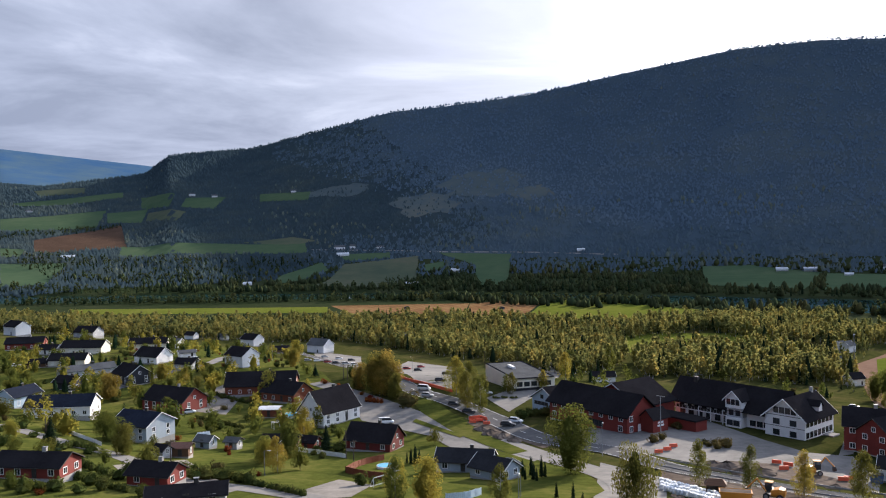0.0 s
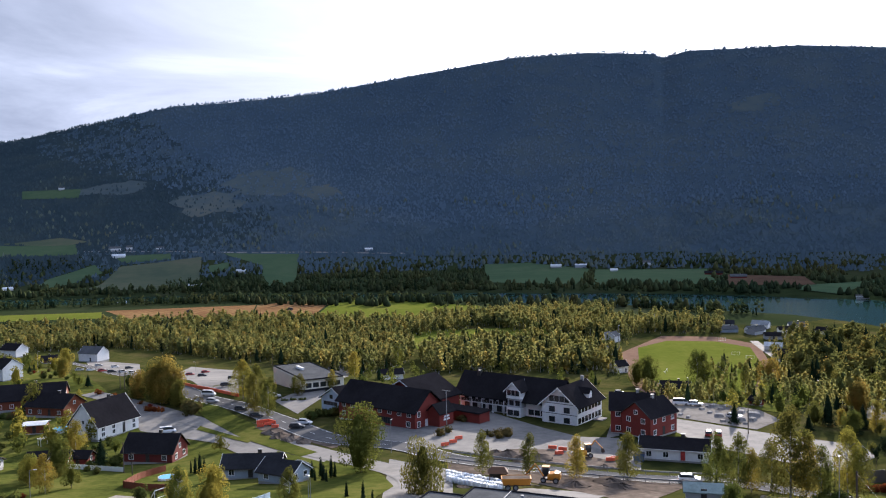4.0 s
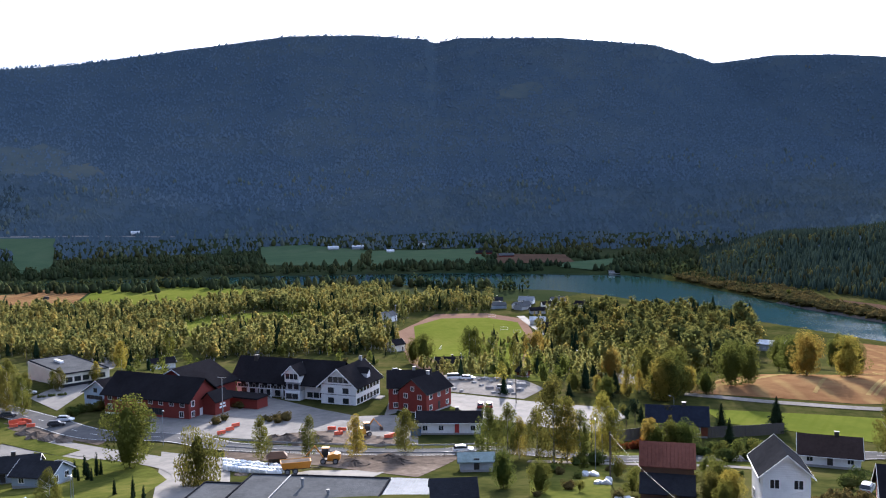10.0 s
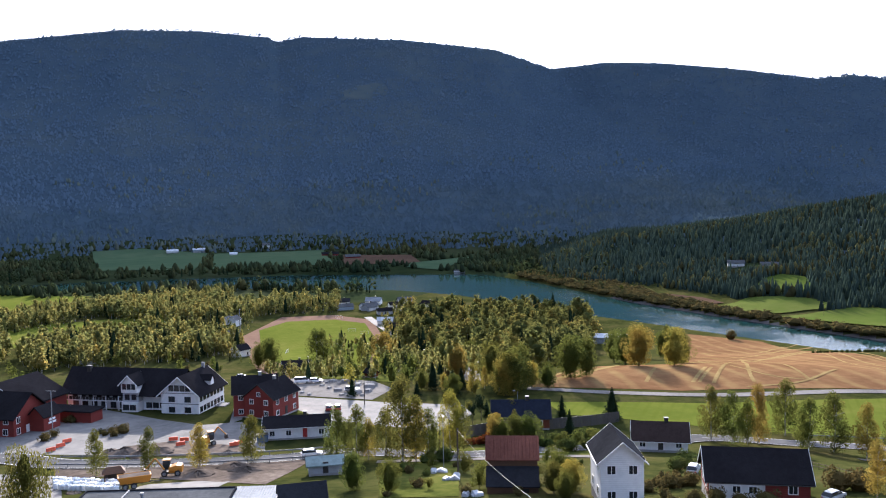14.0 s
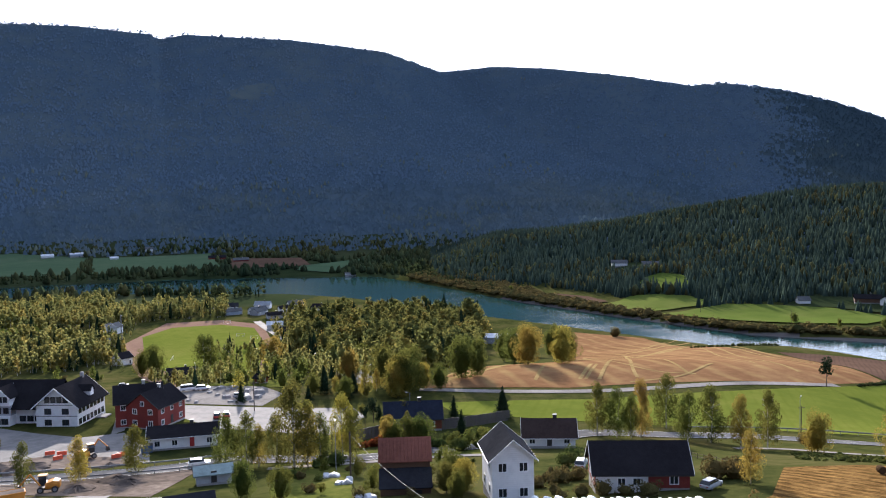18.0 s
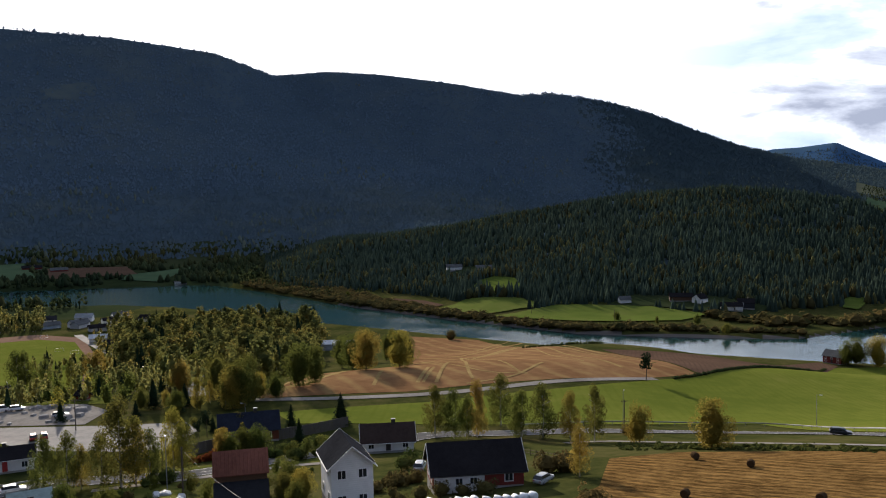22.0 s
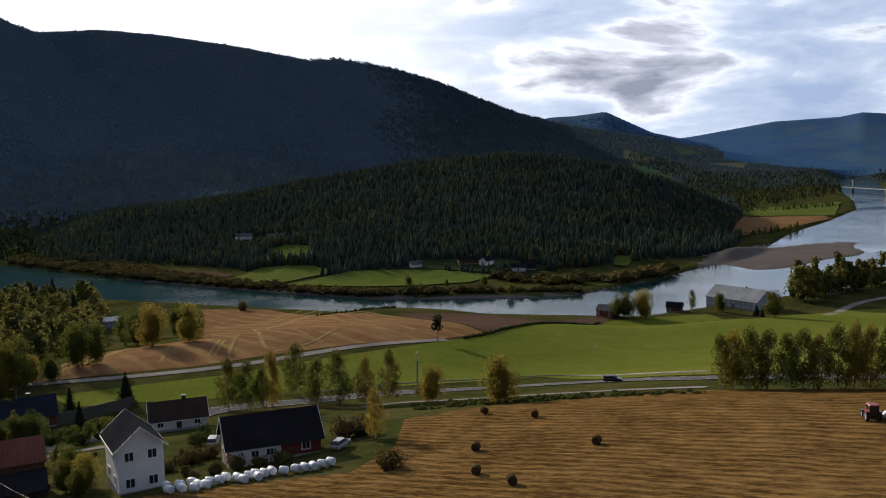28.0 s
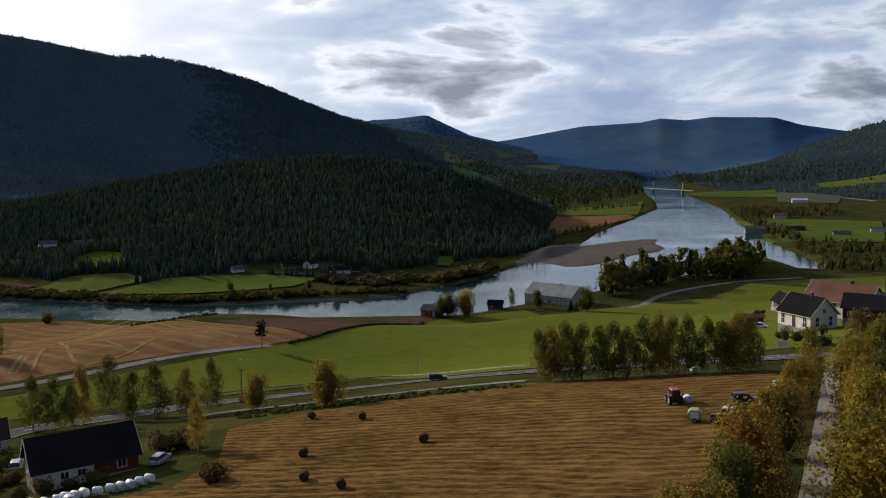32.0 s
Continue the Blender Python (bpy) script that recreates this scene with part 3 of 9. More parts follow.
far_field([(616, 489), (640, 470), (638, 435), (620, 402), (594, 408), (592, 438)], "tilled")
far_field([(771, 107), (781, 90), (732, 92), (735, 104)], "river_meadow")
far_field([(1313, 0), (1358, -134), (1131, -54), (988, 13)], "stubble")
far_field([(1473, 10), (1709, -168), (1359, -125), (1333, 5)], "river_meadow")
far_field([(1264, -250), (1181, -418), (918, -330), (933, -220)], "river_meadow")
far_field([(2073, -294), (1990, -477), (1777, -437), (1885, -279)], "river_meadow")
far_field([(2024, -570), (2037, -727), (1879, -671), (1897, -546)], "river_meadow")
far_field([(-1203, 2421), (-1068, 2448), (-921, 2498), (-893, 2419), (-1027, 2353), (-1161, 2370)], "hazed_far_grass")
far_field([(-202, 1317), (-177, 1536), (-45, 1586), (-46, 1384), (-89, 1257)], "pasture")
far_field([(-32, 1526), (1, 1546), (0, 1490), (-31, 1485)], "hazed_far_grass")
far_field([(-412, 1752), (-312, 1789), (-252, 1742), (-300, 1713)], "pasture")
far_field([(-895, 1743), (-832, 1721), (-801, 1629), (-828, 1611)], "hazed_far_grass")
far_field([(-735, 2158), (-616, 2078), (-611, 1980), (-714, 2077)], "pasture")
far_field([(-837, 2405), (-702, 2273), (-675, 2139), (-779, 2236)], "hazed_far_grass")
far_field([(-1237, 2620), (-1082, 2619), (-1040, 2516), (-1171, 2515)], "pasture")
far_field([(-195, 1615), (-100, 1616), (-97, 1576), (-176, 1561)], "hazed_far_grass")
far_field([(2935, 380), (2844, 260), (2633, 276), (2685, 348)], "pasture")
far_field([(3422, 265), (3369, 145), (3097, 200)], "hazed_far_grass")
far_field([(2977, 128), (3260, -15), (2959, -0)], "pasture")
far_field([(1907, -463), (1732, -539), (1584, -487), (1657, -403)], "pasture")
far_field([(2601, 313), (2392, 178), (1142, 108), (1135, 137)], "hazed_far_grass")

for cx, cy, rx, ry, seed in ((105, 2130, 120, 150, 1), (-40, 1985, 85, 110, 2), (-255, 2180, 95, 60, 3), (210, 2020, 60, 70, 4), (1360, 2030, 90, 60, 5)):
    clearing(cx, cy, rx, ry, seed)


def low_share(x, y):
    """The share of trees with less haze blue in their colour: more on the lower slopes and towards both ends of the
    valley.
    """
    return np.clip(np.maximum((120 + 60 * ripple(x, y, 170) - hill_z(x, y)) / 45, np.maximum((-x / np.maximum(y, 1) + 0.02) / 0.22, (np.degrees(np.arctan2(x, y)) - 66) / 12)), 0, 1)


def low_slopes(n):
    x, y, ok = mountain_zone(n)
    return x, y, ok & (np.random.rand(n) < low_share(x, y)) & ~upper_valley(x, y)


def valley_slopes(n):
    x, y, ok = mountain_zone(n * 3)
    return x, y, ok & upper_valley(x, y)


def high_slopes(n):
    x, y, ok = mountain_zone(n)
    return x, y, ok & (np.random.rand(n) >= low_share(x, y)) & ~upper_valley(x, y)


cone_forest("slope_forest", 220000, low_slopes, (4, 7.5), "hazed_slope_spruce", 4, 0.52, label="spruce forest on the lower slopes, some haze blue in its colour", canopy=True)
cone_forest("spruce_forest", 240000, high_slopes, (4, 7.5), "spruce", 4, 0.56, label="spruce forest covering the mountainside, haze blue put into its colour", canopy=True)
cone_forest("valley_forest", 100000, valley_slopes, (4, 7.5), "shaded_valley_spruce", 4, 0.5, label="spruce forest towards the open end of the valley, colour darkened for shade", canopy=True)
cone_forest("spruce_hill", 26000, knoll_zone, (6, 13), "dark_spruce", 5, 0.2, label="dark spruce forest on the hill by the river")
def far_bank_zone(n):
    az = np.radians(np.random.uniform(-32, 56, n))
    r = np.random.uniform(760, 1620, n)
    x, y = r * np.sin(az), r * np.cos(az)
    return x, y, (river_edge(x, y) > 8) & (y > 0.45 * x + 420) & (ground_z(x, y) < 14) & clear_of_fields(x, y) & (ripple(x, y, 38) + 0.6 * ripple(x, y, 15) > -0.35) & ~near_meadows(x, y)


def near_meadows(x, y):
    """The open fields on this side of the river."""
    return (river_edge(x, y) < 260) & (y < 1010 - 0.62 * x)


def birch_slopes(n):
    """Broadleaf trees in drifts, most of them low on the slopes."""
    x, y, ok = mountain_zone(n * 4)
    return x, y, ok & (ripple(x, y, 75) + 0.5 * ripple(x, y, 24) > 0.25) & (np.random.rand(n * 4) < np.clip((260 - hill_z(x, y)) / 230, 0.05, 1))


def birch_knoll(n):
    x, y, ok = knoll_zone(n * 2)
    return x, y, ok & (ripple(x, y, 52) + 0.6 * ripple(x, y, 19) + 0.4 * np.random.rand(n * 2) > 0.3)


cone_forest("far_bank_wood", 12000, far_bank_zone, (5, 11), "far_broadleaf", 4, 0.36, blob=True, label="dark broadleaf belts between the far fields")
cone_forest("birch_wood", 9000, birch_slopes, (6, 10), "hazed_hill_birch", wide=0.3, blob=True, label="yellowing birches scattered on the mountainside, greyed as by haze", canopy=True)
cone_forest("birch_hill", 5500, birch_knoll, (5, 10), "far_birch", wide=0.3, blob=True, label="yellowing birches among the hill's spruces")

# ---- fields, roads and yards ----
drape("stubble_field", [(-131, 995), (29, 991), (19, 863), (-99, 906)], "stubble", 0.093, 9.0, "tan stubble field with wheel tracks", "field")
drape("stubble_field", [(30, 987), (130, 1063), (72, 823), (20, 850)], "stubble", 0.102, 9.0, "tan stubble field with wheel tracks", "field")
drape("green_field", [(130, 1047), (260, 873), (225, 808), (73, 815)], "bright_grass", 0.097, 9.0, "bright green mown meadow", "field")
drape("green_field", [(-440, 1013), (-133, 982), (-125, 919), (-410, 951)], "bright_grass", 0.106, 9.0, "bright green mown meadow", "field")
drape("green_field", [(147, 707), (269, 687), (243, 633), (130, 604)], "bright_grass", 0.115, 9.0, "bright green mown meadow", "field")
drape("athletics_track", [(259, 540), (209, 424), (140.4, 243.7), (217.4, 318.7), (307, 436), (365, 539), (358, 583), (323, 603)], "track_red", 0.070, 9.0, "reddish cinder running track round the sports ground", "paving")
drape("sports_ground", [(279, 555), (229, 453), (210.6, 365.6), (244.5, 367.3), (314, 459), (351, 528), (345, 562), (314, 578)], "bright_grass", 0.149, 9.0, "mown green grass of the sports ground", "field")
drape("stubble_field", [(184.7, 186.2), (203.3, 189.5), (311.9, 222.5), (473, 336), (479, 285), (403, 186), (384.4, 153.7), (320.7, 94.9), (293.6, 104.3), (264.7, 122.8), (235.6, 136.8), (208.5, 149.2), (177.0, 178.7)], "stubble", 0.102, 9.0, "tan stubble field with wheel tracks", "field")
drape("tilled_field", [(401, 167), (502, 83), (496, 72), (321.9, 94.4), (385.2, 152.9)], "tilled", 0.167, 9.0, "dark brown freshly tilled field", "field")
drape("green_field", [(166.0, 162.9), (202.2, 135.6), (250.8, 116.5), (311.3, 94.5), (487, 77), (526, 20), (488, -4), (553, -55), (573, -100), (644, -140), (675, -243), (174.3, -63.2), (173.4, -39.0), (191.0, 7.0), (238.9, 54.0), (216.6, 77.2), (191.7, 105.2), (179.1, 120.4), (167.8, 138.4), (159.9, 149.9)], "bright_grass", 0.106, 9.0, "bright green mown meadow", "field")
drape("mown_field", [(86.0, 70.9), (95.3, 46.3), (108.6, 45.7), (129.2, 52.6), (142.4, 45.5), (151.5, 5.5), (137.8, -31.9), (126.3, -32.6), (100.7, -22.5), (81.6, -13.4), (54.7, -7.7), (50.6, 25.5)], "mown", 0.115, 9.0, "brown mown hay field with swaths", "field")
drape("lawn", [(-261, 504), (-167, 624), (-82, 465), (-40.3, 323.5), (-26.8, 270.1), (-4.8, 238.0), (12.0, 185.8), (22.4, 201.6), (30.7, 187.3), (28.2, 159.2), (21.1, 140.6), (-22.4, 145.0), (-74.8, 142.5)], "lawn", 0.050, 9.0, "bright green mown lawn", "lawn")
drape("forecourt", [(32.2, 234.9), (58.8, 233.1), (71.2, 245.0), (80.1, 216.2), (85.4, 203.1), (94.4, 199.0), (89.2, 176.4), (84.1, 166.5), (59.0, 187.8), (30.5, 223.2)], "old_asphalt", 0.079, 9.0, "pale worn asphalt forecourt", "paving")
drape("forecourt", [(91.2, 199.4), (104.4, 223.2), (112.2, 231.9), (95.6, 201.3)], "old_asphalt", 0.088, 9.0, "pale worn asphalt forecourt", "paving")
drape("forecourt", [(119.4, 215.5), (134.9, 190.1), (146.8, 175.1), (142.3, 165.4), (124.6, 156.8), (111.0, 185.5), (111.4, 201.3)], "old_asphalt", 0.097, 9.0, "pale worn asphalt forecourt", "paving")
drape("stone_yard", [(137.4, 250.5), (148.5, 219.8), (145.9, 205.5), (132.8, 197.1), (119.6, 218.4), (126.0, 236.3)], "gravel", 0.106, 9.0, "gravel yard with stone blocks", "paving")
drape("lawn", [(226.9, 392.3), (248.6, 356.1), (151.6, 213.3), (139.4, 241.4)], "lawn", 0.115, 9.0, "bright green mown lawn", "lawn")
drape("verge", [(63.2, 218.1), (65.8, 221.5), (69.9, 221.9), (72.6, 217.8), (72.7, 213.4), (69.9, 210.0), (65.8, 209.2), (63.3, 213.2)], "meadow", 0.070, 9.0, "rough grass verge between the roads", "paving")
drape("verge", [(112.5, 203.0), (116.9, 198.1), (114.0, 193.3), (109.2, 197.2)], "lawn", 0.079, 9.0, "rough grass verge between the roads", "paving")
drape("works_yard", [(47.0, 188.1), (81.1, 160.6), (86.4, 150.9), (66.6, 132.2), (59.1, 149.3), (51.9, 165.7), (42.9, 171.9)], "dirt", 0.088, 9.0, "dug-up earth of the road works", "paving")
drape("works_yard", [(61.7, 196.0), (73.8, 192.3), (82.5, 180.3), (84.1, 166.5), (71.8, 174.4), (60.3, 184.2)], "dirt", 0.097, 9.0, "dug-up earth of the road works", "paving")
drape("car_park", [(-24, 547), (4, 512), (2.2, 305.2), (-10.3, 321.2), (-28, 434)], "old_asphalt", 0.106, 9.0, "pale asphalt car park", "paving")
drape("car_park", [(13.3, 285.6), (22.7, 297.4), (62, 468), (79, 566), (49, 530), (30.2, 284.5), (19.0, 261.3)], "old_asphalt", 0.115, 9.0, "pale asphalt car park", "paving")
drape("car_park", [(-93, 607), (-56, 571), (-39, 404), (-80, 531)], "old_asphalt", 0.070, 9.0, "pale asphalt car park", "paving")
drape("street_area", [(-40.3, 323.5), (-16.8, 284.0), (15.6, 217.4), (23.1, 201.5), (12.2, 188.3), (-4.9, 240.1), (-26.8, 270.1)], "old_asphalt", 0.079, 9.0, "wide pale asphalt street", "paving")
drape("street_area", [(34.7, 193.8), (44.9, 175.0), (36.7, 143.6), (53.1, 150.0), (65.8, 142.5), (53.6, 129.5), (31.4, 123.3), (21.9, 132.9)], "old_asphalt", 0.088, 9.0, "wide pale asphalt street", "paving")
drape("yard", [(-94.9, 320.6), (-88.5, 345.7), (-76.5, 323.0), (-74.9, 291.2), (-85.9, 296.2)], "gravel", 0.097, 9.0, "pale gravel yard", "paving")
drape("yard", [(-73.7, 188.4), (-62.8, 205.9), (-40.2, 163.1), (-47.8, 146.5)], "gravel", 0.106, 9.0, "pale gravel yard", "paving")
drape("sand_court", [(-27.4, 164.1), (-22.6, 177.8), (-14.8, 169.1), (-17.6, 154.3), (-25.6, 153.2)], "gravel", 0.115, 9.0, "sandy play court", "paving")
drape("verge", [(-13.7, 306.2), (-9.4, 294.7), (7.0, 254.1), (5.2, 250.5), (-3.4, 270.3), (-13.2, 291.9)], "lawn", 0.196, 9.0, "rough grass verge between the roads", "paving")
drape("verge", [(-9.4, 263.9), (4.9, 235.6), (3.7, 233.6), (-10.3, 260.3)], "lawn", 0.2, 9.0, "rough grass verge between the roads", "paving")
drape("verge", [(-15.1, 307.6), (-4.6, 290.7), (10.0, 237.6), (19.9, 210.5), (15.5, 207.7), (2.3, 240.7), (-7.9, 272.2)], "lawn", 0.186, 9.0, "rough grass verge between the roads", "paving")
drape("verge", [(10.6, 218.2), (17.8, 202.5), (22.1, 193.0), (18.1, 191.3), (10.2, 211.0)], "lawn", 0.19, 9.0, "rough grass verge between the roads", "paving")
drape("works_yard", [(5.5, 258.7), (18.0, 237.8), (26.9, 215.4), (23.8, 213.2), (16.7, 231.7), (4.9, 252.0)], "dirt", 0.088, 9.0, "dug-up earth of the road works", "paving")
drape("lawn", [(-55.3, 185.2), (-54.8, 229.9), (-23.7, 192.2), (-29.6, 164.2), (-47.9, 163.8)], "lawn", 0.097, 9.0, "bright green mown lawn", "lawn")
drape("lawn", [(8.1, 141.5), (18.8, 162.1), (29.7, 174.7), (29.3, 159.5), (19.8, 139.3), (8.5, 135.4)], "lawn", 0.106, 9.0, "bright green mown lawn", "lawn")
drape("lawn", [(-78.7, 291.3), (-63.1, 289.8), (-51.0, 266.3), (-64.4, 263.4)], "lawn", 0.115, 9.0, "bright green mown lawn", "lawn")
drape("lawn", [(93.3, 136.5), (106.6, 128.4), (79.3, 95.6), (70.8, 103.8)], "lawn", 0.070, 9.0, "bright green mown lawn", "lawn")
drape("lawn", [(129.8, 129.8), (143.1, 125.9), (124.7, 109.8), (120.2, 120.3)], "lawn", 0.079, 9.0, "bright green mown lawn", "lawn")
drape("lawn", [(108.3, 145.5), (120.7, 134.2), (112.7, 125.2), (103.2, 138.7)], "lawn", 0.088, 9.0, "bright green mown lawn", "lawn")
MAIN_ROAD = [(-106, 601), (-39, 404), (-14.4, 317.9), (2.0, 284.2), (14.9, 251.3), (25.1, 224.4), (40.8, 205.6), (48.3, 188.2), (61.6, 173.5), (81.3, 158.9), (97.0, 152.7), (110.0, 133.4), (120.6, 126.8), (134.9, 119.3), (147.3, 115.3), (166.1, 113.4), (179.7, 98.7), (197.6, 79.6), (208.5, 41.4), (179.6, 6.6), (156.9, -35.3), (148.0, -53.8)]
ribbon("road", MAIN_ROAD, 8.0, "asphalt", 0.174, label="grey asphalt main road")
ribbon("foot_road", [(167.9, 78.4), (175.1, 70.6), (172.0, 52.4), (164.9, 32.7), (157.9, 5.8)], 3.2, "gravel", 0.110, label="pale gravel footpath beside the road")
ribbon("lane", [(-128.2, 246.0), (-101.2, 222.0), (-77.9, 202.9), (-53.6, 175.3), (-37.2, 164.3), (-23.7, 153.5)], 5.5, "old_asphalt", 0.141, label="pale worn asphalt lane")
ribbon("lane", [(-51.2, 340.0), (-30.3, 307.8), (-8.8, 267.5), (10.6, 230.9), (22.7, 204.1), (31.4, 184.1), (34.5, 168.7), (32.5, 154.3), (23.4, 128.1)], 7.0, "old_asphalt", 0.152, label="pale worn asphalt lane")
ribbon("wheel_track", [(182.3, 183.4), (212.9, 185.6), (313.1, 220.8), (349.2, 205.8), (422, 224), (433, 208)], 2.6, "track_pale", 0.163, label="pale wheel track across the stubble field")
ribbon("wheel_track", [(209.0, 162.3), (234.6, 178.1)], 1.2, "track_pale", 0.174, label="pale wheel track across the stubble field")
ribbon("wheel_track", [(221.2, 154.2), (248.4, 168.2)], 1.2, "track_pale", 0.130, label="pale wheel track across the stubble field")
ribbon("wheel_track", [(222.6, 153.0), (249.5, 166.6)], 1.0, "track_pale", 0.141, label="pale wheel track across the stubble field")
ribbon("wheel_track", [(181.7, 180.4), (200.1, 188.5), (221.1, 192.2)], 1.2, "track_pale", 0.152, label="pale wheel track across the stubble field")
ribbon("wheel_track", [(182.8, 178.7), (199.8, 184.4)], 1.0, "track_pale", 0.163, label="pale wheel track across the stubble field")
ribbon("wheel_track", [(238.4, 144.2), (258.3, 158.5), (340.6, 212.1)], 1.2, "track_pale", 0.174, label="pale wheel track across the stubble field")
ribbon("wheel_track", [(455, 240), (351.2, 171.2), (304.9, 134.6)], 1.0, "track_pale", 0.130, label="pale wheel track across the stubble field")
ribbon("wheel_track", [(450, 256), (534, 277), (535, 257)], 1.0, "track_pale", 0.141, label="pale wheel track across the stubble field")
ribbon("wheel_track", [(263.3, 173.7), (251.7, 147.8), (260.6, 135.4)], 1.2, "track_pale", 0.152, label="pale wheel track across the stubble field")
ribbon("wheel_track", [(357.0, 250.5), (358.5, 225.4), (426.7, 243.1), (479.9, 253.8)], 2.0, "track_pale", 0.181, label="pale wheel track across the stubble field")
ribbon("wheel_track", [(318.6, 220.9), (317.8, 197.2), (391.0, 219.7), (470, 243)], 1.8, "track_pale", 0.185, label="pale wheel track across the stubble field")
ribbon("wheel_track", [(393.6, 269.2), (407.7, 245.9), (465, 262)], 1.6, "track_pale", 0.189, label="pale wheel track across the stubble field")
ribbon("wheel_track", [(470, 246), (343.1, 154.6), (302.3, 117.9)], 1.4, "track_pale", 0.193, label="pale wheel track across the stubble field")
ribbon("wheel_track", [(412.5, 198.6), (367.1, 154.1), (337.3, 121.3)], 1.6, "track_pale", 0.197, label="pale wheel track across the stubble field")
ribbon("wheel_track", [(418, 196), (374, 153), (343, 121)], 1.6, "track_pale", 0.201, label="pale wheel track across the stubble field")
ribbon("wheel_track", [(348.5, 219.1), (258.5, 137.2)], 1.2, "track_pale", 0.205, label="pale wheel track across the stubble field")
ribbon("wheel_track", [(330, 228), (270.0, 169.8)], 1.2, "track_pale", 0.209, label="pale wheel track across the stubble field")
ribbon("wheel_track", [(230.4, 141.6), (253.9, 136.9), (287.2, 142.8)], 1.2, "track_pale", 0.213, label="pale wheel track across the stubble field")
ribbon("wheel_track", [(225.3, 149.8), (288.8, 184.1)], 1.2, "track_pale", 0.217, label="pale wheel track across the stubble field")
ribbon("farm_track", [(174.9, 178.5), (190.5, 158.5), (216.0, 138.8), (261.0, 121.1), (294.2, 102.3)], 4.0, "gravel", 0.163, label="pale gravel farm track")
ribbon("farm_track", [(73.3, -21.3), (98.0, -29.6), (120.5, -37.0), (148.3, -45.9)], 2.6, "gravel", 0.174, label="pale gravel farm track")
ribbon("farm_track", [(94.3, 138.9), (103.7, 130.8), (110.3, 125.3), (122.5, 115.8), (125.9, 110.0)], 3.0, "gravel", 0.130, label="pale gravel farm track")
ribbon("farm_track", [(525, -45), (591, -74), (644, -128), (667, -181)], 5.0, "gravel", 0.141, label="pale gravel farm track")
ribbon("lane", [(170.5, 197.8), (281.5, 334.6), (314.0, 382.6)], 5.0, "old_asphalt", 0.152, label="pale worn asphalt lane")
ribbon("lane", [(329, 452), (353, 512), (371, 554)], 6.0, "old_asphalt", 0.163, label="pale worn asphalt lane")
ribbon("far_road", [(1861, -497), (1712, -534), (1610, -574)], 9.0, "old_asphalt", 0.174, label="distant grey road under the mountain")
ribbon("far_road", [(2406, -199), (2800, -244), (3277, -342)], 9.0, "old_asphalt", 0.130, label="distant grey road under the mountain")
ribbon("far_road", [(-256, 1668), (-33, 1619), (156, 1591), (335, 1543)], 7.0, "old_asphalt", 0.141, label="distant grey road under the mountain")
ribbon("lane", [(-132.4, 341.1), (-120.3, 374.0), (-108, 403), (-126, 522)], 5.0, "old_asphalt", 0.152, label="pale worn asphalt lane")

# ---- houses ----
def cladding(name, colour, rough=0.7):
    """Painted boards: the colour with weathering and fine board lines."""
    m = material(name, [tuple(c * 0.86 for c in colour), colour, tuple(min(1, c * 1.08) for c in colour)], 0.9, rough, bump=0)
    t = m.node_tree
    b = t.nodes["Principled BSDF"]
    co = t.nodes.new("ShaderNodeNewGeometry")
    w = node(t, "ShaderNodeTexWave", Scale=1.1, Distortion=0.4)
    w.bands_direction = "Z"
    t.links.new(co.outputs["Position"], w.inputs["Vector"])
    bp = node(t, "ShaderNodeBump", Strength=0.35, Distance=0.03); t.links.new(w.outputs["Fac"], bp.inputs["Height"]); t.links.new(bp.outputs[0], b.inputs["Normal"])
    return m


WALLS = {"white": (0.72, 0.71, 0.69), "cream": (0.62, 0.58, 0.48), "grey": (0.36, 0.37, 0.38), "bluegrey": (0.3, 0.35, 0.4), "paleblue": (0.4, 0.5, 0.58), "red": (0.17, 0.03, 0.022),
         "darkred": (0.13, 0.024, 0.02), "redbrown": (0.17, 0.05, 0.024), "brown": (0.11, 0.06, 0.035), "black": (0.025, 0.027, 0.035), "barn": (0.19, 0.032, 0.023)}
for k, c in WALLS.items():
    MAT["wall_" + k] = cladding("boards_" + k, c)
MAT["fence_grey"] = cladding("fence_boards", (0.085, 0.075, 0.066))
ROOFS = {"black": (0.018, 0.017, 0.019), "navy": (0.02, 0.024, 0.036), "grey": (0.09, 0.094, 0.098), "slate": (0.026, 0.027, 0.031), "redtile": (0.16, 0.09, 0.07), "whitemetal": (0.55, 0.57, 0.6),
         "greenmetal": (0.24, 0.3, 0.29), "palemetal": (0.24, 0.26, 0.28), "brownroof": (0.045, 0.032, 0.028), "rust": (0.17, 0.07, 0.05)}
for k, c in ROOFS.items():
    MAT["roof_" + k] = material("roofing_" + k, [tuple(v * 0.75 for v in c), c, tuple(v * 1.25 for v in c)], 1.4, 0.92, bump=0.5, bump_scale=4)
MAT["trim"] = material("white_trim", [(0.7, 0.7, 0.69), (0.78, 0.78, 0.77)], 1.0, 0.6, bump=0)
MAT["dark_trim"] = material("dark_trim", [(0.03, 0.028, 0.026), (0.05, 0.045, 0.04)], 1.0, 0.6, bump=0)
MAT["concrete"] = material("concrete", [(0.26, 0.25, 0.24), (0.34, 0.33, 0.31)], 1.2, 0.9)
MAT["stone"] = material("stone", [(0.16, 0.16, 0.155), (0.28, 0.27, 0.26), (0.36, 0.35, 0.33)], 1.6, 0.9, bump=0.6)
MAT["door_red"] = material("door_red", [(0.3, 0.03, 0.03), (0.36, 0.04, 0.035)], 1.0, 0.5, bump=0)
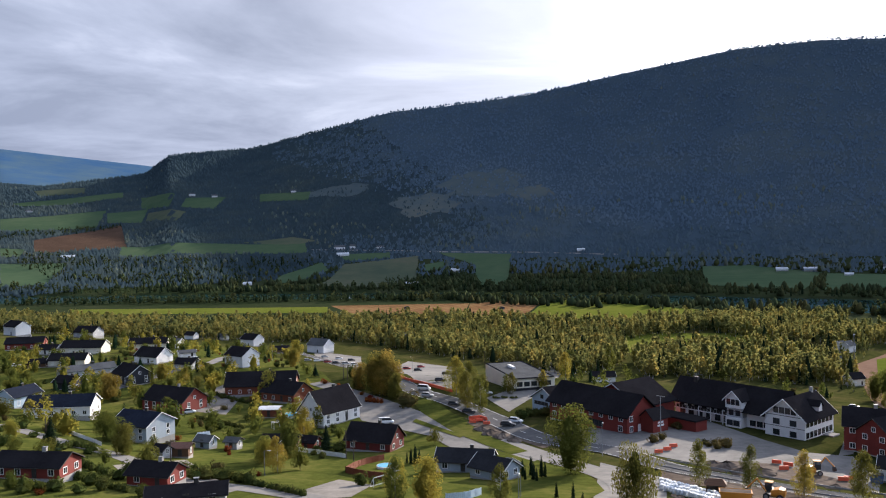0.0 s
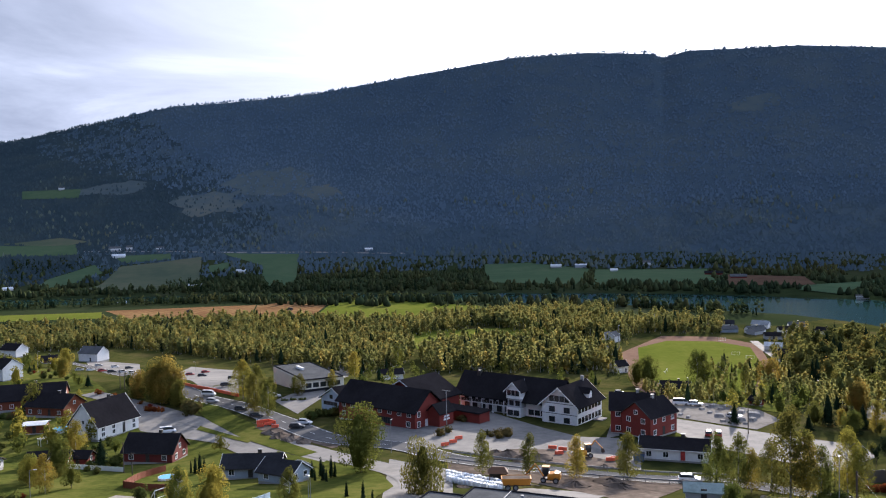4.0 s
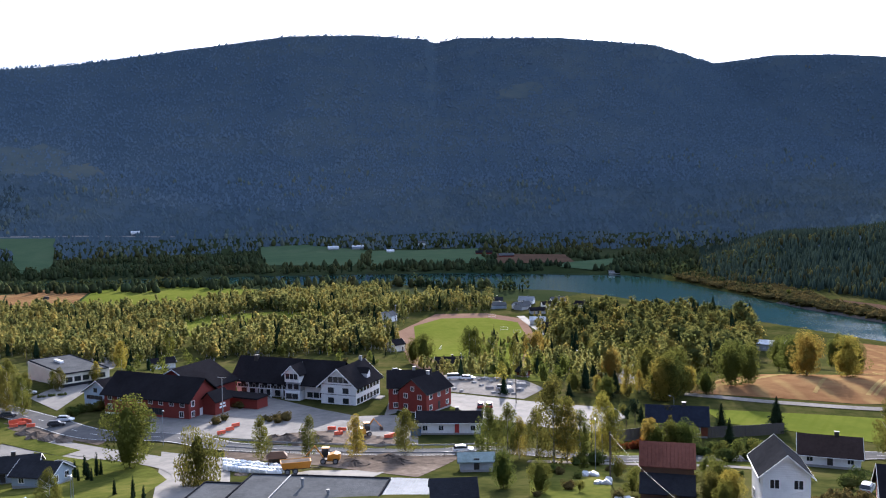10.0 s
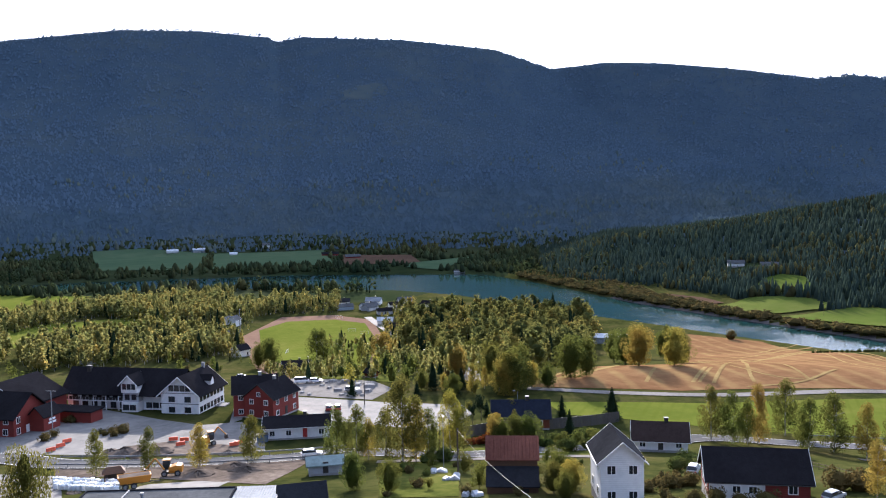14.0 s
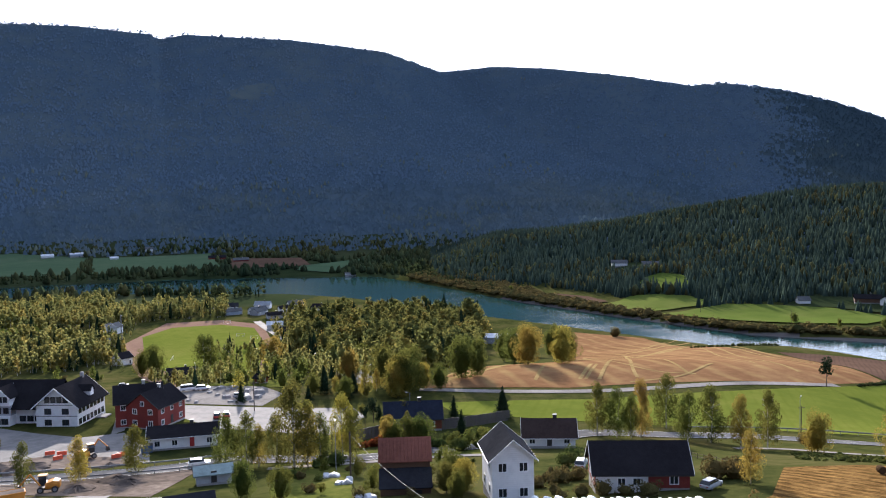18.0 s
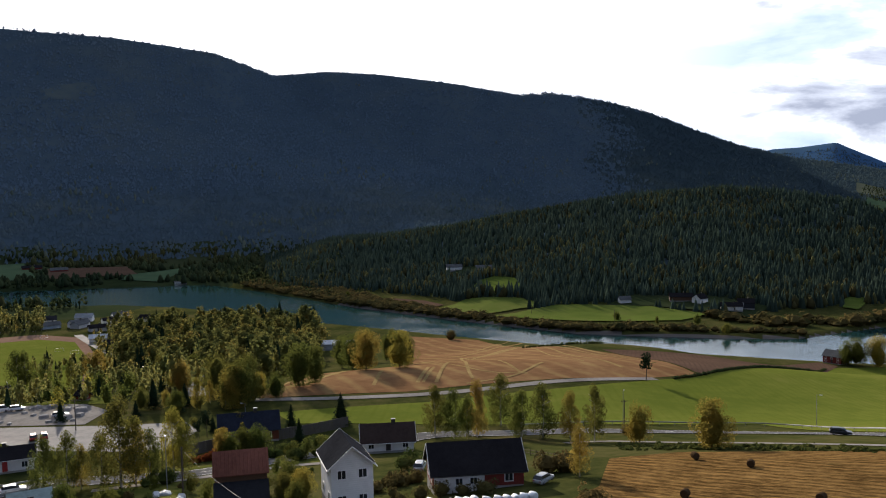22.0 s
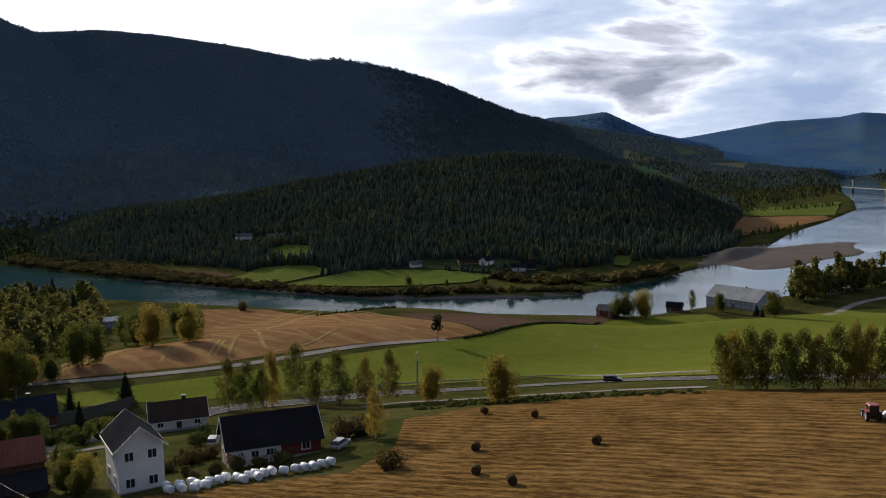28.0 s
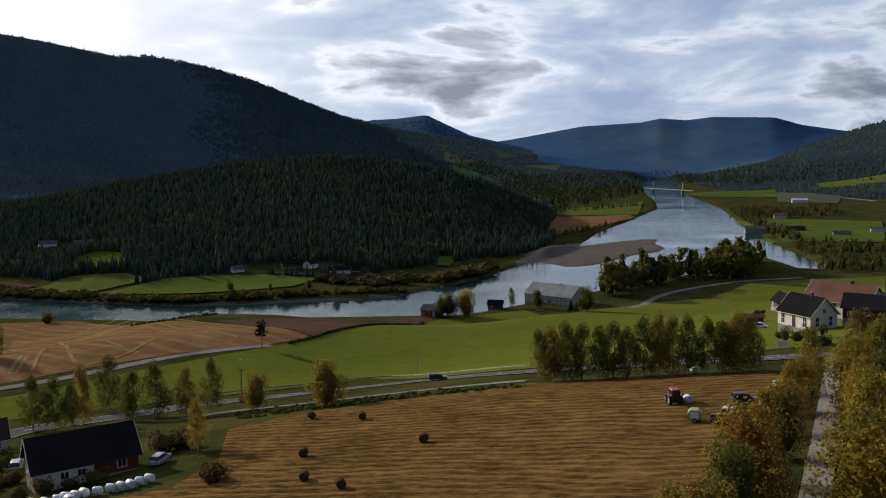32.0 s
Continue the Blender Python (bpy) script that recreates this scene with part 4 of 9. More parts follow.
MAT["metal"] = material("galvanised", [(0.2, 0.205, 0.21), (0.28, 0.285, 0.29)], 2.0, 0.7, bump=0, metal=0.3)
MAT["brick"] = material("chimney_brick", [(0.2, 0.09, 0.06), (0.28, 0.14, 0.1)], 3.0, 0.9)
glass = bpy.data.materials.new("window_glass")
glass.use_nodes = True
gb = glass.node_tree.nodes["Principled BSDF"]
gb.inputs["Base Color"].default_value, gb.inputs["Roughness"].default_value = (0.02, 0.025, 0.03, 1), 0.06
gb.inputs["Specular IOR Level"].default_value = 0.6
MAT["glass"] = glass


def box(bm, x0, x1, y0, y1, z0, z1, mat=0):
    v = [bm.verts.new((x, y, z)) for z in (z0, z1) for x, y in ((x0, y0), (x1, y0), (x1, y1), (x0, y1))]
    for f in ((3, 2, 1, 0), (4, 5, 6, 7), (0, 1, 5, 4), (1, 2, 6, 5), (2, 3, 7, 6), (3, 0, 4, 7)):
        bm.faces.new([v[i] for i in f]).material_index = mat
    return v


def hull(bm, bottom, top, mat=0):
    """A solid between two rings of points."""
    a, b = [bm.verts.new(p) for p in bottom], [bm.verts.new(p) for p in top]
    n = len(a)
    bm.faces.new(a[::-1]).material_index = mat
    bm.faces.new(b).material_index = mat
    for i in range(n):
        bm.faces.new((a[i], a[(i + 1) % n], b[(i + 1) % n], b[i])).material_index = mat


def tube(bm, x, y, z0, z1, r0, r1=None, n=8, mat=0):
    r1 = r0 if r1 is None else r1
    ring = [(math.cos(2 * math.pi * k / n), math.sin(2 * math.pi * k / n)) for k in range(n)]
    hull(bm, [(x + c * r0, y + s * r0, z0) for c, s in ring], [(x + c * r1, y + s * r1, z1) for c, s in ring], mat)


def rod(bm, a, b, r=0.03, n=5, mat=0):
    a, b = Vector(a), Vector(b)
    q = (b - a).to_track_quat("Z", "Y")
    ring = [q @ Vector((math.cos(2 * math.pi * k / n) * r, math.sin(2 * math.pi * k / n) * r, 0)) for k in range(n)]
    hull(bm, [a + p for p in ring], [b + p for p in ring], mat)


def finish(bm, name, mats):
    bmesh.ops.recalc_face_normals(bm, faces=bm.faces[:])
    me = bpy.data.meshes.new(name)
    bm.to_mesh(me); bm.free()
    for m in mats:
        me.materials.append(MAT[m])
    return me


def part(name, bm, mats, parent, label="", at=None):
    me = bm if isinstance(bm, bpy.types.Mesh) else finish(bm, name, [mats] if isinstance(mats, str) else mats)
    ob = new(name, me)
    ob.parent = parent
    if at is not None:
        ob.matrix_basis = at
    if label:
        ob["label"] = label
    return ob


def thing(name, m, label, category, group=""):
    ob = new(name)
    ob.empty_display_size = 0.2
    ob.matrix_basis = m
    return tagged(ob, label, category, group)


def on_ground(x, y, turn=0.0, dz=0.0):
    return pose(x, y, gz(x, y) + dz, 0, 0, turn)


SHARED = {}


def window_mesh(w, h, frame="trim"):
    key = ("window", w, h, frame)
    if key not in SHARED:
        bm = bmesh.new()
        f = 0.11
        for x0, x1, z0, z1 in ((-w / 2 - f, w / 2 + f, -f, 0.02), (-w / 2 - f, w / 2 + f, h - 0.02, h + f), (-w / 2 - f, -w / 2 + 0.02, 0, h), (w / 2 - 0.02, w / 2 + f, 0, h), (-0.035, 0.035, 0, h)):
            box(bm, x0, x1, -0.05, 0.06, z0, z1)
        SHARED[key] = finish(bm, "window", [frame])
        bm = bmesh.new()
        box(bm, -w / 2, w / 2, -0.03, 0.02, 0, h)
        SHARED[key + ("pane",)] = finish(bm, "pane", ["glass"])
    return SHARED[key], SHARED[key + ("pane",)]


def add_window(parent, x, y, z, turn, w=1.1, h=1.2, frame="trim", pane=True):
    """A window on a wall; turn is the wall's outward heading about z, 0 facing -y."""
    fm, pm = window_mesh(w, h, frame)
    win = part("window", fm, None, parent, at=pose(x, y, z, 0, 0, turn))
    if pane:
        part("pane", pm, None, win)
    return win


def gable_shell(bm, L, W, e, rise, z0=0.0):
    """Walls of a gabled house with thickness left to the closed solid; ridge along x."""
    l, w = L / 2, W / 2
    prof = [(-w, z0), (w, z0), (w, e), (0, e + rise), (-w, e)]
    hull(bm, [(-l, y, z) for y, z in prof], [(l, y, z) for y, z in prof])


def gable_roof(bm, L, W, e, rise, over=0.5, thick=0.2):
    l, w = L / 2 + over, W / 2
    k = rise / w
    for s in (-1, 1):
        prof = [(0, e + rise + 0.02), (s * (w + over), e - k * over + 0.02), (s * (w + over), e - k * over + 0.02 + thick), (0, e + rise + 0.02 + thick)]
        if s < 0:
            prof = prof[::-1]
        hull(bm, [(-l, y, z) for y, z in prof], [(l, y, z) for y, z in prof])


def barge_boards(parent, L, W, e, rise, over=0.5, depth=0.2, mat="trim", m=None, name="barge_board"):
    """The four boards under the gable edges, each a part."""
    l, w = L / 2 + over, W / 2
    k = rise / w
    for end in (-1, 1):
        x0, x1 = sorted((end * (l + 0.004), end * (l + 0.06)))
        for s in (-1, 1):
            prof = [(0, e + rise + 0.26 - depth), (s * (w + over), e - k * over + 0.26 - depth), (s * (w + over), e - k * over + 0.26), (0, e + rise + 0.26)]
            if s < 0:
                prof = prof[::-1]
            bm = bmesh.new()
            hull(bm, [(x0, y, z) for y, z in prof], [(x1, y, z) for y, z in prof])
            if m is not None:
                bmesh.ops.transform(bm, matrix=m, verts=bm.verts[:])
            part(name, bm, mat, parent)


def house(x, y, turn, L, W, e, rise, wall, roof, label, chimney=True, door=True, detail=None, low=None):
    z = max(gz(x + dx, y + dy) for dx in (-L / 3, 0, L / 3) for dy in (-W / 3, 0, W / 3))
    r = math.hypot(x, y)
    near = r < 330 if detail is None else detail
    ob = thing("house" if L > 7 else "shed", pose(x, y, z, 0, 0, turn), label, "house" if L > 7 else "shed")
    bm = bmesh.new(); gable_shell(bm, L, W, e, rise, 0.35); part("wall", bm, "wall_" + wall, ob)
    bm = bmesh.new(); box(bm, -L / 2 + 0.05, L / 2 - 0.05, -W / 2 + 0.05, W / 2 - 0.05, -4.0, 0.4); part("foundation", bm, "concrete", ob)
    bm = bmesh.new(); gable_roof(bm, L, W, e, rise); part("roof", bm, "roof_" + roof, ob)
    frame = "trim"
    if r < 700:
        barge_boards(ob, L, W, e, rise, mat="trim" if wall not in ("redbrown", "brown", "grey", "red", "darkred") else "dark_trim")
    floors = [0.95] if e < 3.9 else [0.95, e - 1.75]
    ww = 1.1 if L > 7 else 0.7
    if r < 700:
        n = max(1, int(L / 3.4))
        for zz in floors:
            for s, tn in ((-1, 0), (1, 180)):
                # the side seen from the hillside only, and both sides for the near ones
                for k in range(n):
                    xx = (k + 0.5) * L / n - L / 2
                    if door and zz == 0.95 and s < 0 and k == n // 2 and n > 1:
                        continue
                    add_window(ob, xx, s * W / 2, zz, tn, ww, 1.15, frame, near)
            for s, tn in ((-1, -90), (1, 90)):
                m = 2 if W > 5.4 else 1
                for k in range(m):
                    add_window(ob, s * L / 2, (k + 0.5) * W / m - W / 2, zz, tn, ww, 1.15, frame, near)
        if rise > 2.9:
            for s, tn in ((-1, -90), (1, 90)):
                add_window(ob, s * L / 2, 0, e + 0.3, tn, 0.9, 1.0, frame, near)
        if door:
            n2 = max(1, int(L / 3.4))
            xx = (n2 // 2 + 0.5) * L / n2 - L / 2
            bm = bmesh.new(); box(bm, xx - 0.5, xx + 0.5, -W / 2 - 0.07, -W / 2 + 0.02, 0.42, 2.5)
            d = part("door", bm, "door_red" if "red door" in label else "dark_trim", ob)
            if near:
                bm = bmesh.new(); rod(bm, (xx + 0.35, -W / 2 - 0.13, 1.35), (xx + 0.35, -W / 2 - 0.13, 1.5), 0.025); part("door_handle", bm, "metal", d)
    if near and L > 7:
        # gutters along both eaves
        k = rise / (W / 2)
        for s in (-1, 1):
            bm = bmesh.new(); rod(bm, (-L / 2 - 0.4, s * (W / 2 + 0.56), e - k * 0.5 + 0.05), (L / 2 + 0.4, s * (W / 2 + 0.56), e - k * 0.5 + 0.05), 0.07, 6)
            part("gutter", bm, "trim" if wall == "white" else "dark_trim", ob)
    if chimney and L > 9:
        bm = bmesh.new(); cx = L * 0.12; box(bm, cx - 0.4, cx + 0.4, -0.3, 0.3, e + rise - 0.6, e + rise + 0.95)
        c = part("chimney", bm, "dark_trim" if wall != "red" else "concrete", ob)
        bm = bmesh.new(); box(bm, cx - 0.48, cx + 0.48, -0.38, 0.38, e + rise + 0.95, e + rise + 1.05); part("chimney_cap", bm, "metal", c)
    if wall == "barn":
        bm = bmesh.new(); box(bm, -L / 2 + 0.1, L * 0.06, -W / 2 - 0.16, -W / 2 - 0.085, -0.6, 2.3); part("whitewashed_wall", bm, "wall_white", ob, "whitewashed lower wall")
        for xx in (-L * 0.22, -L * 0.06):
            add_window(ob, xx, -W / 2 - 0.16, 0.9, 0, 1.0, 0.9, frame, True)
    return ob

house(-275.4, 554.0, -34, 14.1, 10.2, 5.9, 3.2, "white", "black", "white two-storey house with a dark roof")
house(-343.1, 771.1, 34, 14.2, 9.5, 3.4, 2.6, "grey", "black", "grey house with a dark roof among trees")
house(-256.0, 618.4, -18, 16.8, 11.6, 3.8, 3.8, "grey", "black", "grey house with a dark gabled roof")
house(-222.6, 457.2, 11, 18.6, 10.4, 3.3, 2.7, "red", "black", "low red house with a dark roof")
house(-200.2, 435.7, -15, 11.1, 7.7, 2.7, 2.1, "white", "black", "low white house with a dark roof")
house(-182.3, 435.7, -2, 20.9, 11.1, 3.5, 2.9, "cream", "black", "long low cream house with a dark roof")
house(-160.6, 467.1, 4, 19.8, 9.9, 3.2, 2.6, "cream", "black", "long cream house with a dark roof")
house(-167.7, 533.4, -23, 9.8, 7.1, 3.7, 2.3, "white", "grey", "white house with a grey roof")
house(-125.9, 418.6, 27, 7.8, 5.7, 2.4, 1, "white", "grey", "low white house with a flat grey roof")
house(-136.1, 401.1, -26, 13.7, 10.5, 3.5, 3.6, "white", "black", "white gabled house with a black roof")
house(-114.8, 382.2, -23, 9.9, 6.8, 2.5, 2, "grey", "black", "grey house with a dark roof")
house(-175.7, 401.9, 4, 16.5, 9.3, 2.9, 2.5, "cream", "black", "low cream house with a dark roof")
house(-188.2, 399.2, 15, 10.2, 5.8, 2.1, 1.7, "brown", "black", "low brown house with a dark roof")
house(-156.7, 374.7, 35, 22.7, 8.5, 2.7, 1.9, "grey", "grey", "long low grey house with a grey roof")
house(-129.2, 353.6, -45, 14.3, 10.7, 4.1, 3.7, "black", "black", "black gabled house with white window frames")
house(-151.2, 345.5, -21, 10.5, 7.6, 2.9, 2.3, "black", "black", "small black house with a dark roof")
house(-123.9, 277.1, 4, 20.5, 10.3, 3.6, 2.8, "white", "navy", "long white bungalow with a dark blue roof")
house(-148.5, 298.6, 66, 11.6, 8.7, 3.9, 2.5, "paleblue", "navy", "pale blue house with a blue roof")
house(-84.1, 237.4, -25, 12.8, 10.9, 4.5, 2.8, "bluegrey", "navy", "grey-blue two-storey house with a dark roof")
house(-95.2, 300.8, -27, 18.5, 11.9, 4.1, 3.9, "red", "black", "dark red house with a dark roof")
house(-69.8, 326.5, 2, 25.7, 12.2, 3.5, 4.3, "redbrown", "black", "red-brown timber house with several dark roofs")
house(-57.7, 311.3, -30, 15.1, 10.5, 3.3, 3.4, "redbrown", "black", "red-brown timber house wing with a dark roof")
house(-91.3, 386.0, -37, 12, 9.8, 5.3, 3.2, "white", "black", "white two-storey villa with a dark roof")
house(-143.3, 639.0, -32, 13.6, 11.1, 5.1, 3.6, "white", "black", "white house with a dark roof")
house(-80.9, 168.9, -9, 14.2, 7.5, 2.6, 1.9, "red", "black", "red bungalow with a dark roof and chimney")
house(-57.2, 168.1, -16, 9.1, 6.4, 2.4, 1.8, "red", "black", "red garage with a dark roof")
house(-45.5, 149.2, 12, 13.1, 6.2, 2, 1.3, "grey", "black", "low grey house with a dark roof")
house(-69.0, 207.6, -32, 3.4, 2.8, 1.9, 1, "grey", "black", "small grey garden shed")
house(-65.1, 210.4, -3, 4.3, 3.5, 2.5, 0.8, "brown", "redtile", "small brown summer house with a red roof")
house(-65.1, 231.4, -24, 4.7, 3.4, 2.1, 1.2, "bluegrey", "grey", "small grey-blue garden shed")
house(-57.8, 232.1, -16, 3.5, 3.1, 2.2, 0.8, "grey", "grey", "grey wooden garden shed")
house(-44.7, 231.6, -4, 9.4, 5.7, 2.5, 1.5, "red", "black", "red garage with a dark roof")
house(-37.7, 234.1, -21, 5.3, 3.8, 2, 1.3, "red", "black", "small red shed with a dark roof")
house(-58.8, 286.6, -3, 6.2, 5.1, 2.8, 0.4, "redbrown", "whitemetal", "pool house with a flat pale roof")
house(-37.2, 272.8, 51, 15.8, 11.4, 4.2, 6.2, "white", "black", "white house with a steep black roof")
house(-19.1, 227.3, -23, 13.1, 8.4, 2.9, 3.6, "darkred", "black", "dark red house with a black roof")
house(4.1, 188.7, -13, 12.1, 6.8, 2.5, 2, "bluegrey", "slate", "blue-grey house with a slate roof")
house(9.8, 176.9, -41, 8.3, 6.2, 2.3, 1.9, "bluegrey", "slate", "blue-grey house wing with a slate roof")
house(-86.3, 595.9, -32, 14.6, 11.2, 5.4, 3.8, "white", "grey", "white house beside a garage")
house(-30.9, 686.5, -27, 13.8, 8.8, 4, 3, "white", "grey", "white house among birches")
house(-203.0, 689.4, -24, 8.7, 6.9, 3.6, 2.3, "white", "black", "white house with a dark roof")
house(-177.1, 687.4, -36, 7.4, 5.7, 2.6, 2, "cream", "grey", "cream house near the wood")
house(-240.1, 765.6, -18, 7.8, 6.1, 3.1, 2.3, "white", "black", "white house near the wood")
house(-105.9, 551.8, 21, 10.5, 5.6, 2.3, 1.9, "brown", "black", "brown house with a dark roof")
house(79.8, 437.0, -0, 12, 8, 3, 2, "white", "black", "low white house behind the hall")
house(104.4, 201.8, 28, 11.7, 8.8, 5.5, 3.3, "red", "black", "red two-storey house with a black roof")
house(102.1, 206.6, -26, 11.1, 9.9, 6.3, 3.4, "red", "black", "red two-storey house wing with a black roof")
house(97.7, 176.5, -32, 14.9, 6.7, 2.9, 1.7, "white", "black", "low white house with a red door")
house(79.9, 134.6, -27, 6, 3.7, 2, 0.9, "grey", "greenmetal", "shed with a pale green metal roof")
house(56.5, 101.4, -25, 5.6, 4.4, 2.3, 1.6, "grey", "slate", "grey house with a slate roof")
house(153.8, 228.5, -84, 3.4, 2.5, 1.7, 1, "red", "black", "small red cottage with a pale roof edge")
house(188.7, 340.3, -29, 12.3, 8.2, 3.2, 2.7, "black", "black", "dark low shed with a dark roof")
house(142.2, 147.7, -42, 13.3, 7.6, 2.9, 3.2, "redbrown", "navy", "dark red house with a blue-black roof")
house(92.1, 76.7, 50, 8.8, 5.8, 6.2, 2.5, "white", "slate", "white two-storey house with a slate roof")
house(143.8, 108.3, -50, 10.7, 6.6, 2.4, 2.8, "white", "brownroof", "white garage with a dark brown roof")
house(106.3, 64.3, -49, 13.1, 7.6, 2.6, 3.2, "barn", "black", "red barn with whitewashed lower wall", chimney=False)
house(405.6, 344.4, -55, 31.3, 11.7, 3.6, 1.5, "grey", "whitemetal", "low grey farm building behind trees")
house(275.4, 598.5, 35, 6.1, 5.3, 4.1, 2, "white", "grey", "narrow white house by the sports ground")
house(248.1, 537.6, 25, 6.1, 5.3, 3.6, 2, "white", "grey", "white house by the sports ground")
house(222.1, 466.2, 15, 8.1, 7.2, 4.1, 2.7, "cream", "black", "cream house by the sports ground")
house(381.6, 603.6, -17, 13, 8, 3, 2, "bluegrey", "grey", "low house by the river")
house(396.5, 590.4, -4, 14, 8, 3.4, 2.4, "white", "grey", "white house by the river")
house(389.9, 558.2, -25, 12, 8, 3, 2, "grey", "black", "grey house by the river")
house(419.0, 583.1, -21, 12, 8, 3, 2, "white", "black", "white house by the river")
house(396.1, 629.7, -30, 12, 8, 3.2, 2.6, "white", "slate", "white house in the cluster by the river")
house(393.6, 585.8, 20, 11, 8, 3, 2.4, "grey", "grey", "grey house in the cluster by the river")
house(417.9, 614.3, -50, 13, 8, 3.4, 2.8, "white", "palemetal", "white metal-roofed house in the cluster by the river")
house(408.2, 560, 15, 11, 7.5, 3, 2.4, "bluegrey", "slate", "blue-grey house in the cluster by the river")
house(439.6, 598.9, -20, 12, 8, 3.2, 2.6, "white", "grey", "white house in the cluster by the river")
house(440, 565, -65, 12, 8, 3.1, 2.4, "cream", "black", "cream house in the cluster by the river")
house(360.4, 515.4, -40, 11, 7, 2.8, 2.2, "white", "whitemetal", "pale-roofed house in the cluster by the river")
house(350, 486, -60, 10, 7, 2.8, 2.2, "brown", "black", "brown house in the cluster by the river")
house(275.5, 361.1, -27, 12, 8, 3, 2.4, "black", "navy", "dark house with a blue-black roof among trees")
house(148.5, 504.7, 4, 12, 7, 3, 2, "bluegrey", "grey", "low house behind the hall")
house(275.8, 588.3, 35, 8, 7, 5, 2.6, "white", "grey", "white house by the wood")
house(221.0, -61.5, -150, 10.6, 8.6, 3.9, 3.9, "white", "black", "white farmhouse with a slate roof")
house(241.0, -76.5, -137, 17.5, 9.6, 4.9, 4.2, "white", "redtile", "big white farmhouse with a mottled red roof")
house(219.6, -77.2, -119, 13.8, 6.9, 3.2, 2.8, "red", "slate", "large red barn with a slate roof")
house(413.7, -104.2, -174, 8.9, 7.9, 3, 3.9, "brown", "black", "dark log house with a carved white gable")
house(285.3, -63.0, -97, 5.5, 2.8, 1.7, 0.7, "brown", "redtile", "low brown shed with a reddish roof")
house(505.8, 74.9, -112, 10.4, 7.3, 4.1, 2.7, "red", "grey", "red barn with a grey roof by the river")
house(569.9, 50.3, -35, 5.4, 4.2, 2.1, 1.6, "white", "black", "white house by the river")
house(531.6, 38.2, -96, 8.9, 5.9, 3, 2.4, "brown", "black", "brown house by the river")
house(557.9, 0.8, -125, 36, 19.5, 5.3, 6.3, "bluegrey", "palemetal", "big pale-roofed barn by the river")
house(764.9, 483.3, -53, 16, 9, 3.4, 2.6, "white", "grey", "white farmhouse on the far bank")
house(753.3, 440.4, -55, 16, 9, 3.4, 2.6, "grey", "grey", "grey farm building on the far bank")
house(666.2, 257.2, -49, 9, 7, 3, 2.4, "white", "grey", "small white cottage by the far meadow")
house(685.1, 216.7, -67, 18, 9, 3.4, 2.6, "brown", "black", "brown farm building on the far bank")
house(682.5, 200.6, -19, 10, 8, 4, 3, "white", "black", "white farmhouse on the far bank")
house(668.1, 172.3, -71, 16, 8, 3.4, 2.6, "white", "black", "long white barn on the far bank")
house(682.2, 165.0, -71, 12, 9, 4.4, 3, "black", "black", "black barn on the far bank")
house(-198.8, 1659.6, 12, 20, 9, 4, 3, "white", "grey", "white farmhouse under the mountain")
house(-174.3, 1662.1, 11, 10, 9, 4, 3, "white", "grey", "white house under the mountain")
house(-120.5, 1650.5, 9, 14, 8, 3, 2, "white", "grey", "low white house under the mountain")
house(252.6, 1578.8, -4, 14, 9, 3, 2, "white", "whitemetal", "white house under the mountain")
house(-47.7, 1299.5, 7, 18, 8, 3, 2, "grey", "whitemetal", "pale-roofed shed by the river")
house(20.1, 1480.9, 4, 14, 8, 3, 2, "white", "whitemetal", "white house on the far bank")
house(544.7, 1385.7, -16, 18, 8, 3, 2, "white", "whitemetal", "long white barn under the mountain")
house(582.4, 1366.0, -18, 20, 8, 3, 2, "bluegrey", "whitemetal", "long grey barn under the mountain")
house(615.5, 1306.8, -20, 12, 8, 3, 2, "white", "whitemetal", "white barn under the mountain")
house(679.1, 1316.1, -22, 12, 8, 4, 3, "white", "grey", "white house under the mountain")
house(710.1, 1161.7, -26, 26, 10, 3, 3, "red", "black", "red farm buildings under the mountain")
house(702.8, 1085.6, -28, 22, 10, 3, 3, "red", "grey", "long red barn under the mountain")
house(798.6, 1135.7, -30, 12, 8, 3, 2, "white", "grey", "small white house under the mountain")
house(662.5, 790.4, -35, 13, 6, 1.7, 0.8, "white", "grey", "white shed by the river")
house(-312.3, 1366.0, 23, 14, 9, 3, 2, "white", "whitemetal", "white shed by the river")
house(-186.5, 1604.4, 12, 22, 9, 3, 3, "white", "whitemetal", "long white farm building")
house(-650.9, 2250.6, 21, 16, 9, 4, 3, "white", "grey", "white farmhouse on the hillside")
house(-588.0, 2234.9, 20, 14, 9, 4, 3, "white", "grey", "white farmhouse on the hillside")
house(-380.8, 2222.2, 15, 14, 9, 4, 3, "white", "grey", "white house on the hillside")
house(-1085.4, 2269.6, 31, 16, 9, 4, 3, "white", "grey", "white house on the hillside")
house(-702.7, 1613.6, 29, 24, 10, 3, 3, "grey", "whitemetal", "grey farm buildings on the far side")
house(-751.4, 1600.2, 30, 20, 10, 3, 3, "brown", "grey", "brown barn on the far side")
house(1051.5, -240.4, -98, 40, 14, 4, 3, "bluegrey", "grey", "long grey farm building by the far meadow")
house(1056.9, -280.0, -100, 18, 9, 3.4, 2.6, "brown", "slate", "brown farm building by the far meadow")
house(997.6, -312.2, -102, 18, 8, 3.2, 2.2, "grey", "grey", "grey hall by the far road")
house(1036.1, -364.0, -104, 17, 9, 4, 1.6, "white", "grey", "white industrial building by the far road")
house(1252.3, -308.7, -99, 16, 12, 5, 3, "cream", "redtile", "pale house by the far wood")
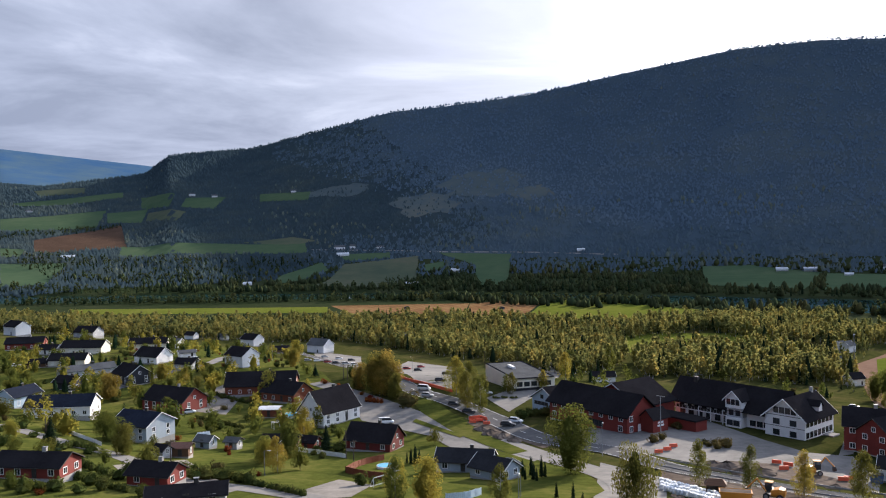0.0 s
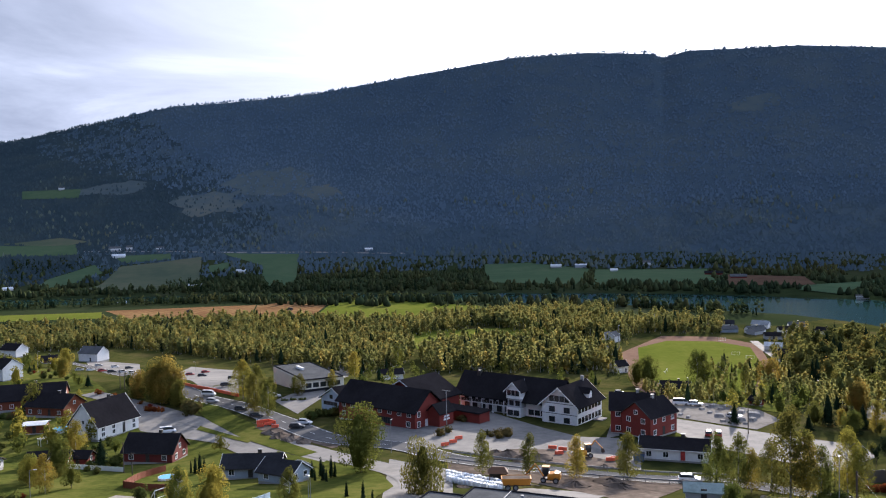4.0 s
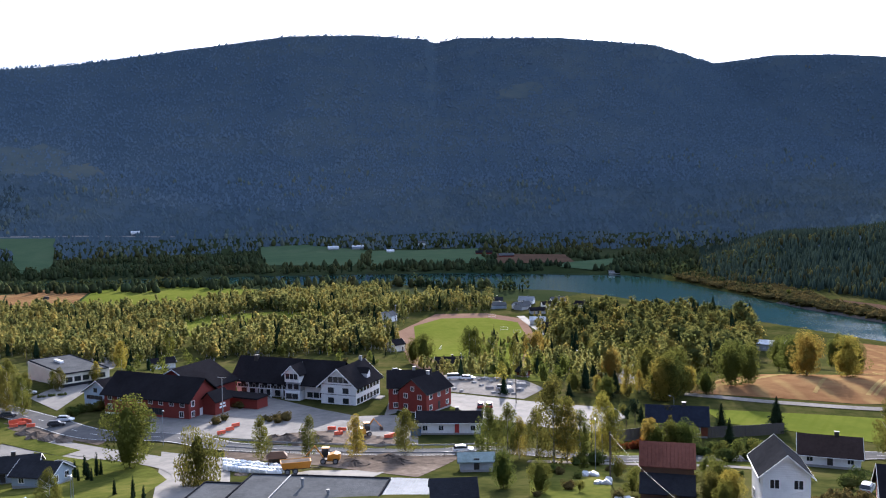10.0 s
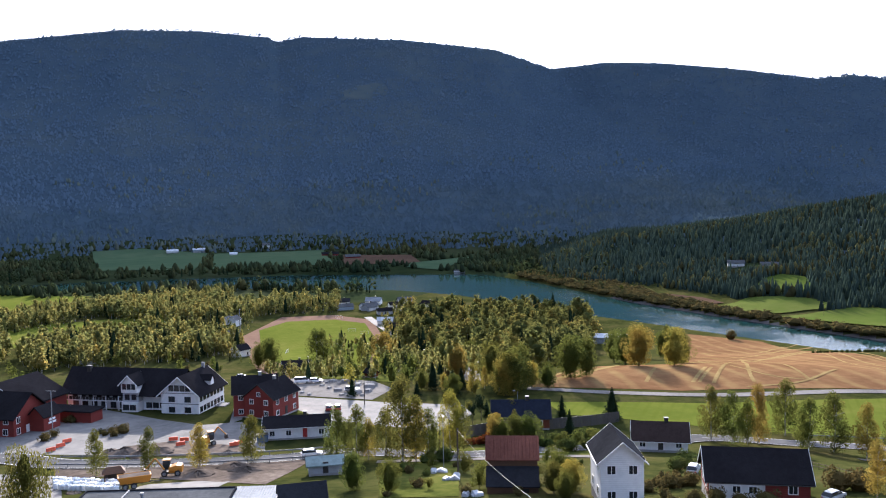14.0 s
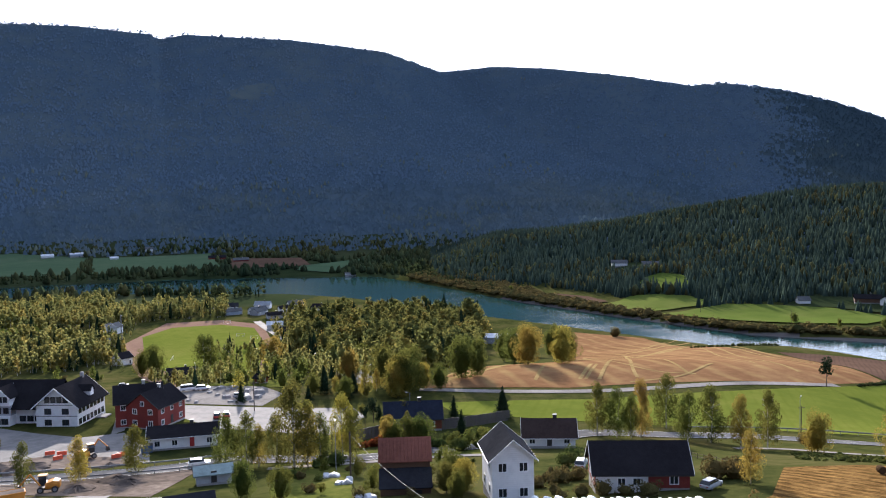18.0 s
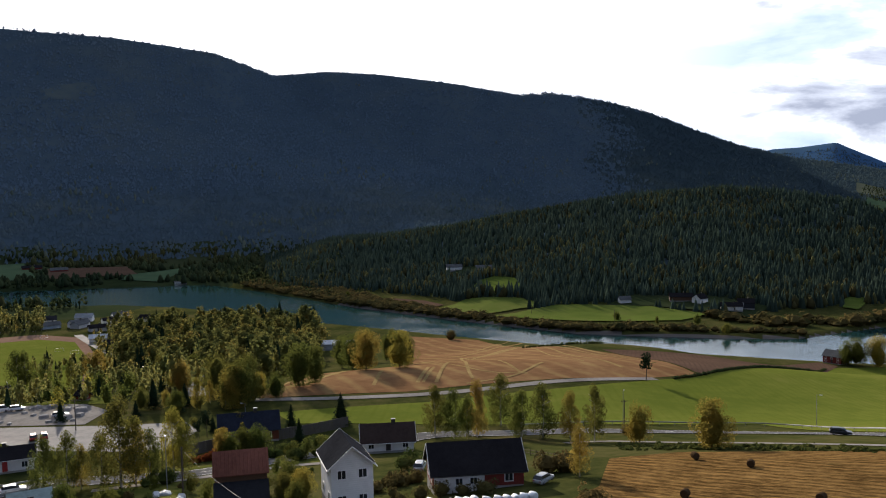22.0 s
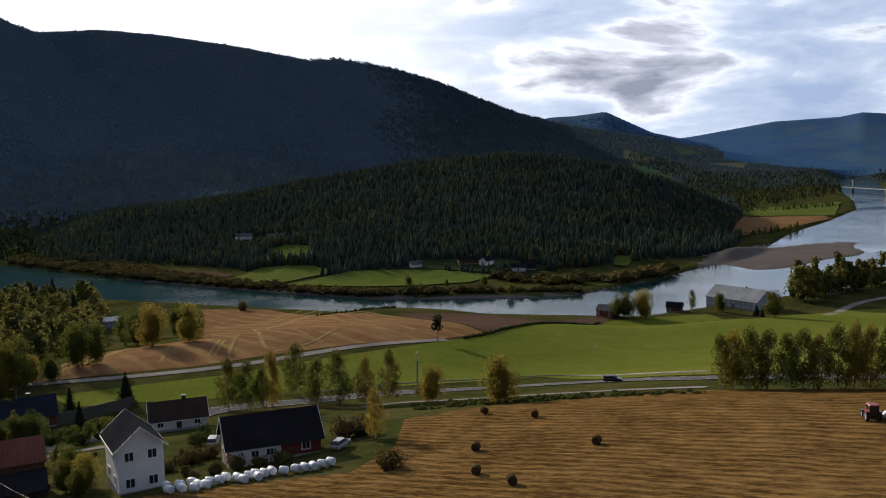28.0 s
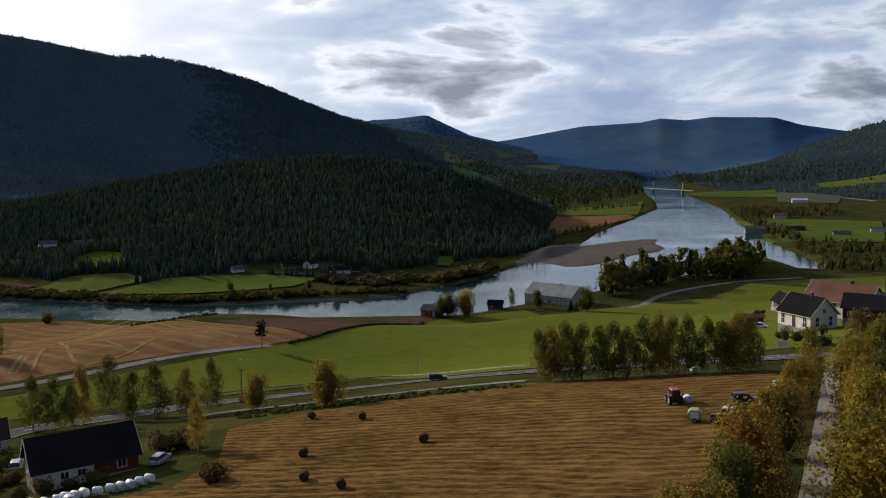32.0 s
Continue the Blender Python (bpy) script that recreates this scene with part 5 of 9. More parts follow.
house(1619.0, -432.6, -100, 26, 14, 6, 2, "white", "whitemetal", "white hall near the far road")

# ---- the hotel, the halls and the farm buildings ----
def windows_row(ob, x0, x1, y, z, n, turn, w=1.0, h=1.2, frame="trim", along_y=False):
    for k in range(n):
        q = x0 + (x1 - x0) * (k + 0.5) / n
        if along_y:
            add_window(ob, y, q, z, turn, w, h, frame)
        else:
            add_window(ob, q, y, z, turn, w, h, frame)


def moved(bm, m):
    bmesh.ops.transform(bm, matrix=m, verts=bm.verts[:])
    return bm


def white_hotel():
    ob = thing("hotel", pose(83.1, 223.3, 37.9, 0, 0, -50), "large white timber hotel with dark roofs and a galleried wing", "hotel")
    # gabled block, ridge going back
    T = Matrix.Translation((5.35, 7.6, 0)) @ Matrix.Rotation(radians(90), 4, "Z")
    bm = bmesh.new(); gable_shell(bm, 15.2, 10.7, 5.4, 4.5, -1.5); part("wall", moved(bm, T), "wall_white", ob)
    bm = bmesh.new(); gable_roof(bm, 15.2, 10.7, 5.4, 4.5, 0.9); part("roof", moved(bm, T), "roof_black", ob)
    barge_boards(ob, 15.2, 10.7, 5.4, 4.5, 0.9, 0.4, m=T, name="barge_board")
    for z in (0.5, 3.3):
        windows_row(ob, 0.8, 9.9, 0, z, 2, 0, 1.6, 1.3, "dark_trim")
        windows_row(ob, 0.5, 14.7, 10.7, z, 7, 90, 1.3, 1.3, "dark_trim", True)
    windows_row(ob, 2.2, 8.5, 0, 6.2, 4, 0, 1.2, 1.4, "dark_trim")
    for z in (2.7, 5.5):
        bm = bmesh.new(); box(bm, -0.02, 10.72, -0.05, 0.03, z, z + 0.14); part("band", bm, "dark_trim", ob)
    bm = bmesh.new(); gable_shell(bm, 3.2, 1.8, 1.5, 1.1); T2 = Matrix.Translation((8.9, 8.6, 6.3)); part("dormer", moved(bm, T2), "wall_white", ob)
    bm = bmesh.new(); gable_roof(bm, 3.2, 1.8, 1.5, 1.1, 0.3, 0.12); part("dormer_roof", moved(bm, T2), "roof_black", ob)
    bm = bmesh.new(); box(bm, 5.0, 5.8, 13.4, 14.1, 9.0, 11.2); part("chimney", bm, "concrete", ob)
    bm = bmesh.new()
    for k in range(4):
        box(bm, 10.8, 13.6, 9.0 + 0.0, 12.6, -0.2 + 0.0, 0.25)
        break
    part("side_porch", bm, "concrete", ob)
    # long wing, ridge along the front
    T = Matrix.Translation((-15.0, 7.8, 0))
    bm = bmesh.new(); gable_shell(bm, 30.0, 8.4, 5.3, 5.0, -1.0); part("wall", moved(bm, T), "wall_white", ob)
    bm = bmesh.new(); gable_roof(bm, 34.0, 8.4 + 2.8, 5.3 - 0.6, 5.7, 0.6); part("roof", moved(bm, Matrix.Translation((-13.4, 7.4, 0))), "roof_black", ob)
    for k in range(6):
        x = -28.6 + 3.75 * k
        bm = bmesh.new(); box(bm, x - 0.12, x + 0.12, 1.7, 1.95, -0.3, 4.7)
        hull(bm, [(x - 0.9, 1.75, 4.35), (x + 0.9, 1.75, 4.35), (x + 0.9, 1.9, 4.35), (x - 0.9, 1.9, 4.35)], [(x - 1.2, 1.75, 4.7), (x + 1.2, 1.75, 4.7), (x + 1.2, 1.9, 4.7), (x - 1.2, 1.9, 4.7)])
        part("post", bm, "trim", ob)
    bm = bmesh.new(); box(bm, -29.5, -7.4, 1.7, 3.6, 2.45, 2.7); part("gallery_floor", bm, "trim", ob)
    for k in range(22):
        x = -29.4 + k
        bm = bmesh.new(); box(bm, x, x + 0.86, 1.78, 1.86, 2.7, 3.55); part("rail_board", bm, "dark_trim", ob)
    windows_row(ob, -29, -12, 3.6, 3.0, 7, 0, 1.3, 1.4, "dark_trim")
    windows_row(ob, -29, -12, 3.6, 0.3, 6, 0, 1.5, 1.5, "dark_trim")
    windows_row(ob, -6.6, -0.6, 3.6, 0.6, 3, 0, 1.5, 1.3, "dark_trim")
    # bay with its own gable
    T = Matrix.Translation((-9.6, 3.2, 0)) @ Matrix.Rotation(radians(90), 4, "Z")
    bm = bmesh.new(); gable_shell(bm, 5.4, 4.6, 7.6, 2.2, 5.2); part("bay", moved(bm, T), "wall_white", ob)
    bm = bmesh.new(); gable_roof(bm, 5.4, 4.6, 7.6, 2.2, 0.6); part("bay_roof", moved(bm, T), "roof_black", ob)
    barge_boards(ob, 5.4, 4.6, 7.6, 2.2, 0.6, 0.35, m=T, name="bay_barge_board")
    bm = bmesh.new(); box(bm, -11.9, -7.3, 0.5, 5.0, -0.5, 2.6); part("bay_base", bm, "wall_white", ob)
    bm = bmesh.new(); box(bm, -11.9, -7.3, 1.2, 5.0, 2.6, 5.2); part("bay_middle", bm, "wall_grey", ob)
    for z, w in ((6.2, 0.9), (3.2, 1.2), (0.6, 1.6)):
        windows_row(ob, -11.6, -7.6, 0.45 if z != 3.2 else 1.2, z, 2 if z < 6 else 3, 0, w, 1.3, "dark_trim")
    bm = bmesh.new(); box(bm, -25.6, -24.4, 6.2, 7.4, 9.0, 11.1); part("chimney", bm, "dark_trim", ob)


def red_hotel():
    ob = thing("guest_house", pose(29.9, 247.6, 37.6, 0, 0, -53), "long dark red timber guest house with black roofs", "guest house")
    T = Matrix.Translation((14.5, 5.8, 0))
    bm = bmesh.new(); gable_shell(bm, 29.0, 11.6, 5.5, 4.6, 0.2); part("wall", moved(bm, T), "wall_red", ob)
    bm = bmesh.new(); box(bm, 0.1, 28.9, 0.1, 11.5, -2, 0.25); part("foundation", bm, "trim", ob)
    bm = bmesh.new(); gable_roof(bm, 29.0, 11.6, 5.5, 4.6, 0.9, 0.25); part("roof", moved(bm, T), "roof_black", ob)
    for k in range(8):
        if k != 2:
            add_window(ob, 2 + k * 3.55, 0, 3.7, 0, 1.3, 1.3)
    add_window(ob, 2, 0, 1.0, 0, 1.3, 1.4); add_window(ob, 26.6, 0, 1.0, 0, 1.3, 1.4)
    for k in range(6):
        add_window(ob, 12.5 + k * 1.45, 0, 1.1, 0, 1.25, 1.5, "dark_trim")
    for z in (1.0, 3.7):
        add_window(ob, 29.0, 1.6, z, 90, 1.1, 1.4); add_window(ob, 29.0, 7.5, z, 90, 1.1, 1.4); add_window(ob, 29.0, 10.2, z, 90, 1.1, 1.4)
    bm = bmesh.new(); box(bm, 29.0, 29.08, 4.2, 5.3, 0.25, 2.6); part("door", bm, "trim", ob)
    # entrance wing with lower roof
    T = Matrix.Translation((31.0, 8.4, 0)) @ Matrix.Rotation(radians(90), 4, "Z")
    bm = bmesh.new(); gable_shell(bm, 6.0, 4.2, 4.6, 2.0, -0.5); part("porch_wall", moved(bm, T), "wall_red", ob)
    bm = bmesh.new(); gable_roof(bm, 6.0, 4.2, 4.6, 2.0, 0.6); part("porch_roof", moved(bm, T), "roof_black", ob)
    # plain sign boards on the entrance gable
    for k, w in ((0, 2.2), (1, 2.6)):
        bm = bmesh.new(); box(bm, 33.1, 33.2, 8.4 - w / 2, 8.4 + w / 2, 3.0 - 0.8 * k, 3.5 - 0.8 * k); part("sign_board", bm, "trim", ob, "plain white sign bar")
    # hall behind
    T = Matrix.Translation((14.0, 19.0, 0)) @ Matrix.Rotation(radians(90), 4, "Z")
    bm = bmesh.new(); gable_shell(bm, 15, 19, 5.4, 5.0, -1); part("hall_wall", moved(bm, T), "wall_red", ob)
    bm = bmesh.new(); gable_roof(bm, 15, 19, 5.4, 5.0, 0.7, 0.3); part("hall_roof", moved(bm, T), "roof_black", ob)
    barge_boards(ob, 15, 19, 5.4, 5.0, 0.7, 0.3, m=T, name="barge_board")
    # grey wing
    T = Matrix.Translation((-8.0, 11.0, 0)) @ Matrix.Rotation(radians(90), 4, "Z")
    bm = bmesh.new(); gable_shell(bm, 11, 10.5, 3.6, 3.2, -1.5); part("side_wall", moved(bm, T), "wall_paleblue", ob, "pale blue-grey boarded side wing")
    bm = bmesh.new(); gable_roof(bm, 11, 10.5, 3.6, 3.2, 0.8, 0.25); part("side_roof", moved(bm, T), "roof_black", ob)
    barge_boards(ob, 11, 10.5, 3.6, 3.2, 0.8, 0.3, m=T, name="barge_board")
    for k in range(4):
        add_window(ob, -11.6 + k * 1.5, 5.5, 1.6, 0, 1.2, 0.9, "dark_trim")
    add_window(ob, -9.0, 5.5, 3.6, 0, 1.1, 1.0, "dark_trim")
    bm = bmesh.new(); box(bm, -3.6, -2.6, 6.5, 7.5, 6.4, 8.2); part("chimney", bm, "trim", ob)
    # link roof to the white hotel
    bm = bmesh.new(); box(bm, 20, 40, 14, 20, 3.4, 3.8); part("link_roof", bm, "roof_black", ob)
    bm = bmesh.new(); box(bm, 20, 39.5, 14.8, 19.5, -0.8, 3.4); part("link_wall", bm, "wall_red", ob)


def flat_hall(name, x, y, turn, L, W, h, z, label, roof="roof_grey", wall="wall_cream", edge=True):
    ob = thing(name, pose(x, y, z, 0, 0, turn), label, "hall")
    bm = bmesh.new(); box(bm, 0, L, -W, 0, -6, h - 0.25); part("wall", bm, wall, ob)
    bm = bmesh.new(); hull(bm, [(-0.4, -W - 0.4, h - 0.25), (L + 0.4, -W - 0.4, h - 0.25), (L + 0.4, 0.4, h - 0.25), (-0.4, 0.4, h - 0.25)],
                           [(-0.4, -W - 0.4, h), (L + 0.4, -W - 0.4, h), (L + 0.4, 0.4, h), (-0.4, 0.4, h)]); part("roof", bm, roof, ob)
    if edge:
        for x0, x1, y0, y1 in ((-0.46, L + 0.46, 0.4, 0.62), (-0.46, L + 0.46, -W - 0.62, -W - 0.4), (-0.62, -0.4, -W - 0.4, 0.4), (L + 0.4, L + 0.62, -W - 0.4, 0.4)):
            bm = bmesh.new(); box(bm, x0, x1, y0, y1, h - 0.2, h + 0.2); part("roof_edge", bm, "roof_slate", ob)
    return ob


white_hotel()
red_hotel()
shop = flat_hall("shop_hall", 15.2, 325.0, -76, 33, -15, 5.6, 35.2, "low grey commercial hall with a flat grey roof")
for k in range(5):
    add_window(shop, 33.0, 2.2 + k * 2.6, 2.8, 90, 1.8, 1.4, "dark_trim")
for k in range(3):
    bm = bmesh.new(); box(bm, 8 + k * 2.2, 9.6 + k * 2.2, 6, 7.2, 5.6, 6.3); part("roof_vent", bm, "trim", shop)
bm = bmesh.new(); box(bm, 32.9, 33.1, 0, 15, 0.2, 2.2); part("plinth", bm, "roof_slate", shop)
big = flat_hall("flat_roofed_hall", 39.0, 136.6, -37, 22, 30, 4.6, 45.1, "large low hall with a grey felt roof", "felt" if "felt" in MAT else "roof_grey", "wall_grey")
bm = bmesh.new(); box(bm, 6.0, 6.18, -30, 0.1, 4.6, 4.86); part("roof_joint", bm, "metal", big)
for vx, vy, vh in ((9.5, -4.5, 1.1), (17.0, -15, 0.9), (14.5, -7.5, 0.5)):
    bm = bmesh.new(); tube(bm, vx, vy, 4.6, 4.6 + vh, 0.22); tube(bm, vx, vy, 4.6 + vh, 4.85 + vh, 0.36, 0.3); part("roof_vent", bm, "metal", big)
low = flat_hall("low_side_hall", 31.9, 139.4, -37, 8.6, 38, 3.2, 45.6, "lower grey felt-roofed part of the hall", "roof_grey", "wall_grey")
tin = flat_hall("tin_roofed_shed", 56.9, 124.6, -37, 8.2, 15, 3.5, 46.0, "long shed with a pale corrugated metal roof", "roof_palemetal", "wall_grey", False)
for k in range(20):
    bm = bmesh.new(); box(bm, -0.3 + 0.43 * k, -0.22 + 0.43 * k, -15.3, 0.3, 3.5, 3.56); part("roof_rib", bm, "metal", tin)


def old_barn():
    x, y = 90.5, 96.0
    ob = thing("old_barn", pose(x, y, gz(x, y) - 0.2, 0, 0, -43), "old dark timber barn with a rusty roof and a lean-to", "barn")
    bm = bmesh.new(); gable_shell(bm, 7.6, 6.0, 5.6, 2.6); part("wall", bm, "wall_brown", ob)
    bm = bmesh.new(); gable_roof(bm, 7.6, 6.0, 5.6, 2.6, 0.3, 0.14); part("roof", bm, "roof_rust", ob, "rust-brown corrugated roof")
    for k in range(15):
        xx = -3.9 + k * 0.55
        bm = bmesh.new(); rod(bm, (xx, 0, 8.4), (xx, -3.32, 5.52), 0.04, 4); part("roof_rib", bm, "roof_rust", ob)
    bm = bmesh.new(); hull(bm, [(-3.8, -6.2, 0), (3.8, -6.2, 0), (3.8, -3.0, 0), (-3.8, -3.0, 0)], [(-3.8, -6.2, 2.5), (3.8, -6.2, 2.5), (3.8, -3.0, 4.3), (-3.8, -3.0, 4.3)]); part("lean_to", bm, "wall_brown", ob)
    bm = bmesh.new(); hull(bm, [(-4.0, -6.6, 2.4), (4.0, -6.6, 2.4), (4.0, -3.0, 4.4), (-4.0, -3.0, 4.4)], [(-4.0, -6.6, 2.52), (4.0, -6.6, 2.52), (4.0, -3.0, 4.52), (-4.0, -3.0, 4.52)]); part("lean_to_roof", bm, "roof_slate", ob)
    bm = bmesh.new(); box(bm, 0.6, 2.4, -6.28, -6.2, 0, 2.1); part("door", bm, "dark_trim", ob)


old_barn()

# ---- trees ----
def leaf_material(name, colours, through=0.55, scale=0.12, per_object=True):
    m = bpy.data.materials.new(name)
    m.use_nodes = True
    t = m.node_tree
    t.nodes.clear()
    lk = t.links.new
    pos = t.nodes.new("ShaderNodeNewGeometry")
    n = node(t, "ShaderNodeTexNoise", Scale=scale, Detail=4.0, Roughness=0.75); lk(pos.outputs["Position"], n.inputs["Vector"])
    r = ramp(t, [(0.3 + 0.4 * i / (len(colours) - 1), c) for i, c in enumerate(colours)]); lk(n.outputs[0], r.inputs[0])
    hsv = t.nodes.new("ShaderNodeHueSaturation"); lk(r.outputs[0], hsv.inputs["Color"])
    mp = t.nodes.new("ShaderNodeMapRange"); mp.inputs[3].default_value, mp.inputs[4].default_value = 0.8, 1.22
    lk(pos.outputs["Random Per Island"], mp.inputs[0]); lk(mp.outputs[0], hsv.inputs["Value"])
    if per_object:
        oi = t.nodes.new("ShaderNodeObjectInfo")
        mh = t.nodes.new("ShaderNodeMapRange"); mh.inputs[3].default_value, mh.inputs[4].default_value = 0.475, 0.52
        lk(oi.outputs["Random"], mh.inputs[0]); lk(mh.outputs[0], hsv.inputs["Hue"])
    d = t.nodes.new("ShaderNodeBsdfDiffuse"); tr = t.nodes.new("ShaderNodeBsdfTranslucent")
    lk(hsv.outputs[0], d.inputs[0]); lk(hsv.outputs[0], tr.inputs[0])
    mix = t.nodes.new("ShaderNodeMixShader"); mix.inputs[0].default_value = through
    lk(d.outputs[0], mix.inputs[1]); lk(tr.outputs[0], mix.inputs[2])
    out = t.nodes.new("ShaderNodeOutputMaterial"); lk(mix.outputs[0], out.inputs[0])
    return m


GREEN, OLIVE, GOLD, RUST = (0.046, 0.064, 0.016), (0.11, 0.115, 0.025), (0.27, 0.19, 0.03), (0.25, 0.12, 0.022)
MAT["leaf_green"] = leaf_material("leaves_green", [GREEN, OLIVE, (0.105, 0.105, 0.022)], 0.55)
MAT["leaf_gold"] = leaf_material("leaves_gold", [(0.11, 0.115, 0.026), (0.19, 0.165, 0.034), (0.25, 0.195, 0.038), (0.29, 0.19, 0.036)], 0.6)
MAT["needle"] = leaf_material("needles", [(0.012, 0.024, 0.012), (0.022, 0.038, 0.018)], 0.15)
MAT["leaf_wood"] = leaf_material("leaves_wood", [(0.07, 0.092, 0.034), (0.145, 0.155, 0.052), (0.23, 0.21, 0.064), (0.36, 0.265, 0.068)], 0.6, 0.08, False)
MAT["leaf_broad"] = leaf_material("leaves_broad", [(0.046, 0.062, 0.024), (0.092, 0.102, 0.031), (0.155, 0.145, 0.039), (0.25, 0.17, 0.042)], 0.5, 0.07, False)
MAT["leaf_scrub"] = leaf_material("leaves_scrub", [(0.05, 0.055, 0.02), (0.1, 0.08, 0.03), (0.13, 0.095, 0.035)], 0.35, 0.06, False)
MAT["leaf_dark"] = leaf_material("leaves_dark", [(0.026, 0.042, 0.02), (0.045, 0.06, 0.024), (0.08, 0.08, 0.03)], 0.35, 0.03, False)
MAT["leaf_hedge"] = leaf_material("leaves_hedge", [(0.03, 0.045, 0.014), (0.07, 0.085, 0.022), (0.1, 0.1, 0.03)], 0.35, 0.25)
MAT["leaf_red"] = leaf_material("leaves_red", [(0.12, 0.02, 0.012), (0.2, 0.06, 0.02)], 0.4, 0.5)
MAT["bark"] = material("bark", [(0.06, 0.05, 0.04), (0.12, 0.1, 0.085)], 3.0, 0.9)
MAT["birch_bark"] = material("birch_bark", [(0.12, 0.11, 0.1), (0.42, 0.4, 0.37), (0.55, 0.53, 0.5)], 3.0, 0.85)


def ovate(z):
    """How wide a crown is at the height z: fullest below the middle, drawn in to the top."""
    return math.sin(math.pi * min(1, max(0, (z - 0.06) / 0.96)) ** 0.72)


def crown_points(rng, kind, n):
    """Clump centres of a crown one metre tall, x, y, z from the base, and the clump's size."""
    out = []
    if kind in ("spruce", "thuja"):
        for i in range(n):
            z = rng.random() ** 1.35
            w = (0.32 if kind == "spruce" else 0.13) * (1 - z) ** (0.85 if kind == "spruce" else 0.35)
            layer = 0.5 + 0.5 * math.cos(z * 34)
            a = rng.random() * 6.283
            q = w * (0.45 + 0.55 * rng.random() ** 0.5) * (0.75 + 0.35 * layer)
            out.append((q * math.cos(a), q * math.sin(a), 0.06 + 0.93 * z, 1.0 - 0.5 * z))
        return out
    lobes = []
    for i in range({"birch": 34, "poplar": 12, "broad": 30, "weeping": 18, "garden": 10, "bush": 8, "pine": 9}[kind]):
        a = rng.random() * 6.283
        if kind in ("birch", "poplar"):
            z = 0.14 + 0.82 * (i + rng.random()) / (34 if kind == "birch" else 12)
            w = (0.27 if kind == "birch" else 0.09) * max(0.12, ovate(z)) * (0.25 + 0.75 * rng.random() ** 0.5)
            lobes.append((w * math.cos(a), w * math.sin(a), z, (0.085 if kind == "birch" else 0.08) + 0.085 * rng.random() * (1.15 - z)))
        elif kind == "pine":
            z = 0.5 + 0.45 * rng.random(); w = 0.2 * rng.random()
            lobes.append((w * math.cos(a), w * math.sin(a), z, 0.12))
        elif kind == "bush":
            w = 0.5 * rng.random() ** 0.5
            lobes.append((w * math.cos(a), w * math.sin(a), 0.25 + 0.4 * rng.random(), 0.28))
        elif kind == "garden":
            w = 0.3 * rng.random() ** 0.5
            lobes.append((w * math.cos(a), w * math.sin(a), 0.28 + 0.54 * rng.random(), 0.18))
        else:
            z = 0.13 + 0.74 * rng.random()
            w = 0.31 * max(0.2, ovate(z)) * rng.random() ** 0.4
            lobes.append((w * math.cos(a), w * math.sin(a), z, 0.12 + 0.05 * rng.random()))
    for i in range(n):
        lx, ly, lz, r = lobes[rng.randrange(len(lobes))]
        while True:
            p = Vector((rng.uniform(-1, 1), rng.uniform(-1, 1), rng.uniform(-1, 1)))
            if 0.15 < p.length < 1:
                break
        p = p.normalized() * p.length ** 0.5
        if kind == "weeping":
            p.z = p.z * 0.7 - 1.5 * rng.random() ** 2
        out.append((lx + p.x * r, ly + p.y * r, max(0.04, lz + p.z * r * 1.15), 1.0))
    return out


CORES = {"weeping": (0.1, 0.24, 0.5, 0.78), "poplar": (0.06, 0.1, 0.45, 0.9), "broad": (0.21, 0.12, 0.38, 0.82), "garden": (0.13, 0.2, 0.48, 0.75), "bush": (0.5, 0.03, 0.35, 0.75), "spruce": (0.17, 0.08, 0.16, 0.88), "thuja": (0.09, 0.05, 0.3, 0.92)}


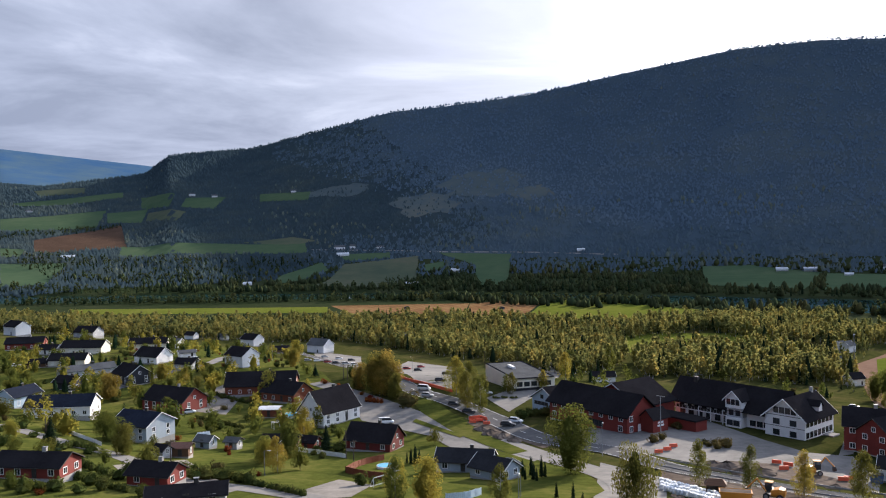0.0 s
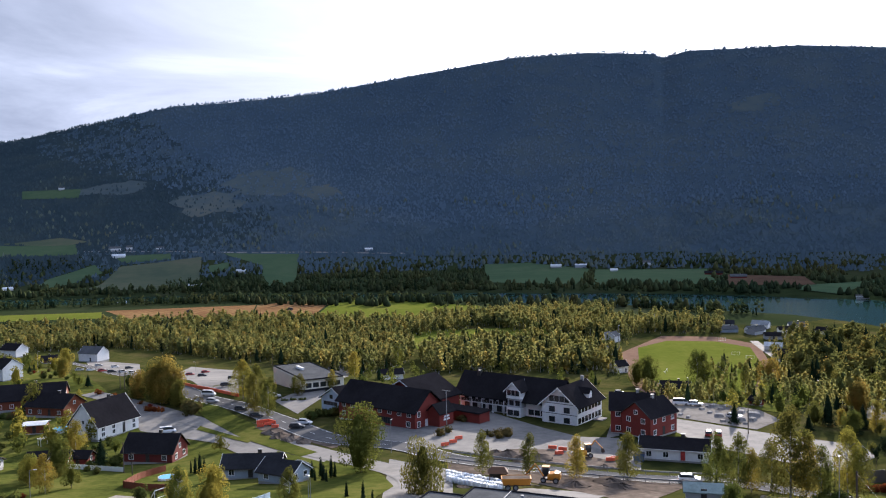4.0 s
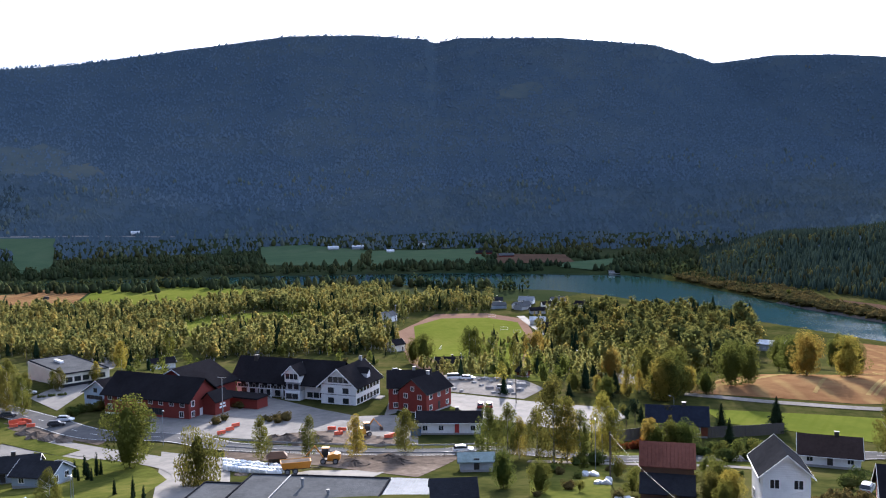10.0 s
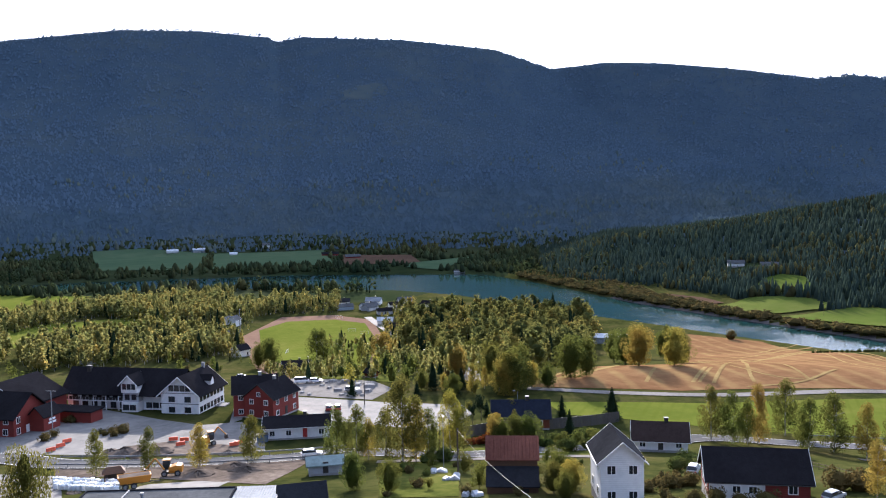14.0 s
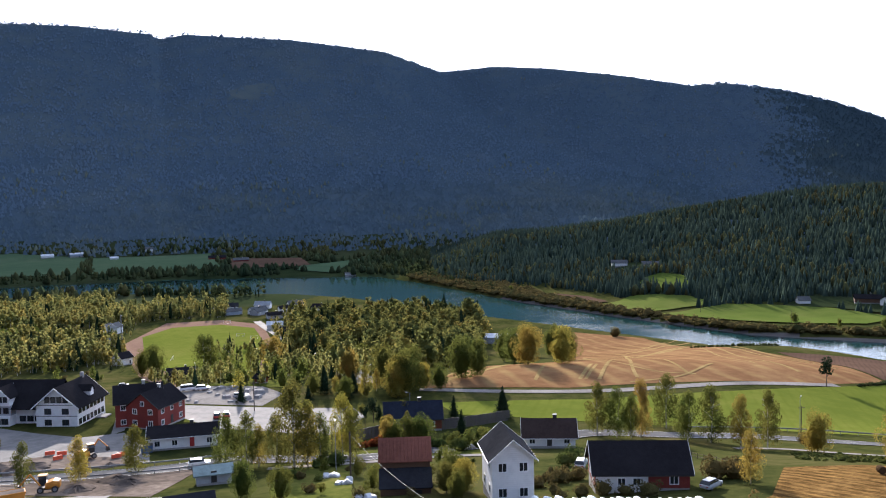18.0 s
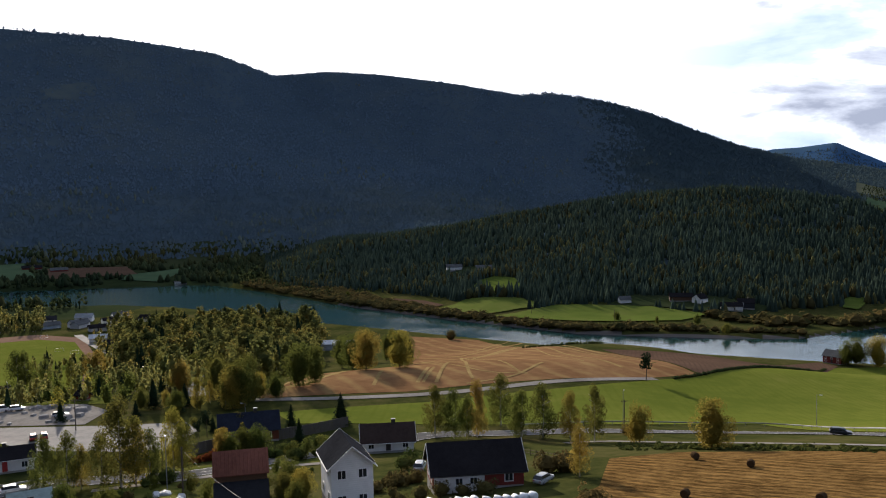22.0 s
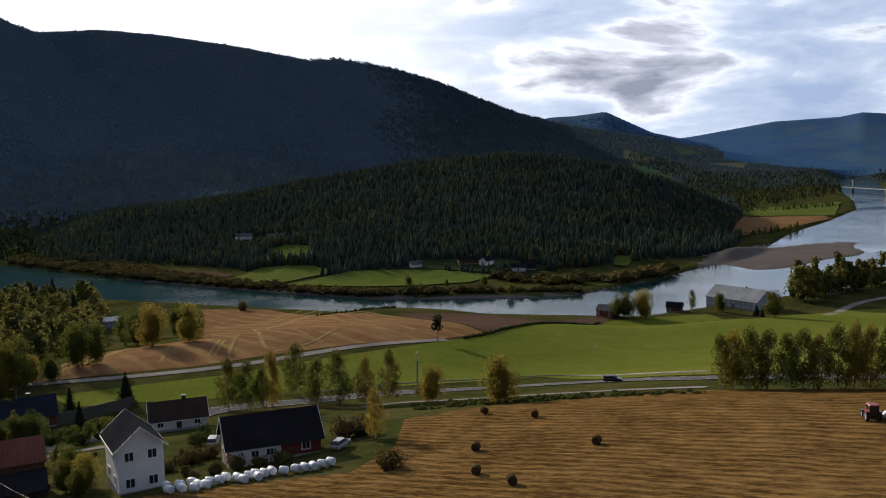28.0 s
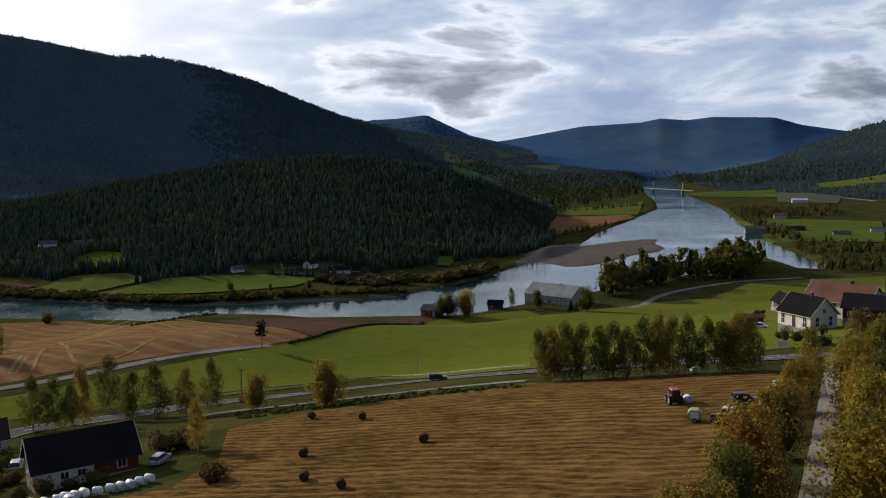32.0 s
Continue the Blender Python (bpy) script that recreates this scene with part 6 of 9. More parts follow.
def leaf_arrays(rng, kind, n, size):
    """Small leaf sprays as plain quads, facing outwards from the crown, round a dense inner mass of twigs and leaves."""
    verts, faces = [], []
    for x, y, z, k in crown_points(rng, kind, n):
        s = size * k * rng.uniform(0.6, 1.3)
        out = Vector((x, y, 0.35 * (z - 0.4))) if kind != "bush" else Vector((x, y, z - 0.1))
        if out.length < 1e-3:
            out = Vector((0, 0, 1))
        w = (out.normalized() + 0.62 * Vector((rng.gauss(0, 1), rng.gauss(0, 1), rng.gauss(0.25, 1)))).normalized()
        u = w.cross(Vector((rng.gauss(0, 1), rng.gauss(0, 1), rng.gauss(0, 1)))).normalized()
        v = w.cross(u)
        if kind in ("spruce",):
            o = Vector((x, y, 0)).normalized() if x or y else Vector((1, 0, 0))
            u = (o + Vector((0, 0, -0.35))).normalized(); v = Vector((-o.y, o.x, rng.uniform(-0.3, 0.3)))
        if kind == "weeping":
            u = Vector((rng.uniform(-0.2, 0.2), rng.uniform(-0.2, 0.2), -1)); v = Vector((rng.gauss(0, 1), rng.gauss(0, 1), 0)).normalized() * 0.5; s *= 1.25
        c = Vector((x, y, z))
        b = len(verts)
        verts += [tuple(c - u * s), tuple(c + v * s * 0.62 - u * s * 0.1), tuple(c + u * s), tuple(c - v * s * 0.55 + u * s * 0.15)]
        faces.append((b, b + 1, b + 2, b + 3))
    if kind in CORES:
        r, z0, zm, z1 = CORES[kind]
        b = len(verts)
        rings = [(z0, 0.55), (zm, 1.0), (0.55 * zm + 0.45 * z1, 0.72), (0.2 * zm + 0.8 * z1, 0.36)]
        for zz, q in rings:
            for m in range(6):
                a = m * math.pi / 3; k = r * q * rng.uniform(0.7, 1.2)
                verts.append((k * math.cos(a), k * math.sin(a), zz + rng.uniform(-0.03, 0.03)))
        verts.append((0, 0, z1))
        for q in range(3):
            for m in range(6):
                faces.append((b + q * 6 + m, b + q * 6 + (m + 1) % 6, b + q * 6 + 6 + (m + 1) % 6, b + q * 6 + 6 + m))
        for m in range(6):
            faces.append((b + 18 + m, b + 18 + (m + 1) % 6, b + 24))
    return verts, faces


TREE_KINDS = {  # crown shape, leaves, leaf count, leaf size (share of the height), bark, look
    "birch": ("birch", "leaf_green", 6200, 0.0145, "birch_bark", "green birch with a pale slender trunk"),
    "birch_gold": ("birch", "leaf_gold", 6200, 0.0145, "birch_bark", "birch turning golden with a pale trunk"),
    "poplar": ("poplar", "leaf_green", 500, 0.024, "bark", "slim green columnar garden tree"),
    "broad": ("broad", "leaf_green", 7200, 0.0155, "bark", "full green broadleaf tree with dense leaves"),
    "broad_gold": ("broad", "leaf_gold", 7200, 0.0155, "bark", "broadleaf tree in autumn gold"),
    "weeping": ("weeping", "leaf_green", 5200, 0.0175, "birch_bark", "weeping birch with hanging twigs"),
    "garden": ("garden", "leaf_green", 1600, 0.028, "bark", "small rounded green garden tree"),
    "bush": ("bush", "leaf_scrub", 560, 0.07, "bark", "low bush with brownish autumn leaves"),
    "hedge_bush": ("bush", "leaf_hedge", 560, 0.07, "bark", "dark green clipped garden bush"),
    "red_bush": ("bush", "leaf_red", 350, 0.085, "bark", "red-leaved ornamental garden bush"),
    "spruce": ("spruce", "needle", 1500, 0.038, "bark", "dark green conical spruce tree"),
    "thuja": ("thuja", "needle", 420, 0.04, "bark", "slim dark evergreen garden tree"),
    "pine": ("pine", "needle", 600, 0.036, "bark", "pine with a bare trunk"),
}
TREE_MESH = {}


def tree_meshes(kind, variant):
    key = (kind, variant)
    if key not in TREE_MESH:
        shape, leaf, n, size, bark, look = TREE_KINDS[kind]
        rng = random.Random(kind + str(variant))
        v, f = leaf_arrays(rng, shape, n, size)
        me = bpy.data.meshes.new("crown"); me.from_pydata(v, [], f); me.materials.append(MAT[leaf])
        bm = bmesh.new()
        top = 0.9 if shape in ("birch", "spruce", "poplar", "thuja", "pine") else 0.6 if shape != "bush" else 0.3
        lean = rng.uniform(-0.02, 0.02)
        ring = [(0, 0, -0.03)] + [(lean * k, lean * k * 0.5 + rng.uniform(-0.006, 0.006), top * k / 5) for k in range(1, 6)]
        for i in range(5):
            r0, r1 = 0.016 * (1 - 0.17 * i), 0.016 * (1 - 0.17 * (i + 1))
            q = [(math.cos(a), math.sin(a)) for a in [k * math.pi / 3 for k in range(6)]]
            hull(bm, [(ring[i][0] + c * r0, ring[i][1] + s * r0, ring[i][2]) for c, s in q], [(ring[i + 1][0] + c * r1, ring[i + 1][1] + s * r1, ring[i + 1][2]) for c, s in q])
        if shape not in ("spruce", "thuja"):
            for i in range(7):
                k = rng.uniform(0.3, 0.85) * top; a = rng.random() * 6.283; reach = rng.uniform(0.1, 0.2)
                rod(bm, (0, 0, k), (reach * math.cos(a), reach * math.sin(a), k + rng.uniform(0.06, 0.18)), 0.005, 4)
        TREE_MESH[key] = (finish(bm, "trunk", [bark]), me)
    return TREE_MESH[key]


tree_count = [0]


def tree(kind, x, y, h, wide=1.0):
    tree_count[0] += 1
    i = tree_count[0]
    trunk, crown = tree_meshes(kind, i % 4)
    rng = random.Random(i)
    look_ = TREE_KINDS[kind][5]
    bushy = kind in ("bush", "hedge_bush", "red_bush")
    w = h * wide * rng.uniform(0.8, 1.2) * (0.86 if kind.startswith("birch") else 1.0)
    m = on_ground(x, y, rng.uniform(0, 360)) @ Matrix.Diagonal((w, w, h, 1))
    ob = new("bush", crown) if bushy else new("tree")
    ob.matrix_basis = m
    tagged(ob, look_, "bush" if bushy else "tree", "bushes" if bushy else "trees")
    if not bushy:
        part("trunk", trunk, None, ob); part("crown", crown, None, ob)
    return ob


ICO = [(0, 0, 1)] + [(0.894 * math.cos(a), 0.894 * math.sin(a), 0.447) for a in [k * 1.2566 for k in range(5)]] + [(0.894 * math.cos(a), 0.894 * math.sin(a), -0.447) for a in [k * 1.2566 + 0.6283 for k in range(5)]] + [(0, 0, -1)]
ICO_FACES = [(0, k + 1, (k + 1) % 5 + 1) for k in range(5)] + [(k + 1, k + 6, (k + 1) % 5 + 1) for k in range(5)] + [((k + 1) % 5 + 1, k + 6, (k + 1) % 5 + 6) for k in range(5)] + [(11, (k + 1) % 5 + 6, k + 6) for k in range(5)]


def lobed_crown(rng, kind, lobes, leaves, size):
    """A full crown of a tree one metre tall: dense leafy masses inside, loose sprays all round them."""
    verts, faces, spots = [], [], []
    for i in range(lobes):
        z = 0.2 + 0.7 * (i + rng.random()) / lobes
        swell = max(0.15, ovate(z))
        w = (0.25 if kind == "broad" else 0.13) * swell * rng.random() ** 0.4
        r = (0.19 if kind == "broad" else 0.125) * (0.5 + 0.6 * swell) * rng.uniform(0.75, 1.15)
        a = i * 2.4 + rng.uniform(-0.6, 0.6)
        spots.append(((w * math.cos(a), w * math.sin(a), z), r))
    for c, r in spots[::2]:
        b = len(verts)
        for p in ICO:
            k = 0.66 * r * rng.uniform(0.72, 1.15)
            verts.append((c[0] * 0.8 + p[0] * k, c[1] * 0.8 + p[1] * k, c[2] + p[2] * k * 1.2))
        faces += [tuple(b + q for q in f) for f in ICO_FACES]
    for i in range(leaves):
        c, r = spots[rng.randrange(lobes)]
        p = Vector((rng.gauss(0, 1), rng.gauss(0, 1), rng.gauss(0.2, 1))).normalized()
        q = Vector(c) + p * r * rng.uniform(0.6, 1.08)
        u = p.cross(Vector((rng.gauss(0, 1), rng.gauss(0, 1), rng.gauss(0, 1)))).normalized()
        v = (p * 0.5 + u.cross(p) * 0.85) * size * rng.uniform(0.6, 1.2)
        u = u * size * rng.uniform(0.6, 1.2)
        b = len(verts)
        verts += [tuple(q - u), tuple(q + v), tuple(q + u), tuple(q - v * 0.8)]
        faces.append((b, b + 1, b + 2, b + 3))
    return verts, faces


def wood(name, outline, tall, spacing):
    """Many trees joined into one mesh, scattered in an outline on the plan."""
    rng = random.Random(name + str(outline[0]))
    scrub, far, head, leafy = "scrub" in name, "far" in name or "riverside_wood" in name, "headland" in name, "broadleaf" in name
    shapes = []
    for i in range(8):
        kind = "bush" if scrub else "spruce" if i > (5 if far or leafy else 6) else "broad" if i in (0, 4) or ((leafy or head or far) and i < 6) else "birch"
        if scrub:
            v, f = leaf_arrays(rng, kind, 26, 0.12)
        elif kind == "spruce":
            v, f = leaf_arrays(rng, kind, 40 if far else 150, 0.12 if far else 0.05)
        elif far:
            v, f = lobed_crown(rng, kind, 4, 18, 0.09)
        else:
            v, f = lobed_crown(rng, kind, 11 if leafy else 9, 330 if leafy else 110, 0.029 if leafy else 0.045)
        n0 = len(v)
        if not scrub and not far:
            v = v + [(0.012, 0, 0), (-0.008, 0.01, 0), (-0.008, -0.01, 0), (0, 0, 0.7)]
            f = f + [(n0, n0 + 1, n0 + 3), (n0 + 1, n0 + 2, n0 + 3), (n0 + 2, n0, n0 + 3)]
        shapes.append((np.array(v), f, kind == "spruce", n0))
    xs, ys = [p[0] for p in outline], [p[1] for p in outline]
    n = int((max(xs) - min(xs)) * (max(ys) - min(ys)) / spacing ** 2)
    px_ = np.array([rng.uniform(min(xs), max(xs)) for _ in range(n)]); py_ = np.array([rng.uniform(min(ys), max(ys)) for _ in range(n)])
    ok = inside(outline, px_, py_) & (river_edge(px_, py_) > 6)
    verts, faces, mats, base = [], [], [], 0
    pz = ground_z(px_, py_)
    for x, y, z in zip(px_[ok], py_[ok], pz[ok]):
        v, f, dark, n0 = shapes[rng.randrange(8)]
        h = rng.uniform(*tall) * rng.choice((0.6, 0.8, 0.95, 1.05, 1.2))
        w = h * rng.uniform(0.75, 1.15) * (1.5 if scrub else 0.72 if dark else 1.15 if leafy else 1.0)
        a = rng.random() * 6.283
        c, s = math.cos(a) * w, math.sin(a) * w
        q = np.stack([v[:, 0] * c - v[:, 1] * s + x, v[:, 0] * s + v[:, 1] * c + y, v[:, 2] * h + z - 0.1], -1)
        verts.append(q)
        faces += [tuple(i + base for i in g) for g in f]
        mats += [1 if dark else 2 if g[0] >= n0 else 0 for g in f]
        base += len(v)
    if not verts:
        return None
    leaf = "leaf_scrub" if scrub and "hedge" not in name else "leaf_hedge" if scrub else "leaf_dark" if far else "leaf_broad" if leafy or head else "leaf_wood"
    ob = mesh_object(name, np.concatenate(verts).tolist(), faces, [MAT[leaf], MAT["needle"], MAT["birch_bark"]])
    ob.data.polygons.foreach_set("material_index", np.array(mats, np.int32))
    words = {"hedge_scrub": "low green scrub along the field edge", "riverside_scrub": "brown-yellow scrub along the river bank"}.get(name, "mixed wood of birches and dark conifers in autumn")
    return tagged(ob, words, "scrub" if scrub else "forest", kind="stuff")


def hedge(points, h, w, leaf="leaf_hedge", look_="dense green garden hedge"):
    """A row of leafy growth along a line on the plan."""
    rng = random.Random(str(points))
    verts, faces = [], []
    for (x0, y0), (x1, y1) in zip(points, points[1:]):
        run = math.hypot(x1 - x0, y1 - y0)
        for k in range(max(1, int(run / (0.55 * w)))):
            f = (k + rng.random()) * 0.55 * w / run
            x, y = x0 + (x1 - x0) * f + rng.uniform(-0.2, 0.2) * w, y0 + (y1 - y0) * f + rng.uniform(-0.2, 0.2) * w
            v, g = leaf_arrays(rng, "bush", 90, 0.11)
            b = len(verts); hh = h * rng.uniform(0.75, 1.25); ww = w * rng.uniform(0.6, 0.85); z = gz(x, y) - 0.1
            verts += [(x + p[0] * ww, y + p[1] * ww, z + p[2] * hh * 1.15) for p in v]
            faces += [tuple(i + b for i in q) for q in g]
    return tagged(mesh_object("hedge", verts, faces, [MAT[leaf]]), look_, "hedge", "hedges")

wood("mixed_wood", [(-459, 888), (-268, 837), (-102, 832), (7, 835), (157, 762), (238, 800), (361, 770), (328, 719), (211, 707), (138, 669), (118, 560), (91, 505), (62, 490), (30, 545), (-12, 600), (-50, 650), (-85, 690), (-150, 665), (-215, 700), (-329, 620)], (8, 13), 4.9)
wood("aspen_wood", [(123, 560), (153, 610), (200, 600), (255, 560), (240, 505), (205, 462), (150, 478), (110, 480)], (10, 15), 4.9)
wood("mixed_wood", [(229, 761), (315, 703), (407, 654), (369, 592), (317, 621), (280, 606), (216, 676)], (8, 14), 5.2)
wood("broadleaf_wood", [(387, 531), (470, 494), (489, 435), (417, 366), (277.1, 253.1), (189.8, 189.7), (182.0, 191.6), (285.4, 324.8), (272.1, 344.8), (313, 430)], (10, 17), 6.0)
wood("riverside_wood", [(21, 1276), (215, 1156), (579, 907), (618, 920), (573, 872), (382, 979), (19, 1180)], (7, 13), 9.0)
wood("riverside_wood", [(-670, 1299), (51, 1199), (49, 1167), (-649, 1259)], (7, 13), 9.0)
wood("riverside_wood", [(-554, 1229), (49, 1154), (46, 1098), (-506, 1158)], (6, 11), 8.0)
wood("riverside_wood", [(401, 954), (571, 844), (467, 682), (402, 731), (376, 895)], (7, 12), 7)
wood("riverside_wood", [(-560, 1118), (0, 1072), (250, 962), (240, 925), (-5, 1032), (-560, 1078)], (6, 11), 6.0)
wood("riverside_scrub", [(712, 712), (684, 583), (612, 443), (578, 343), (560, 256), (604, 119), (599, 102), (545, 252), (563, 375), (596, 512), (650, 697)], (2.5, 6.5), 3.6)
wood("riverside_scrub", [(646, 186), (644, 123), (732, 41), (720, 38), (659, 59), (616, 143)], (4, 9), 6.0)
wood("headland_wood", [(579, -28), (766, -71), (831, -103), (830, -165), (708, -160), (661, -140), (644, -80), (604, -56), (572, -38)], (14, 23), 5.4)
wood("headland_wood", [(1352, -236), (1447, -295), (1424, -436), (1278, -392), (1252, -271), (953, -258), (925, -240), (1225, -235)], (7, 12), 9.0)
wood("headland_wood", [(1115, -53), (1341, -141), (1284, -143), (1082, -52)], (5, 9), 7.0)
wood("headland_wood", [(1155, -239), (880, -222), (877, -314), (824, -295), (773, -214), (894, -211)], (7, 12), 7.5)
wood("headland_wood", [(802, -218), (740, -266), (680, -230), (701, -203)], (6, 11), 7.0)
wood("headland_wood", [(996, 16), (1316, -150), (1252, -143), (1090, -52), (976, 10)], (4, 8), 7.0)
wood("far_wood", [(2579, 328), (2243, 124), (1926, -18), (2378, -38), (2767, 152), (2887, 347)], (7, 13), 14)
wood("far_wood", [(2699, -282), (2424, -478), (2166, -584), (1915, -675), (2120, -746), (3178, -626), (3361, -351)], (8, 14), 22)
wood("far_wood", [(1453, 5), (1633, -161), (1566, -154), (1405, 0)], (5, 9), 10)
wood("riverside_wood", [(761, 854), (769, 798), (646, 560), (620, 523), (644, 604), (693, 758)], (4, 9), 7.0)
wood("far_wood", [(-990, 1929), (-822, 2015), (-760, 2043), (-743, 2015), (-853, 1906), (-955, 1861)], (6, 11), 9)
wood("mixed_wood", [(377, 548), (415, 547), (275.5, 363.6), (245.7, 342.9), (309, 440)], (5, 11), 7)
wood("mixed_wood", [(291, 628), (306, 614), (250, 523), (208, 432), (192, 413), (241, 531)], (5, 10), 8)
wood("mixed_wood", [(213, 419), (166.0, 234.9), (153.6, 217.5), (130.6, 226.8), (181.4, 356.7)], (3, 8), 5.5)
wood("far_wood", [(1068, 157), (1849, -135), (2012, -198), (3227, -317), (2523, 139), (1124, 165)], (8, 14), 16)
wood("far_wood", [(2924, -360), (2227, -439), (2093, -577), (2224, -613), (3250, -400)], (8, 14), 18)
wood("hedge_scrub", [(169.9, 68.0), (163.2, 49.7), (149.5, 5.5), (145.1, 5.3), (149.2, 45.5), (147.0, 57.0)], (0.4, 1.0), 1.3)
wood("mixed_wood", [(278, 475), (355.2, 384.8), (182.8, 197.8), (163.5, 213.4), (254.8, 376.0), (241.3, 390.7)], (5, 12), 8)
wood("far_wood", [(-846, 1647), (-616, 1609), (-377, 1578), (-324, 1392), (-480, 1342), (-606, 1348)], (7, 13), 13)
wood("far_wood", [(-357, 1579), (-236, 1606), (-221, 1575), (-302, 1463), (-324, 1392)], (7, 12), 13)
wood("far_wood", [(-95, 1377), (61, 1509), (47, 1195), (-62, 1203)], (7, 12), 14)
wood("far_wood", [(127, 1500), (430, 1430), (329, 1096), (84, 1177)], (6, 11), 17)
wood("far_wood", [(830, 954), (818, 683), (675, 571), (695, 768)], (7, 13), 12)
tree("broad", 26.0, 180.5, 15.3, 1.1)
tree("weeping", 32.7, 148.6, 11.3)
tree("birch", 49.7, 169.0, 8.9)
tree("birch", 58.5, 165.0, 8.6)
tree("birch_gold", 66.9, 160.6, 8.7)
tree("birch", 77.0, 158.2, 9.6)
tree("birch", 88.8, 144.8, 10.9)
tree("birch", 91.9, 142.3, 11.2)
tree("birch_gold", 95.2, 143.1, 8.3)
tree("birch", 99.5, 143.2, 9.7)
tree("birch", 97.9, 135.1, 16.8)
tree("birch_gold", 100.3, 134.0, 12.8)
tree("birch", 103.0, 133.2, 10.2)
tree("birch_gold", 109.8, 134.9, 13.2)
tree("birch", 113.0, 136.1, 9.9)
tree("broad", 72.9, 114.3, 6.1)
tree("broad", 74.8, 107.1, 5.5)
tree("broad_gold", -25.0, 309.0, 13.8, 0.85)
tree("broad_gold", -18.2, 306.0, 12.2, 0.85)
tree("birch_gold", -23.7, 307.0, 12.2)
tree("broad", -33.6, 320.8, 6.4)
tree("bush", -13.0, 284.2, 5.6)
tree("birch_gold", 3.6, 295.0, 13.2)
tree("birch", 7.8, 290.9, 11.9)
tree("birch", 12.1, 280.0, 9.0)
tree("birch", 22.1, 289.3, 7.2)
tree("garden", -3.2, 228.4, 4.6)
tree("birch", -8.8, 142.9, 8.6)
tree("broad_gold", -3.7, 146.7, 8.4)
tree("birch", 8.4, 138.5, 7.4)
tree("broad_gold", -125.7, 320.8, 10.2)
tree("garden", -79.8, 212.3, 7.3)
tree("broad_gold", -88.9, 513.9, 10.9)
tree("garden", -96.6, 334.0, 6.2)
tree("birch_gold", -102.0, 337.1, 8.8)
tree("poplar", -115.9, 339.0, 11.2)
tree("broad", 166.5, 175.3, 13.6)
tree("broad_gold", 163.7, 175.8, 12.3)
tree("broad_gold", 175.7, 177.8, 8.2)
tree("spruce", 165.4, 139.0, 8.4)
tree("spruce", 153.8, 145.1, 6.7)
tree("pine", 139.5, 159.0, 6.3)
tree("pine", 135.2, 157.3, 5.1)
tree("broad", 206.1, 398.6, 16.6)
tree("broad", 204.3, 408.0, 14.5)
tree("birch", 228.4, 390.3, 19.2)
tree("birch", 230.9, 387.6, 19.2)
tree("birch", 238.5, 383.0, 14.1)
tree("birch", 240.7, 366.8, 14.1)
tree("broad_gold", 261.6, 378.0, 16.8)
tree("spruce", 131.2, 204.9, 5.7)
tree("garden", 132.2, 120.8, 4.3)
tree("garden", 128.8, 121.6, 4.1)
tree("broad", 89.9, 86.6, 4.8)
tree("broad", 87.1, 81.7, 4.8)
tree("garden", 122.4, 97.3, 3.0)
tree("birch_gold", 137.9, 145.3, 4.9)
tree("broad_gold", 131.8, 145.4, 5.2)
tree("broad_gold", 156.1, 193.9, 4.9)
tree("spruce", 153.5, 196.0, 8.3)
tree("spruce", 159.6, 190.4, 6.6)
tree("spruce", 153.1, 186.5, 7.2)
tree("broad", 150.9, 198.0, 6.7)
tree("birch", 165.5, 110.7, 12.1)
tree("birch", 166.2, 105.9, 11.5)
tree("birch_gold", 171.1, 102.6, 13.3)
tree("birch", 167.9, 103.2, 10.0)
tree("birch", 188.0, 105.6, 13.0)
tree("birch", 174.5, 92.7, 11.0)
tree("birch", 175.9, 87.8, 12.3)
tree("birch_gold", 172.4, 79.3, 11.1)
tree("birch", 172.7, 73.7, 12.3)
tree("birch_gold", 114.8, 51.4, 7.5)
tree("bush", 118.9, 55.6, 3.6)
tree("bush", 117.2, 57.8, 3.6)
tree("broad_gold", 172.7, 63.6, 9.0)
tree("broad_gold", 151.2, 42.3, 9.4)
tree("pine", 287.5, 103.2, 9.8)
tree("bush", 192.0, 73.6, 2.8)
tree("bush", 473.3, 302.3, 7.3)
tree("birch", 151.6, 3.2, 9.5)
tree("birch_gold", 150.7, 1.2, 10.1)
tree("birch", 149.3, -1.3, 10.4)
tree("birch", 148.4, -4.2, 9.8)
tree("birch", 147.4, -7.1, 9.3)
tree("birch", 146.3, -9.4, 9.6)
tree("birch_gold", 144.7, -11.6, 8.7)
tree("birch", 144.1, -14.3, 10.1)
tree("birch_gold", 142.9, -16.5, 10.5)
tree("birch_gold", 141.7, -18.6, 9.9)
tree("birch", 141.0, -21.0, 9.7)
tree("birch", 139.6, -23.7, 9.0)
tree("birch", 138.3, -25.9, 8.3)
tree("birch_gold", 137.9, -28.1, 9.7)
tree("birch_gold", 137.1, -29.9, 8.8)
tree("birch_gold", 114.3, -32.3, 8.8)
tree("broad_gold", 105.1, -28.9, 7.5)
tree("birch_gold", 95.9, -25.3, 8.4)
tree("broad_gold", 87.6, -22.0, 8.4)
tree("birch_gold", 80.2, -18.8, 9.0)
tree("broad_gold", 72.7, -15.7, 10.1)
tree("broad", 65.1, -12.9, 9.2)
tree("broad_gold", 59.4, -9.9, 7.7)
tree("birch_gold", 62.4, -7.9, 6.5)
tree("birch_gold", 115.7, -38.9, 10.3)
tree("broad_gold", 104.2, -34.5, 9.5)
tree("birch_gold", 92.2, -31.4, 9.0)
tree("broad_gold", 81.2, -28.0, 10.6)
tree("birch_gold", 72.7, -25.4, 11.4)
